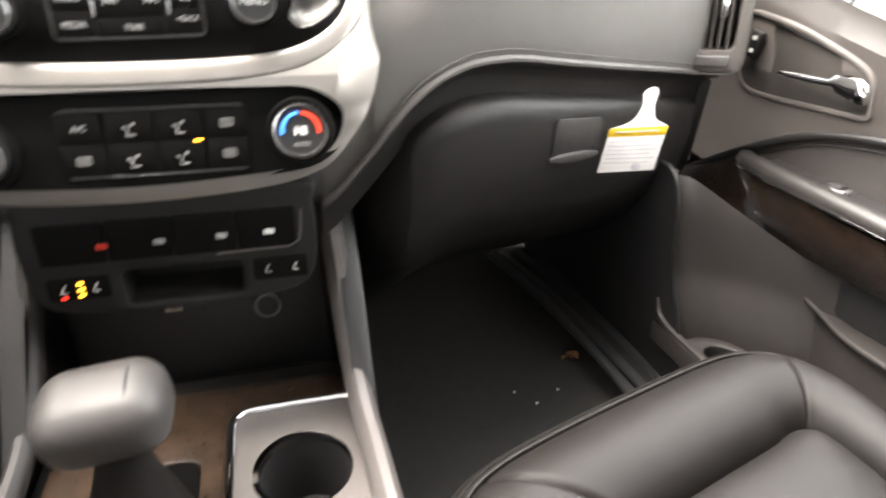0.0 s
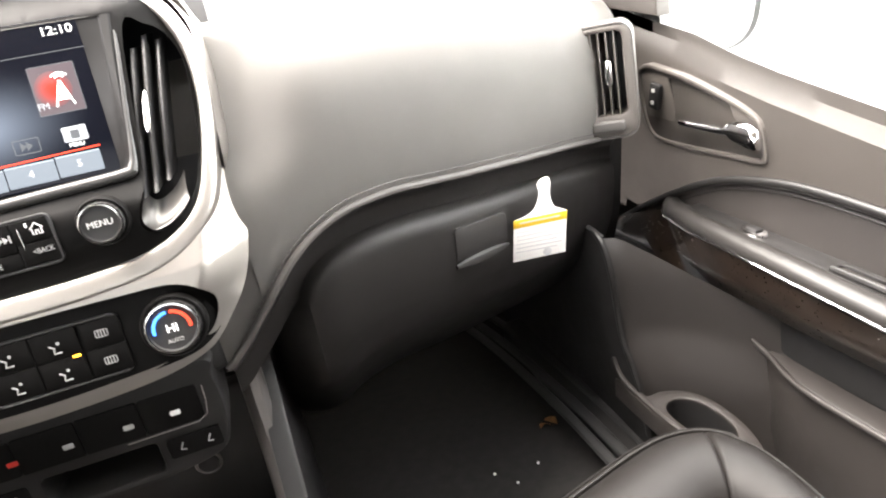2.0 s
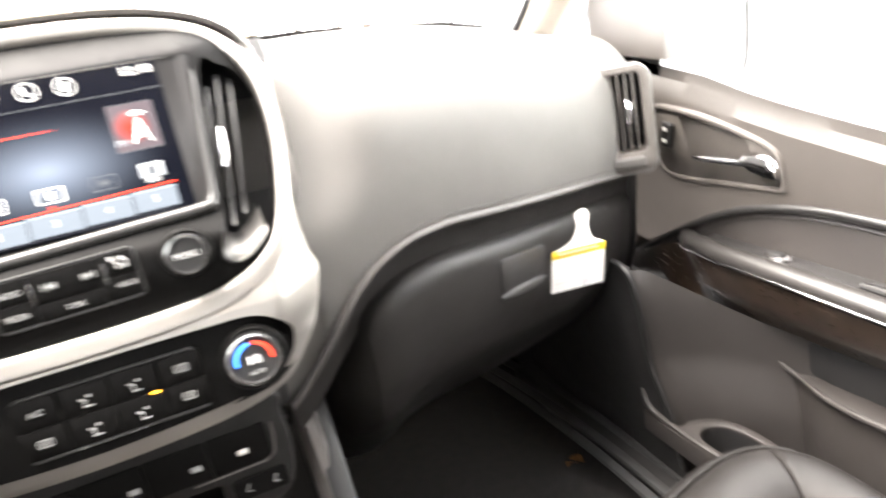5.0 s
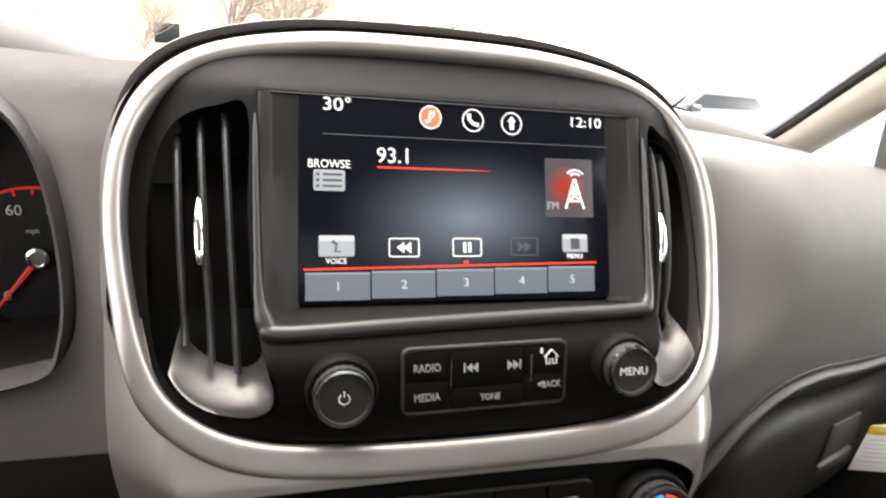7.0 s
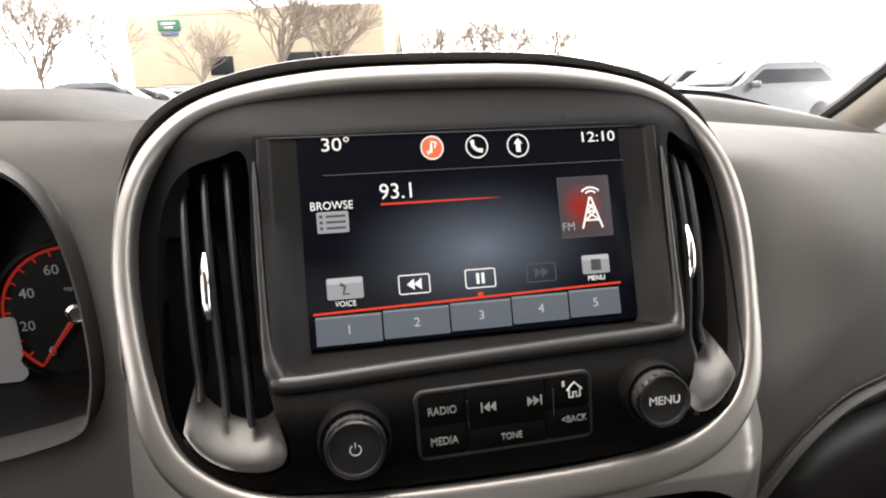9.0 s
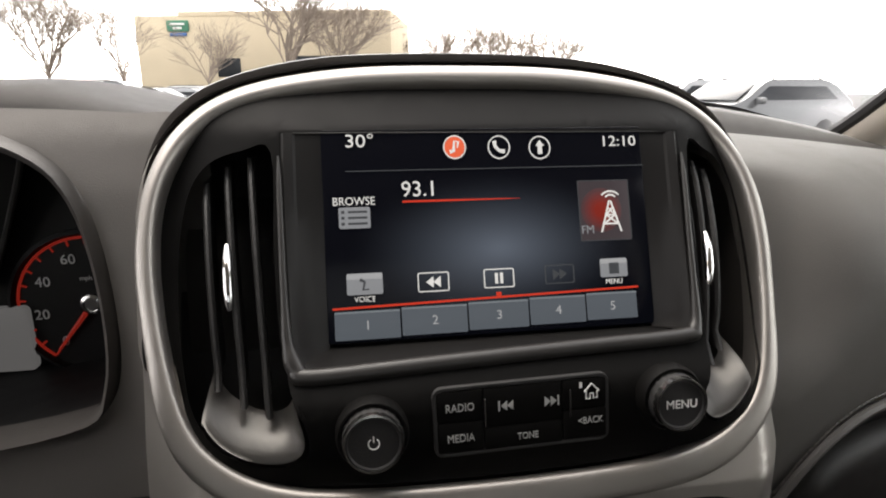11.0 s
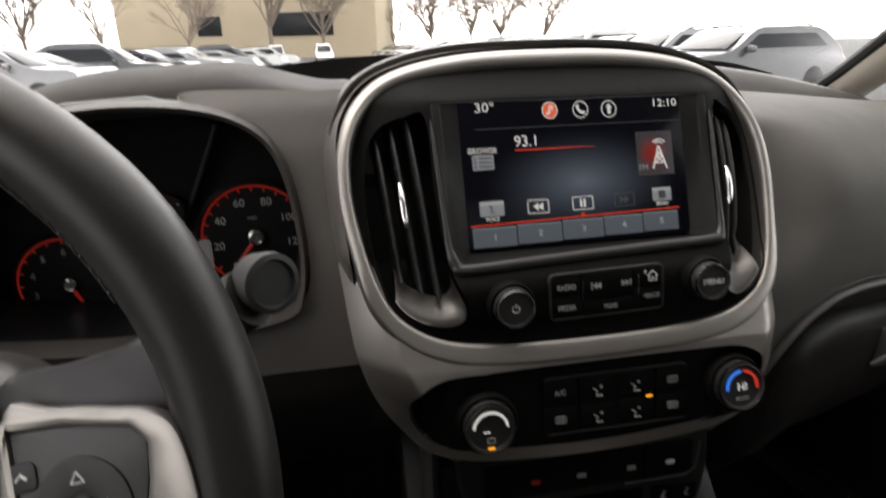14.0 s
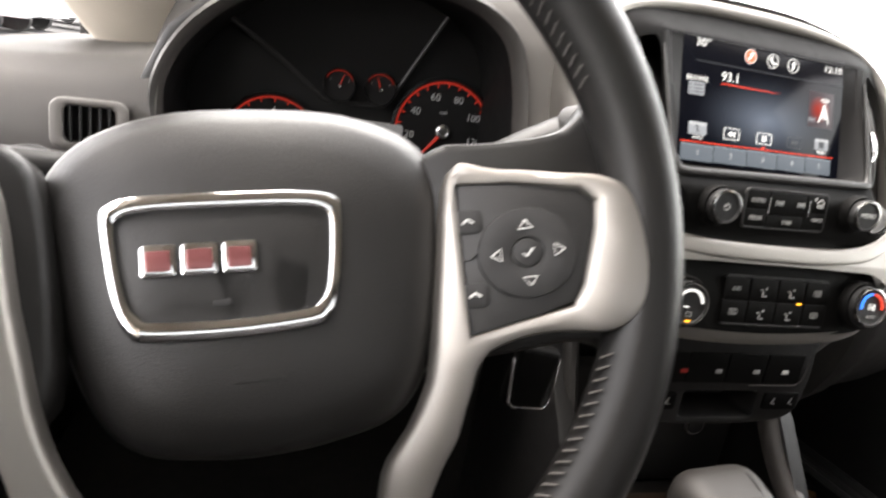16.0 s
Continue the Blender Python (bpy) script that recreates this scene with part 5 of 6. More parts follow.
sq(0.0, -0.0085, 0.006, 0.004, 0.0006, DIMINK, "fan_mark", 0.0, 0.0006, parent=k3, base=m3)
BLUE = glow("dial_blue", (0.04, 0.22, 0.9), 1.2)
part("cold_arc", tube([m4 @ Vector((0.0125 * math.sin(w), 0.0125 * math.cos(w), 0.0)) for w in np.linspace(-1.7, -0.1, 16)], 0.0012, 6), BLUE, k4, "blue arc")
part("hot_arc", tube([m4 @ Vector((0.0125 * math.sin(w), 0.0125 * math.cos(w), 0.0)) for w in np.linspace(0.1, 1.7, 16)], 0.0012, 6), LR, k4, "red arc")
text("HI", 0.0085, m4, LW, k4)
text("AUTO", 0.004, m4 @ Matrix.Translation((0, -0.009, 0)), DIMINK, k4)

# switch bank below
bank = thing("switch_bank", (CX, -0.02, 0.95), "black switch bank with heated-seat keys and open cubby", "switch panel")


def on_bank(u, v, w):
    return Vector((CX + u, -0.052 + 0.05 * (v - 0.95) + w, v))


bo = cr([(-0.10, 1.02), (0, 1.022), (0.10, 1.02), (0.107, 1.0), (0.108, 0.965), (0.098, 0.932), (0.06, 0.922), (0, 0.92), (-0.06, 0.922), (-0.098, 0.932), (-0.108, 0.965), (-0.107, 1.0)], 5)
slot = rrect(0.0035, 0.943, 0.088, 0.028, 0.004)
part("panel", plate(bo, [slot], on_bank, 0.05, 0.004), SWGREY, bank)
part("slot_back", rbox(0.1, 0.004, 0.045, 0.001, Matrix.Translation((CX + 0.004, -0.006, 0.942))), MATTE, bank)
for k in range(4):
    part("key", plate(rrect(-0.0705 + 0.0465 * k, 0.984, 0.046, 0.032, 0.002), [], lambda u, v, w: on_bank(u, v, w - 0.002), 0.003, 0.0008), BLACK, bank)
part("key_edge", tube([on_bank(u, v, -0.003) for u, v in ((0.03, 0.9665), (0.086, 0.967), (0.094, 0.972), (0.0965, 0.985), (0.097, 0.998))], 0.0006, 6), RAIL, bank)
for u, m in ((-0.05, REDINK), (-0.01, DIMINK), (0.035, DIMINK), (0.071, WHITEINK)):
    part("key_icon", plate(rrect(u, 0.981, 0.008, 0.0045, 0.001), [], lambda a, b, w: on_bank(a, b, w - 0.0024), 0.0003, 0.0001), m, bank)
for cx in (-0.072, 0.077):
    part("heat_key", plate(rrect(cx, 0.948, 0.044, 0.019, 0.003), [], lambda u, v, w: on_bank(u, v, w - 0.002), 0.003, 0.001), BLACK, bank)
    for d in (-0.011, 0.011):
        part("seat_icon", tube([on_bank(cx + d + a, 0.948 + b, -0.0023) for a, b in ((0.002, 0.004), (-0.001, -0.002), (0.003, -0.003))], 0.0006, 5), DIMINK if cx > 0 else WHITEINK, bank)
for k in (-0.005, 0.0, 0.005):
    part("lit_lamp", plate(rrect(-0.0705, 0.9475 + k, 0.004, 0.0026, 0.0005), [], lambda u, v, w: on_bank(u, v, w - 0.0026), 0.0004, 0.0001), AMBER, bank, "amber lamp")
part("lit_lamp", plate(rrect(-0.083, 0.9415, 0.004, 0.002, 0.0005), [], lambda u, v, w: on_bank(u, v, w - 0.0026), 0.0004, 0.0001), REDLED, bank, "red lamp")
part("neck", rbox(0.24, 0.10, 0.04, 0.01, Matrix.Translation((CX, 0.02, 1.01))), DARK, bank)

# cubby and socket
cub = thing("cubby", (CX, 0.03, 0.86), "dark open cubby with power socket", "cubby")
part("back", rbox(0.24, 0.02, 0.16, 0.006, Matrix.Translation((CX, 0.042, 0.86))), DARK, cub)
part("socket", lathe([(0.0125, 0.0), (0.0135, 0.003), (0.0122, 0.004), (0.0108, 0.003), (0.0108, -0.004), (0.0, -0.004)], Matrix.Translation((0.066, 0.030, 0.863)) @ Matrix.Rotation(radians(90), 4, "X")), RAIL, cub, "round power socket")
part("socket_cover", lathe([(0.0102, 0.0), (0.0098, 0.0008), (0.0, 0.0008)], Matrix.Translation((0.066, 0.026, 0.863)) @ Matrix.Rotation(radians(90), 4, "X")), MATTE, cub, "black socket cover")
part("usb_port", rbox(0.016, 0.004, 0.008, 0.001, Matrix.Translation((-0.02, 0.03, 0.872))), RING, cub)

# ---- centre console ----
con = thing("center_console", (0, -0.2, 0.7), "dark console with silver side rails", "console")
part("side_wall", plate([(-0.06, 0.98), (0.02, 0.90), (0.09, 0.81), (0.5, 0.76), (0.5, 0.6), (-0.2, 0.6), (-0.2, 0.98)], [], lambda u, v, w: Vector((0.155 - w, -u, v)), 0.02, 0.004), DARK, con)
part("side_wall", plate([(-0.06, 0.98), (0.02, 0.90), (0.09, 0.81), (0.5, 0.76), (0.5, 0.6), (-0.2, 0.6), (-0.2, 0.98)][::-1], [], lambda u, v, w: Vector((-0.145 + w, -u, v)), 0.02, 0.004), MATTE, con)
rail = cr([(0.128, 0.045, 0.985), (0.132, 0.02, 0.94), (0.136, -0.02, 0.87), (0.14, -0.07, 0.822), (0.145, -0.14, 0.80), (0.15, -0.3, 0.785), (0.152, -0.5, 0.775)], 6, closed=False)
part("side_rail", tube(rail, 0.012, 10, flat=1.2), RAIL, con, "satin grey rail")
# the left rail's darker colour imitates shade on the driver's side
part("side_rail", tube([(-p[0] + 0.010, p[1], p[2]) for p in rail], 0.009, 10, flat=1.2), GLOVE, con, "grey rail, coloured darker for the shade on the driver's side")
topo = rrect(0, -0.16, 0.27, 0.42, 0.02)
part("top_plate", plate(topo, [circle(0.08, -0.10, 0.0385), circle(0.08, -0.20, 0.0385)], lambda u, v, w: Vector((CX + u, v - 0.025, 0.788 - w)), 0.02, 0.004), DARK, con)
for yy in (-0.125, -0.225):
    cm = Matrix.Translation((CX + 0.08, yy, 0.79))
    part("cup_ring", lathe([(0.046, -0.003), (0.046, 0.003), (0.0435, 0.005), (0.039, 0.004), (0.038, -0.002)], cm, caps=(False, False)), CHROME, con, "bright cup ring")
    part("cup_well", lathe([(0.0385, 0.0), (0.036, -0.07), (0.0, -0.07)], cm, caps=(False, False)), MATTE, con, "dark cup well")
    part("cup_mat", lathe([(0.031, -0.069), (0.029, -0.0665), (0.0, -0.0665)], cm), GLOVE, con, "rubber mat in the cup well")
TP = lambda u, v, w: Vector((CX + 0.078 + u, v - 0.17, 0.795 - w))
part("trim_plate", plate(rrect(0, 0, 0.118, 0.25, 0.02), [circle(0, 0.045, 0.041), circle(0, -0.055, 0.041)], TP, 0.006, 0.002), RAIL, con, "grey trim round the cups")
part("trim_edge", tube([TP(p[0], p[1], -0.001) for p in rrect(0, 0, 0.118, 0.25, 0.02, 8)], 0.0042, 10, closed=True), CHROME, con, "bright edge round the cup trim")
part("wood_plate", plate(rrect(0, 0, 0.25, 0.30, 0.02), [rrect(0.07, -0.02, 0.112, 0.25, 0.018), rrect(-0.045, -0.03, 0.08, 0.18, 0.014)], lambda u, v, w: Vector((CX + u, v - 0.15, 0.792 - w)), 0.005, 0.002), BROWN, con, "brown wood-look plate")
part("gate_plate", plate(rrect(-0.045, -0.18, 0.08, 0.18, 0.014), [], lambda u, v, w: Vector((CX + u, v, 0.790 - w)), 0.005, 0.002), BLACK, con)
shift = thing("gear_lever", (-0.037, -0.149, 0.79), "leather gear lever with grey knob", "gear lever")
part("boot", lathe([(0.04, 0.0), (0.034, 0.02), (0.024, 0.05), (0.016, 0.075), (0.014, 0.1)], Matrix.Translation((-0.037, -0.152, 0.792))), LEATHER, shift)
part("knob", rbox(0.086, 0.066, 0.056, 0.024, Matrix.Translation((-0.042, -0.142, 0.898)) @ Matrix.Rotation(radians(-6), 4, "Y") @ Matrix.Rotation(radians(12), 4, "X"), 6), KNOB, shift, "dark grey leather knob", 60)
part("knob_seam", tube([Matrix.Translation((-0.042, -0.142, 0.898)) @ Matrix.Rotation(radians(-6), 4, "Y") @ Matrix.Rotation(radians(12), 4, "X") @ Vector((0.022, 0.0335 * math.cos(a), 0.0285 * math.sin(a))) for a in np.linspace(0.2, 2.9, 16)], 0.001, 6), MATTE, shift)
part("button", rbox(0.008, 0.014, 0.02, 0.003, Matrix.Translation((-0.067, -0.15, 0.905))), SATIN, shift)

# ---- steering wheel ----
TA = radians(27)
WC = Vector((-0.429, -0.208, 1.120))
WV, WN = Vector((0, math.sin(TA), math.cos(TA))), Vector((0, -math.cos(TA), math.sin(TA)))
WM = Matrix(((1, WV.x, WN.x, WC.x), (0, WV.y, WN.y, WC.y), (0, WV.z, WN.z, WC.z), (0, 0, 0, 1))) @ Matrix.Rotation(radians(8), 4, "Z") @ Matrix.Scale(0.945, 4)
WR, RT = 0.213, radians(23.8)
RM = Matrix(((1, 0, 0, -0.454), (0, math.sin(RT), -math.cos(RT), -0.2215), (0, math.cos(RT), math.sin(RT), 1.1405), (0, 0, 0, 1)))
SM = WM @ Matrix.Translation((0.003, -0.009, 0.0))
HC = Vector((-0.4278, -0.1737, 1.1068))  # hub centre, set deeper and enlarged to fit the camera's view
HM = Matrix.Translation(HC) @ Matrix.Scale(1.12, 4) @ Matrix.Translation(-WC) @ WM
wheel = thing("steering_wheel", WC, "leather steering wheel with silver spokes and chrome-framed badge", "steering wheel")
rim = [RM @ Vector((WR * math.sin(a), WR * math.cos(a), 0)) for a in np.linspace(0, 2 * math.pi, 96, endpoint=False)]
part("rim", tube(rim, [0.0195 + 0.0015 * math.exp(-((min(abs(math.degrees(a) % 360 - 50), abs(math.degrees(a) % 360 - 310)) / 18) ** 2)) for a in np.linspace(0, 2 * math.pi, 96, endpoint=False)], 18, closed=True), WHEELL, wheel, "black leather rim")
# stitching inside the rim
sbm = bmesh.new()
for i in range(190):
    a = 2 * math.pi * i / 190
    if 62 < math.degrees(a) % 180 < 104:
        continue
    r = WR - 0.0192
    p, q = RM @ Vector((r * math.sin(a), r * math.cos(a), 0.0095)), RM @ Vector(((r - 0.002) * math.sin(a + 0.018), (r - 0.002) * math.cos(a + 0.018), 0.002))
    tube([p, q], 0.0006, 5, bm=sbm)
part("stitching", sbm, THREAD, wheel, "grey cross stitching")["kind"] = "stuff"
# airbag cover
hub_out = cr(mirror([(0, 0.084), (0.04, 0.081), (0.072, 0.067), (0.087, 0.042), (0.085, 0.007), (0.079, -0.028), (0.068, -0.062), (0.052, -0.08), (0.025, -0.087), (0, -0.089)]), 5)
hub_rings = []
for k, h in ((1.0, -0.03), (1.0, 0.0), (0.985, 0.012), (0.94, 0.022), (0.85, 0.029), (0.7, 0.034), (0.45, 0.037), (0.2, 0.038)):
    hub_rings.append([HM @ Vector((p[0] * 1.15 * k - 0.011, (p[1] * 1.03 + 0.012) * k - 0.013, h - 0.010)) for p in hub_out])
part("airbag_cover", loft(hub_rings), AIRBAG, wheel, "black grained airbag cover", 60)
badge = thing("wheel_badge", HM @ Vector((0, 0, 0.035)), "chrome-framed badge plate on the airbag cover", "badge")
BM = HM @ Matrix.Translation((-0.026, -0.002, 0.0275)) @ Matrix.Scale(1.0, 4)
bo2 = cr(mirror([(0, 0.037), (0.035, 0.0365), (0.05, 0.033), (0.053, 0.024), (0.049, -0.012), (0.043, -0.026), (0.034, -0.0295), (0, -0.031)]), 4)
bi2 = cr(mirror([(0, 0.0285), (0.032, 0.028), (0.044, 0.0255), (0.0462, 0.019), (0.0432, -0.008), (0.038, -0.0175), (0.031, -0.0200), (0, -0.0215)]), 4)
part("frame", plate(bo2, [bi2], frame_at(BM @ Matrix.Translation((0, 0, 0.004))), 0.007, 0.0029), CHROME, badge, "chrome frame")
part("plate", plate(inset([tuple(p[:2]) for p in bi2], -0.0005), [], frame_at(BM @ Matrix.Translation((0, 0, 0.0005))), 0.004, 0.0005), AIRBAG, badge)
EMB = mat("emblem_red", (0.24, 0.085, 0.085), 0.25, metal=0.4, var=0.08)
for u, w in ((-0.0185, 0.0165), (0.0, 0.0175), (0.0185, 0.0165)):
    part("emblem_block", plate(rrect(u * 0.93 - 0.0125, 0.0062, w * 0.93, 0.0150, 0.002), [], frame_at(BM @ Matrix.Translation((0, 0, 0.003))), 0.003, 0.001), CHROME, badge, "chrome block")
    part("emblem_inlay", plate(rrect(u * 0.93 - 0.0125, 0.0062, w * 0.93 - 0.005, 0.0095, 0.001), [], frame_at(BM @ Matrix.Translation((0, 0, 0.0034))), 0.001, 0.0003), EMB, badge, "dark red inlay")
part("mark", plate(rrect(-0.004, -0.0145, 0.008, 0.0035, 0.001), [], frame_at(BM @ Matrix.Translation((0, 0, 0.0012))), 0.001, 0.0003), MATTE, badge)
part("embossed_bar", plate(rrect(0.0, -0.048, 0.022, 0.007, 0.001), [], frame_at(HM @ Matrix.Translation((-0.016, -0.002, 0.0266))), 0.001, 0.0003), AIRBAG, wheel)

pad_shape = [(0.084, 0.050), (0.12, 0.047), (0.155, 0.041), (0.163, 0.034), (0.161, 0.018), (0.152, -0.013), (0.146, -0.023), (0.128, -0.028), (0.084, -0.036)]
for sx in (1, -1):
    SL = SM @ Matrix(((1, 0, 0, 0), (0, 1, 0, 0), (sx * 0.45, 0, 1, -0.0576), (0, 0, 0, 1)))

    def sp(pts):
        reach = [(0.0, 0.0), (0.04, 0.045), (0.06, 0.072), (0.082, 0.094), (0.10, 0.105), (0.2, 0.2)] if sx > 0 else [(0.0, 0.06), (0.07, 0.122), (0.11, 0.146), (0.17, 0.168), (0.21, 0.225)]
        pts = [(sx * interp(p[0], reach), p[1] if p[1] > -0.09 else -0.09 + 0.6 * (p[1] + 0.09)) for p in pts]
        return pts if sx > 0 else pts[::-1]
    so = sp(cr([(0.082, 0.060), (0.115, 0.0565), (0.145, 0.052), (0.168, 0.048), (0.181, 0.036), (0.185, 0.004), (0.180, -0.024), (0.164, -0.038), (0.135, -0.038), (0.11, -0.042), (0.09, -0.052), (0.08, -0.07), (0.07, -0.1), (0.06, -0.13), (0.055, -0.165), (0.058, -0.2), (0.04, -0.2), (0.036, -0.16), (0.042, -0.11), (0.06, -0.06), (0.07, 0.0)], 4))
    part("spoke", plate(so, [sp(pad_shape)], lambda u, v, w: SL @ Vector((u, v - 0.07 * max(0, abs(u) - 0.13), 0.013 + 0.1 * max(0, abs(u) - 0.145) - 0.06 * max(0, -v - 0.05) - w)), 0.014, 0.004), SILVER, wheel, "satin silver spoke")
    part("spoke_back", plate(sp(cr([(0.06, 0.05), (0.078, 0.078), (0.12, 0.077), (0.16, 0.080), (0.185, 0.098), (0.196, 0.06), (0.2, 0.0), (0.19, -0.06), (0.16, -0.046), (0.10, -0.05), (0.06, -0.05)], 4)), [], lambda u, v, w: SL @ Vector((u, v, -0.002 - 0.1 * max(0, abs(u) - 0.12) - w)), 0.02, 0.006), WHEELL, wheel)
    PM = SL @ Matrix.Translation((0, 0, 0.0105))
    pad = part("button_pad", plate(sp(pad_shape), [], frame_at(PM), 0.006, 0.001), DARK, wheel, "dark button pad")
    cx, cy = 0.128 if sx > 0 else -0.152, 0.007
    kx = 0.099 if sx > 0 else -0.134
    part("ring_key", plate(circle(cx, cy, 0.0255), [circle(cx, cy, 0.0085)], frame_at(PM @ Matrix.Translation((0, 0, 0.0015))), 0.003, 0.001), MATTE, pad)
    part("centre_key", plate(circle(cx, cy, 0.0078), [], frame_at(PM @ Matrix.Translation((0, 0, 0.0018))), 0.003, 0.0008), MATTE, pad)
    for a in range(4):
        c, s = math.cos(a * math.pi / 2), math.sin(a * math.pi / 2)
        tri = [(cx + 0.0155 * c + (0.003 * c), cy + 0.0155 * s + 0.003 * s), (cx + 0.0155 * c - 0.0018 * c - 0.0035 * s, cy + 0.0155 * s - 0.0018 * s + 0.0035 * c), (cx + 0.0155 * c - 0.0018 * c + 0.0035 * s, cy + 0.0155 * s - 0.0018 * s - 0.0035 * c)]
        part("arrow", tube([PM @ Vector((*p, 0.0019)) for p in tri + tri[:1]], 0.0005, 5), WHITEINK, pad)
    part("tick", tube([PM @ Vector((cx + a, cy + b, 0.0021)) for a, b in ((-0.0025, 0.0), (-0.0005, -0.002), (0.003, 0.0025))], 0.0005, 5), WHITEINK, pad)
    for v in (0.028, -0.014):
        part("small_key", plate(rrect(kx, v, 0.016, 0.014, 0.004), [], frame_at(PM @ Matrix.Translation((0, 0, 0.0012))), 0.003, 0.001), MATTE, pad)
        part("key_mark", tube([PM @ Vector((kx + a, v + b, 0.0016)) for a, b in ((-0.003, -0.001), (0.0, 0.0015), (0.003, -0.001))], 0.0007, 5), WHITEINK, pad)
    part("key_line", tube([PM @ Vector((kx + sx * u, v, 0.0006)) for u, v in ((-0.006, 0.0065), (0.0, 0.0065), (0.006, 0.012))], 0.0006, 5), MATTE, pad)

# column, stalk, keys
col = thing("steering_column", (-0.44, -0.06, 1.06), "dark steering column shroud", "steering column")
part("shroud", loft([[WM @ Vector((w * math.cos(a), w * 0.8 * math.sin(a) - 0.02, h)) for a in np.linspace(0, 2 * math.pi, 24, endpoint=False)] for w, h in ((0.055, -0.03), (0.065, -0.06), (0.075, -0.12), (0.08, -0.2), (0.085, -0.28))]), DARK, col)
stalk = thing("wiper_stalk", (-0.26, -0.1, 1.18), "black control stalk with round end cap", "stalk")
p0, p1 = Vector((-0.375, -0.035, 1.10)), Vector((-0.228, -0.105, 1.196))
d = (p1 - p0)
part("arm", tube([p0 + d * t for t in (0, 0.3, 0.55, 0.75, 0.9)], [0.008, 0.010, 0.015, 0.018, 0.0185], 16), DARK, stalk)
CAP = look(p1, p1 + Vector((0.55, -0.75, 0.1))) @ Matrix.Rotation(math.pi, 4, "Y")
part("end_cap", lathe([(0.016, -0.02), (0.0185, -0.006), (0.018, 0.0), (0.0145, 0.001), (0.0135, -0.001), (0.0, -0.001)], CAP), MATTE, stalk)
turn = thing("turn_signal_stalk", (-0.53, -0.09, 1.12), "black turn signal stalk on the column", "stalk")
part("arm", tube([(-0.47, -0.06, 1.115), (-0.53, -0.075, 1.125), (-0.565, -0.085, 1.128), (-0.60, -0.095, 1.13)], [0.007, 0.009, 0.011, 0.011], 14), DARK, turn)
part("end_cap", tube([(-0.60, -0.095, 1.13), (-0.604, -0.096, 1.13), (-0.622, -0.101, 1.132), (-0.626, -0.102, 1.132)], [0.0105, 0.0125, 0.0125, 0.010], 14), MATTE, turn)
keyset = thing("key_fob", (-0.235, -0.105, 1.005), "black key fob with chrome edge hanging below the column", "key")
part("fob", rbox(0.038, 0.014, 0.055, 0.006, Matrix.Translation((-0.23, -0.1, 1.0)) @ Matrix.Rotation(radians(8), 4, "Y")), BLACK, keyset)
part("key_blade", tube([(-0.235, -0.1, 1.02), (-0.26, -0.1, 1.05), (-0.31, -0.1, 1.075), (-0.37, -0.1, 1.09)], 0.004, 6), SATIN, keyset, "metal key in the column")
part("edge", tube([(-0.2505, -0.108, 1.02), (-0.248, -0.1085, 0.982), (-0.243, -0.109, 0.977), (-0.217, -0.109, 0.976), (-0.213, -0.1085, 0.981), (-0.2115, -0.108, 1.02)], 0.0012, 6), CHROME, keyset)
part("paper_tag", rbox(0.03, 0.001, 0.012, 0.0003, Matrix.Translation((-0.252, -0.106, 1.033)) @ Matrix.Rotation(radians(-12), 4, "Y")), WHITEP, keyset, "white paper tag")

# ---- instrument cluster ----
GX, GY = -0.362, 0.150
clus = thing("instrument_cluster", (GX, 0.12, 1.17), "hooded instrument cluster with red-ringed dials", "instrument cluster")
rg = []
for k, y, dz in ((1.035, 0.075, 0.004), (1.035, 0.052, 0.004), (1.02, 0.044, 0.002), (1.0, 0.048, 0.0), (0.985, 0.07, -0.002), (0.95, 0.175, -0.006)):
    rg.append([Vector((GX + (p[0] - GX) * k, y + interp(p[1], [(1.10, -0.02), (1.2, -0.004), (1.25, 0.004), (1.3, 0.02)]) * (1 if y < 0.1 else 0), 1.19 + (p[1] - 1.19) * k + dz)) for p in CLUSTER])
part("hood", loft(rg[:5], caps=(False, False)), HOODV, clus, "dark moulded hood", 50)
part("well", loft(rg[4:], caps=(False, False)), DIALS, clus, "black inner walls of the hood", 50)
part("back_plate", rbox(0.32, 0.006, 0.19, 0.001, Matrix.Translation((GX, GY + 0.008, 1.175))), DIALS, clus)


def GMX(x, z, off=0.0):
    return Matrix(((1, 0, 0, x), (0, 0, -1, GY - off), (0, 1, 0, z), (0, 0, 0, 1)))


GRED = glow("gauge_red", (0.75, 0.05, 0.03), 0.24)


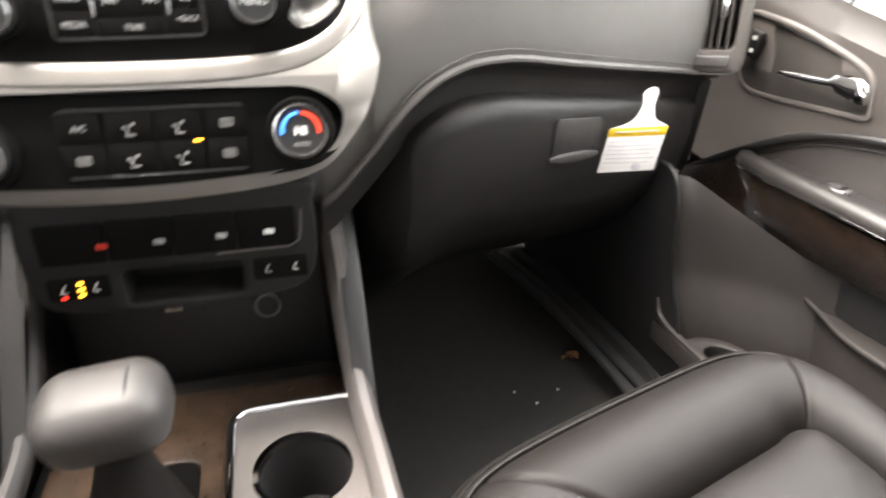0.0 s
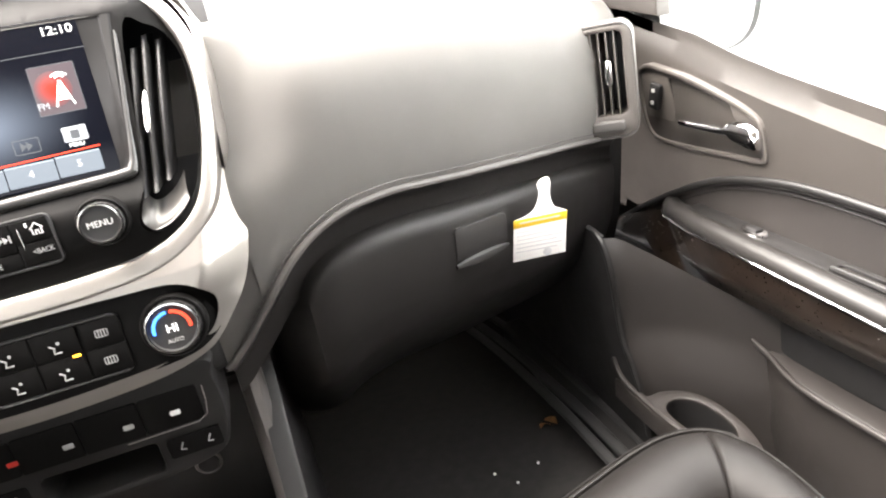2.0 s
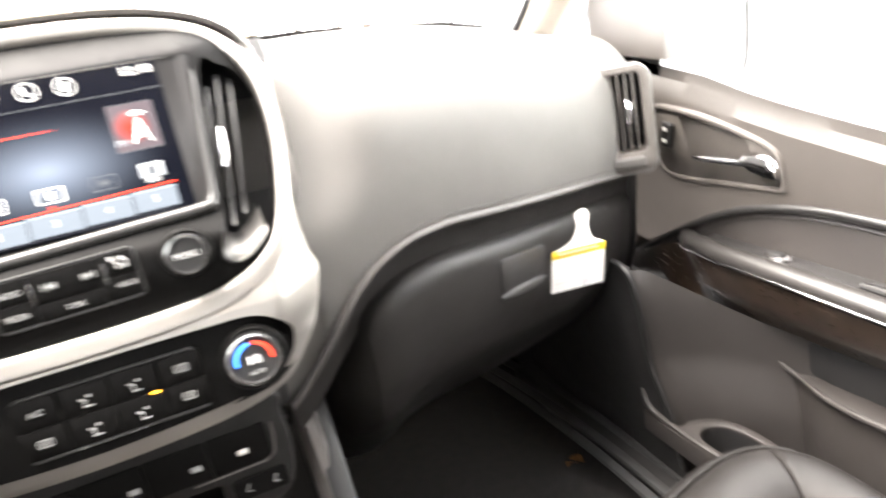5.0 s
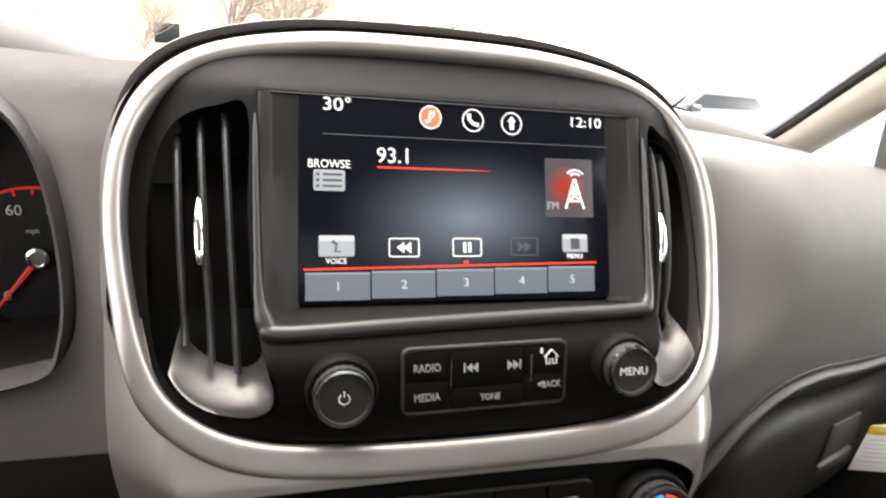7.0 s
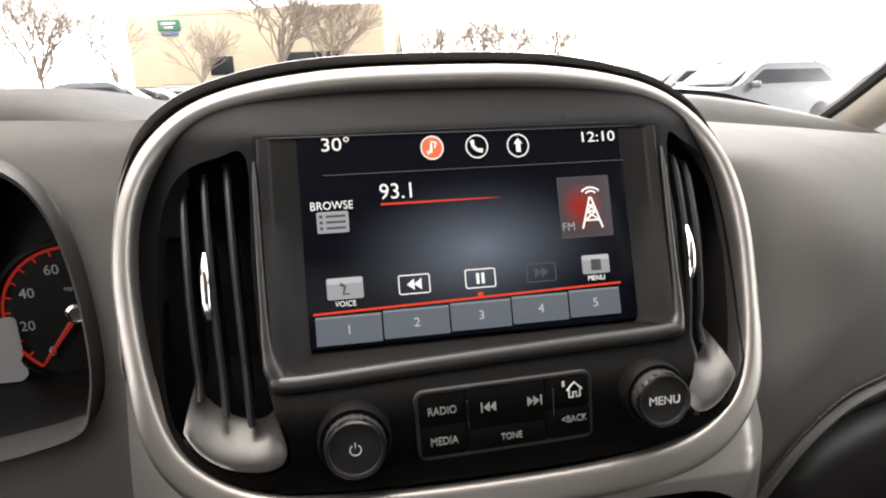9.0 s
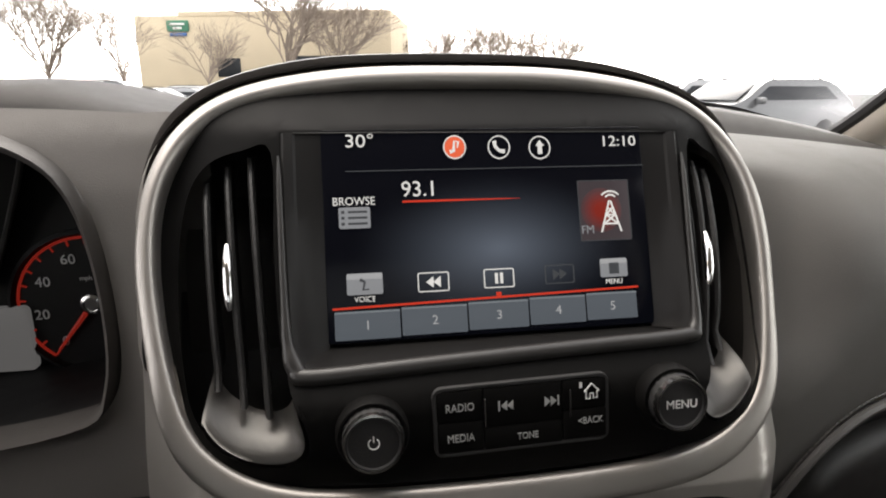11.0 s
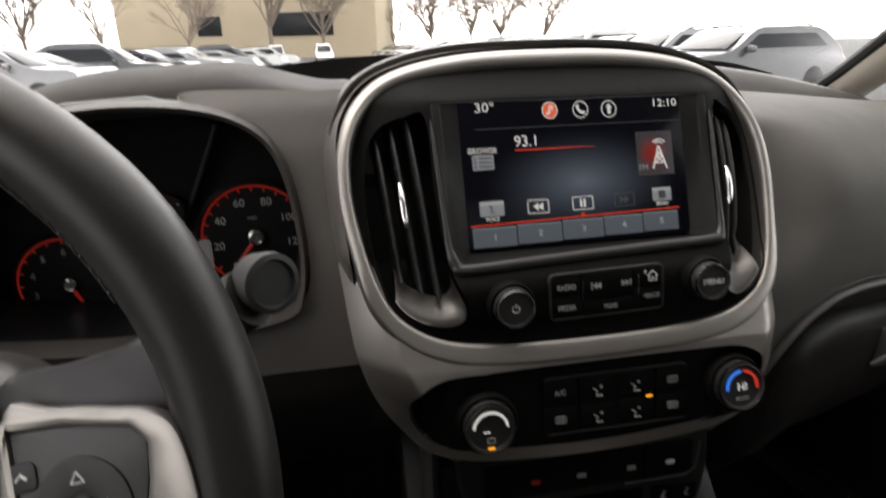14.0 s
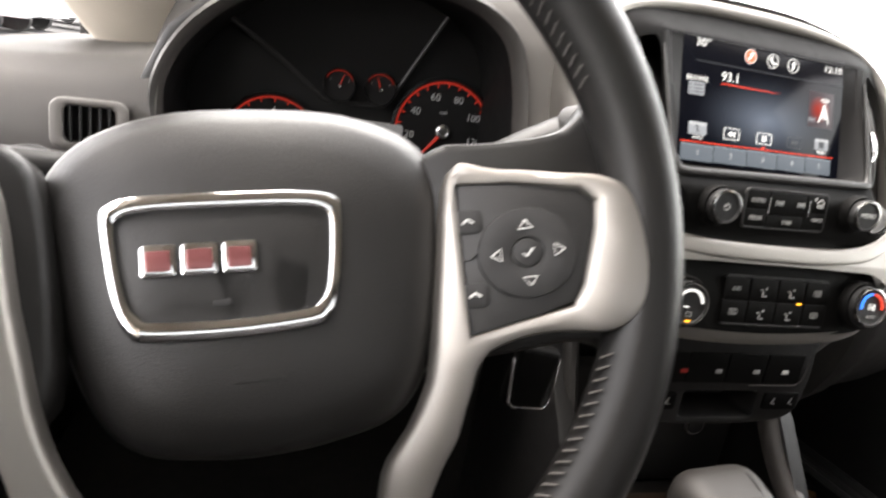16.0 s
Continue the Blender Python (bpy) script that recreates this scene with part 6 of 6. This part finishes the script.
def gauge(x, z, r, marks, a0, a1, name, nums, needle, fwd=0.0):
    g = part(name, lathe([(r * 1.12, 0.0), (r * 1.12, 0.004), (r * 1.06, 0.006), (r * 1.03, 0.001), (0.0, 0.001)], GMX(x, z, fwd)), DIALS, clus, "round dial with red ring")
    m = GMX(x, z, 0.0015 + fwd)
    part("red_ring", tube([m @ Vector((r * math.sin(w), r * math.cos(w), 0)) for w in np.linspace(radians(a0), radians(a1), 40)], r * 0.022, 5), GRED, g)
    for i in range(marks):
        w = radians(a0 + (a1 - a0) * i / (marks - 1))
        part("mark", tube([m @ Vector((q * r * math.sin(w), q * r * math.cos(w), 0)) for q in (0.99, 0.9)], r * 0.016, 4), GRED, g)
    for i, s in enumerate(nums):
        w = radians(a0 + (a1 - a0) * i / (len(nums) - 1))
        text(s, r * 0.21, m @ Matrix.Translation((0.72 * r * math.sin(w), 0.72 * r * math.cos(w), 0.0006)), DIMINK, g)
    w = radians(needle)
    part("needle", tube([m @ Vector((q * r * math.sin(w), q * r * math.cos(w), 0.003)) for q in (0.15, 0.85)], [r * 0.04, r * 0.02], 6), GRED, g, "red needle")
    part("hub", lathe([(r * 0.15, 0.0), (r * 0.15, 0.004), (r * 0.11, 0.005), (r * 0.10, 0.003), (0, 0.003)], m), RING, g)


gauge(-0.266, 1.152, 0.051, 21, -142, 142, "speedometer", ["0", "20", "40", "60", "80", "100", "120", "140"], -142)
gauge(-0.441, 1.119, 0.045, 17, -213, 71, "tachometer", ["0", "1", "2", "3", "4", "5", "6", "7", "8"], -205)
gauge(-0.381, 1.185, 0.0145, 5, -60, 60, "fuel_gauge", ["E", "F"], 20, 0.012)
gauge(-0.340, 1.187, 0.0145, 5, -60, 60, "coolant_gauge", ["C", "H"], -20, 0.012)
part("warning_lamp", plate([(-0.2505, 1.1185), (-0.2455, 1.1185), (-0.248, 1.1245)], [], lambda u, v, w: Vector((u, GY - 0.004 + w, v)), 0.0006, 0.0002), glow("warning_red", (0.9, 0.05, 0.02), 1.0), clus, "red warning lamp")
DISP = glow("cluster_display", (0.34, 0.345, 0.345), 0.3)
part("display", plate(rrect(0, 0, 0.085, 0.05, 0.004), [], frame_at(GMX(GX + 0.01, 1.128, 0.006)), 0.006, 0.0005), DISP, clus, "pale lit display")
text("0", 0.013, GMX(GX + 0.022, 1.133, 0.0068), BLACK, clus)
text("mph", 0.005, GMX(-0.268, 1.172, 0.003), DIMINK, clus)
shade = [(-0.492, 1.236), (-0.47, 1.250), (-0.43, 1.265), (-0.365, 1.276), (-0.31, 1.274), (-0.285, 1.265), (-0.318, 1.196), (-0.330, 1.174), (-0.343, 1.169), (-0.385, 1.169), (-0.40, 1.174)]


def shade_y(z):
    return interp(z, [(1.165, GY - 0.004), (1.2, GY - 0.008), (1.26, 0.125), (1.295, 0.10)])


part("centre_shade", refine(plate(shade, [], lambda u, v, w: Vector((u, shade_y(v) + w, v)), 0.006, 0.002), lambda x, z: shade_y(z), 0.02), DIALS, clus, "dark sloping panel between the dials")
part("shade_edge", tube([Vector((p[0], shade_y(p[1]) - 0.001, p[1])) for p in cr([(-0.492, 1.236, 0), (-0.44, 1.203, 0), (-0.40, 1.174, 0), (-0.385, 1.169, 0), (-0.343, 1.169, 0), (-0.330, 1.174, 0), (-0.318, 1.196, 0), (-0.285, 1.265, 0)], 4, closed=False)], 0.0022, 8), DARK, clus)
# driver-side vent and switch
lv = thing("driver_air_vent", (-0.575, 0.02, 1.145), "dark dash vent with upright slats", "air vent")
LM = look((-0.572, 0.018, 1.138), (-0.45, -0.47, 1.2)) @ Matrix.Rotation(math.pi, 4, "Y") @ Matrix.Scale(0.62, 4)
part("housing", plate(rrect(0, 0, 0.085, 0.062, 0.014), [rrect(0, 0, 0.056, 0.044, 0.008)], frame_at(LM), 0.05, 0.005), DRIVER, lv)
for k in range(-2, 3):
    part("slat", rbox(0.003, 0.046, 0.03, 0.001, LM @ Matrix.Translation((k * 0.0105, 0, -0.022))), MATTE, lv)
part("backing", rbox(0.06, 0.05, 0.004, 0.001, LM @ Matrix.Translation((0, 0, -0.045))), MATTE, lv)
lamp = thing("headlamp_switch", (-0.6, -0.02, 1.10), "round dark headlamp switch", "switch")
part("dial", lathe([(0.024, -0.03), (0.024, 0.0), (0.021, 0.003), (0.0, 0.003)], look((-0.597, -0.03, 1.105), (-0.45, -0.5, 1.2)) @ Matrix.Rotation(math.pi, 4, "Y")), DARK, lamp)
knee = thing("knee_panel", (-0.44, 0.05, 0.95), "dark lower dash panel under the column", "dash panel")
part("panel", sheet(lambda s, t: Vector((-0.735 + 0.545 * s, 0.04 + 0.12 * t, 1.09 - 0.2 * t)), 8, 6, 0.01), DARK, knee)
pedal = thing("brake_pedal", (-0.36, 0.4, 0.98), "black rubber brake pedal", "pedal")
part("pad", rbox(0.11, 0.02, 0.05, 0.006, Matrix.Translation((-0.36, 0.25, 0.74)) @ Matrix.Rotation(radians(35), 4, "X")), MATRUB, pedal)
part("arm", tube([(-0.36, 0.27, 0.75), (-0.36, 0.40, 0.82), (-0.36, 0.65, 0.9)], 0.008, 8), DARK, pedal)

# ---- windscreen, pillars, mirror ----
solid("windshield", sheet(lambda s, t: Vector(((s - 0.5) * (1.5 - 0.2 * t), 0.83 - 1.12 * t - 0.1 * (2 * s - 1) ** 2, 1.24 + 0.48 * t)), 12, 8), GLASS, "clear windshield", "windshield", kind="structure").visible_shadow = False


def dark_band(s, t):
    """The black border along the foot of the glass."""
    x = -0.71 + 1.42 * s
    z = 1.235 + (interp(x, [(-0.71, 1.25), (-0.6, 1.266), (-0.36, 1.293), (-0.28, 1.299), (-0.15, 1.312), (0.1, 1.318), (0.35, 1.306), (0.587, 1.283), (0.71, 1.257)]) - 1.235) * t
    return Vector((x, 0.822 - 2.333 * (z - 1.24) - 0.1 * (x / 0.73) ** 2, z))


solid("trim_windshield_band", sheet(dark_band, 40, 4, 0.002), MATTE, "black border along the foot of the windshield", "trim", kind="structure")
for sx in (-1, 1):
    ap2 = [(0.735, 0.60, 1.195), (0.722, 0.49, 1.255), (0.70, 0.37, 1.325), (0.675, 0.20, 1.425), (0.645, -0.05, 1.57), (0.62, -0.28, 1.71)]
    if sx < 0:
        ap2 = [(0.57, 0.60, 1.09), (0.575, 0.5, 1.135), (0.59, 0.37, 1.20), (0.622, 0.25, 1.28), (0.65, 0.05, 1.43), (0.648, -0.1, 1.56), (0.62, -0.28, 1.71)]
    solid("trim_pillar", tube([(sx * a, b, c) for a, b, c in cr(ap2, 5, closed=False)], 0.045 if sx > 0 else 0.074, 14, flat=0.6), PILLAR, "beige cloth-covered windshield pillar", "pillar", kind="structure")
    solid("trim_glass_seal", tube([(sx * (a - 0.045), b - 0.005, c + 0.012) for a, b, c in cr(ap2, 5, closed=False)], 0.010, 8), MATTE, "black windshield seal beside the pillar", "seal", kind="structure")
    solid("trim_roof_rail", tube([(sx * 0.67, -1.4, 1.68), (sx * 0.67, -0.7, 1.70), (sx * 0.64, -0.28, 1.71)], 0.05, 10), PILLAR, "beige headliner edge rail", "trim", kind="structure")
    solid("trim_rear_pillar", rbox(0.08, 0.12, 0.6, 0.02, Matrix.Translation((sx * 0.70, -0.95, 1.4))), PILLAR, "beige pillar behind the seat", "pillar", kind="structure")
sailp = [(-0.36, 1.19), (-0.19, 1.175), (-0.19, 1.21), (-0.24, 1.29), (-0.36, 1.36)]
solid("trim_sail", plate(sailp, [], lambda u, v, w: Vector((0.72 + w, -u, v)), 0.02, 0.004), DOORUP, "grey triangular trim at the mirror", "trim", kind="structure")
mir = thing("side_mirror", (0.95, 0.35, 1.2), "black door mirror outside the side window", "mirror")
def mirror_loop(cx, cz, hw, hh, n=36):
    pw = lambda q: math.copysign(abs(q) ** 0.55, q)
    return [(cx + hw * pw(math.cos(a)), cz + hh * pw(math.sin(a))) for a in np.linspace(0, 2 * math.pi, n, endpoint=False)]


part("shell", loft([[Vector((u, y, v)) for u, v in mirror_loop(0.892 + dx, 1.185, 0.095 * k, 0.098 * k)] for k, y, dx in ((0.93, 0.300, 0.006), (0.985, 0.298, 0.006), (1.0, 0.31, 0.006), (1.0, 0.35, 0.004), (0.85, 0.40, 0.0), (0.5, 0.43, 0.0))]), MATTE, mir)
part("mirror_glass", plate(mirror_loop(0.889, 1.185, 0.087, 0.094), [], lambda u, v, w: Vector((u, 0.294 + w, v)), 0.002, 0.0005), mat("mirror_glass", (0.9, 0.9, 0.9), 0.02, metal=1.0, var=0.01, rvar=0.01), mir)
part("arm", rbox(0.14, 0.05, 0.05, 0.015, Matrix.Translation((0.78, 0.36, 1.17))), MATTE, mir)

# ---- hang tag, crumbs ----
tag = thing("hang_tag", (0.46, 0.045, 1.02), "white paper hang tag with yellow band on the latch", "tag")
TM = look((0.456, 0.044, 1.0), (0.456 - 0.30, 0.044 - 0.5, 1.0)) @ Matrix.Rotation(math.pi, 4, "Y") @ Matrix.Rotation(radians(-7), 4, "Z") @ Matrix.Scale(0.9, 4)
tag_out = cr([(-0.036, 0.026), (-0.02, 0.03), (-0.008, 0.038), (-0.003, 0.055), (-0.006, 0.068), (0.0, 0.074), (0.008, 0.074), (0.012, 0.066), (0.012, 0.052), (0.018, 0.036), (0.028, 0.03), (0.036, 0.026)], 3, closed=False)
tag_all = [(p[0], p[1]) for p in tag_out] + [(0.037, -0.034), (-0.037, -0.036)]


def tag_bend(lift):
    return lambda u, v, w: TM @ Vector((0.86 * u + 0.004, 0.94 * v + 0.24 * u - 0.003, lift - w + 0.0025 * math.sin(40 * v) - 0.08 * max(0, v - 0.03)))


part("card", plate(tag_all[::-1], [], tag_bend(0.0), 0.0006, 0.0001, back=True), WHITEP, tag)
part("band", plate(rrect(0, 0.0205, 0.073, 0.0115, 0.0005), [], tag_bend(0.0004), 0.0003, 0.00005), YELLOWP, tag, "yellow band")
part("print_bar", plate(rrect(0.0, 0.021, 0.055, 0.002, 0.0003), [], tag_bend(0.0007), 0.0002, 0.00005), GREYINK, tag)
for k in range(6):
    part("print_bar", plate(rrect(-0.004 if k % 2 else 0.0, 0.008 - 0.006 * k, 0.058 if k % 2 else 0.064, 0.0017, 0.0003), [], tag_bend(0.0005), 0.0002, 0.00005), GREYINK, tag)
part("print_spot", plate(circle(0.012, -0.028, 0.006, 16), [], tag_bend(0.0006), 0.0002, 0.00005), GREYINK, tag)
crumb = thing("dry_leaf", (0.50, 0.19, 0.602), "small brown dry leaf on the carpet", "leaf")
part("blade", sheet(lambda s, t: Vector((0.49 + 0.03 * s, 0.18 + 0.02 * t * math.sin(math.pi * (0.1 + 0.8 * s)), 0.604 + 0.006 * math.sin(5 * s + 3 * t))), 6, 4, 0.001), LEAF, crumb)
for x, y in ((0.413, 0.10), (0.455, 0.12), (0.39, 0.13)):
    c = solid("crumb", rbox(0.0035, 0.003, 0.0025, 0.0006, Matrix.Translation((x, y, 0.6012))), WHITEP, "tiny pale crumb on the carpet", "crumb", group="crumbs on the carpet")

# ---- outside ----
OUT = Matrix.Rotation(radians(2.7), 4, "Z")


BUFF = mat("buff_block_wall", (0.55, 0.46, 0.33), 0.9, var=0.05, vscale=0.3)
DKGL = mat("dark_window_glass", (0.02, 0.022, 0.025), 0.2, var=0.2, vscale=0.5, spec=0.15)
bld = thing("storage_building", (-5, 112, 0), "tall buff windowless block building with a green sign", "building")
bx0, bx1, by = -30.7, 14.8, 110.0
BR = OUT @ Matrix.Translation((bx1, by, 0)) @ Matrix.Rotation(radians(-16), 4, "Z") @ Matrix.Translation((-bx1, -by, 0))
part("wall", rbox(bx1 - bx0, 26, 14.4, 0.1, BR @ Matrix.Translation(((bx0 + bx1) / 2, by + 13, 7.2))), BUFF, bld)
part("parapet", rbox(bx1 - bx0 - 8, 26.2, 0.9, 0.1, BR @ Matrix.Translation(((bx0 + bx1) / 2 + 4, by + 13, 14.6))), BUFF, bld)
part("sign", rbox(4.0, 0.3, 1.9, 0.3, BR @ Matrix.Translation((-22.8, by - 0.2, 12.6))), mat("sign_green", (0.03, 0.16, 0.09), 0.5), bld, "green sign board")
part("sign_band", rbox(3.0, 0.3, 0.6, 0.1, BR @ Matrix.Translation((-22.8, by - 0.2, 11.2))), mat("sign_blue", (0.05, 0.12, 0.3), 0.5), bld, "blue sign strip")
for k in range(2):
    part("sign_bar", rbox(2.6 - k, 0.1, 0.35, 0.05, BR @ Matrix.Translation((-22.8, by - 0.4, 12.9 - 0.65 * k))), WHITEINK, bld)
part("window", rbox(4.2, 0.4, 3.2, 0.1, BR @ Matrix.Translation((-14.2, by, 5.6))), DKGL, bld)
part("window", rbox(11.0, 0.4, 3.8, 0.1, BR @ Matrix.Translation((1.9, by, 5.6))), DKGL, bld)

BARK = mat("grey_bark", (0.24, 0.195, 0.16), 0.9, var=0.2, vscale=3)


def tree(x, y, h, seed, spread=0.5):
    x, y, _ = OUT @ Vector((x, y, 0))
    rnd = random.Random(seed)
    t = thing("bare_tree", (x, y, 0), "bare winter tree with thin branches", "tree", group="bare trees")
    bm_t, bm_b = bmesh.new(), bmesh.new()
    th = h * 0.28
    tube([(x, y, 0), (x + 0.1, y, th * 0.6), (x, y, th)], [h * 0.02, h * 0.016, h * 0.014], 6, bm=bm_t)

    def grow(p, d, length, r, depth):
        q = p + d * length * 0.5 + Vector((rnd.gauss(0, 0.05), rnd.gauss(0, 0.05), 0.03)) * length
        e = q + (d + Vector((rnd.gauss(0, 0.15), rnd.gauss(0, 0.15), 0.1))).normalized() * length * 0.5
        tube([p, q, e], [r, r * 0.8, r * 0.55], 4 if depth > 2 else 3, bm=bm_b)
        if depth:
            for _ in range(rnd.choice((2, 3, 3))):
                b = rnd.choice((q, e, e))
                nd = (d + Vector((rnd.gauss(0, spread), rnd.gauss(0, spread), rnd.gauss(0.12, 0.25)))).normalized()
                grow(b, nd, length * rnd.uniform(0.6, 0.8), r * 0.66, depth - 1)

    for _ in range(13 if h > 13 else 8):
        a = rnd.uniform(0, 2 * math.pi)
        grow(Vector((x, y, th * rnd.uniform(0.7, 1.0))), Vector((math.cos(a) * 0.55, math.sin(a) * 0.55, 0.8)).normalized(), h * 0.3, h * (0.0095 if y < 120 else 0.012), 6 if h > 14.2 and y < 100 else 5)
    part("trunk", bm_t, BARK, t)
    part("branches", bm_b, BARK, t)


for x, y, h, s in ((-2.5, 95, 19.5, 1), (-14.0, 98, 11.0, 2), (-23.3, 90, 12.5, 3), (5.0, 97, 14.6, 4), (-36, 80, 13, 5), (-42, 74, 15, 6), (21, 130, 13, 7), (30, 135, 14.5, 8), (38, 132, 15, 12), (44, 130, 15, 9), (58, 140, 15, 10), (-48, 90, 14, 11), (-34, 95, 15, 13)):
    tree(x, y, h, s)
pole = thing("light_pole", (11.5, 92, 0), "thin grey parking lot light pole", "pole")
part("mast", tube([(11.5, 92, 0), (11.5, 92, 11)], 0.09, 8), SATIN, pole)


def car(x, y, yaw, paint, label, tall=1.75):
    c = thing("parked_car", OUT @ Vector((x, y, 0)), label, "car", group="parked cars")
    m = OUT @ Matrix.Translation((x, y, 0)) @ Matrix.Rotation(radians(yaw), 4, "Z")
    side = [(-2.3, 0.45), (-2.35, 0.8), (-2.2, 0.98), (-1.2, 1.08), (-0.4, tall - 0.05), (0.2, tall), (1.5, tall - 0.02), (2.1, 1.2), (2.3, 0.95), (2.3, 0.45)]
    side = [(p[0], p[1]) for p in cr([(*q, 0) for q in side], 3)]
    rings = []
    for yy, k in ((-0.93, 0.0), (-0.9, 1.0), (-0.7, 1.25), (0.0, 1.35), (0.7, 1.25), (0.9, 1.0), (0.93, 0.0)):
        rings.append([m @ Vector((a * (0.985 + 0.015 * k), yy * interp(b, [(1.0, 1.0), (1.1, 0.985), (1.56, 0.87), (1.75, 0.78)]), b * (0.97 + 0.03 * min(1.0, k)) + (0.02 * max(0.0, k - 1) if b > 1.5 else 0.0))) for a, b in side])
    part("body", loft(rings), paint, c)
    for sy in (-1, 1):
        part("side_window", plate([(-0.85, 1.12), (1.75, 1.14), (1.4, tall - 0.14), (-0.35, tall - 0.14)], [], lambda u, v, w, sy=sy: m @ Vector((u, sy * (0.912 - 0.235 * (v - 1.1) - w), v)), 0.01, 0.01), DKGL, c)
        for wx in (-1.4, 1.4):
            part("wheel", lathe([(0.35, -0.1), (0.36, -0.06), (0.36, 0.06), (0.3, 0.1), (0.0, 0.1)], m @ Matrix.Translation((wx, sy * 0.86, 0.36)) @ Matrix.Rotation(radians(-90 * sy), 4, "X"), 20), MATRUB, c)
        part("mirror", rbox(0.12, 0.2, 0.14, 0.03, m @ Matrix.Translation((-0.75, sy * 1.02, 1.12))), paint, c)
        part("roof_rail", tube([m @ Vector((-0.1, sy * 0.68, tall + 0.02)), m @ Vector((0.1, sy * 0.68, tall + 0.05)), m @ Vector((1.3, sy * 0.68, tall + 0.04)), m @ Vector((1.45, sy * 0.68, tall))], 0.02, 6), DARK, c)
    part("windshield", plate([(-0.75, -1.13), (0.75, -1.13), (0.62, -0.5), (-0.62, -0.5)], [], lambda u, v, w: m @ Vector((v * 1.02 - 0.02, u, interp(v, [(-1.2, 1.08), (-0.4, tall - 0.06)]) + 0.02 - w)), 0.01, 0.01), DKGL, c)


PAINTS = [mat("paint_" + n, c, 0.25, metal=0.3, var=0.03, coat=0.6) for n, c in (("silver", (0.28, 0.285, 0.29)), ("white", (0.55, 0.55, 0.54)), ("black", (0.02, 0.02, 0.022)), ("grey", (0.09, 0.093, 0.097)), ("red", (0.3, 0.02, 0.02)))]
NAMES = ("silver", "white", "black", "dark grey", "red")
row = [(9.2 + 0.06 * (12.2 - 3.0 + 2.9 * i), 12.2 + 2.9 * i, (3, 0, 2, 1, 0, 3, 1, 0, 0, 2, 3, 1)[i % 12]) for i in range(30)]
for i, (x, y, p) in enumerate(row):
    car(x, y, 8 + (2, -1, 0, 3)[i % 4], PAINTS[p], NAMES[p] + " sport utility car parked in a row", (1.56, 1.6, 1.5, 1.72, 1.62)[i % 5])
for i in range(12):
    p = (4, 0, 3, 3, 2, 0, 1, 0, 3, 1, 0, 1)[i]
    car(-9.0 + 0.63 * i + (0.0, 0.5, -0.3, 0.2)[i % 4], 15 + 3.4 * i + (0.0, 0.5, -0.4)[i % 3], 172 + (0, 3, -2, 5, -3)[i % 5], PAINTS[p], NAMES[p] + " car parked in the far row", (1.48, 1.62, 1.45, 1.7, 1.5)[i % 5])
for x, y, p in ((3.5, 70, 1), (-1.5, 72, 0)):
    car(x, y, 90, PAINTS[p], NAMES[p] + " vehicle across the lot", 1.9)
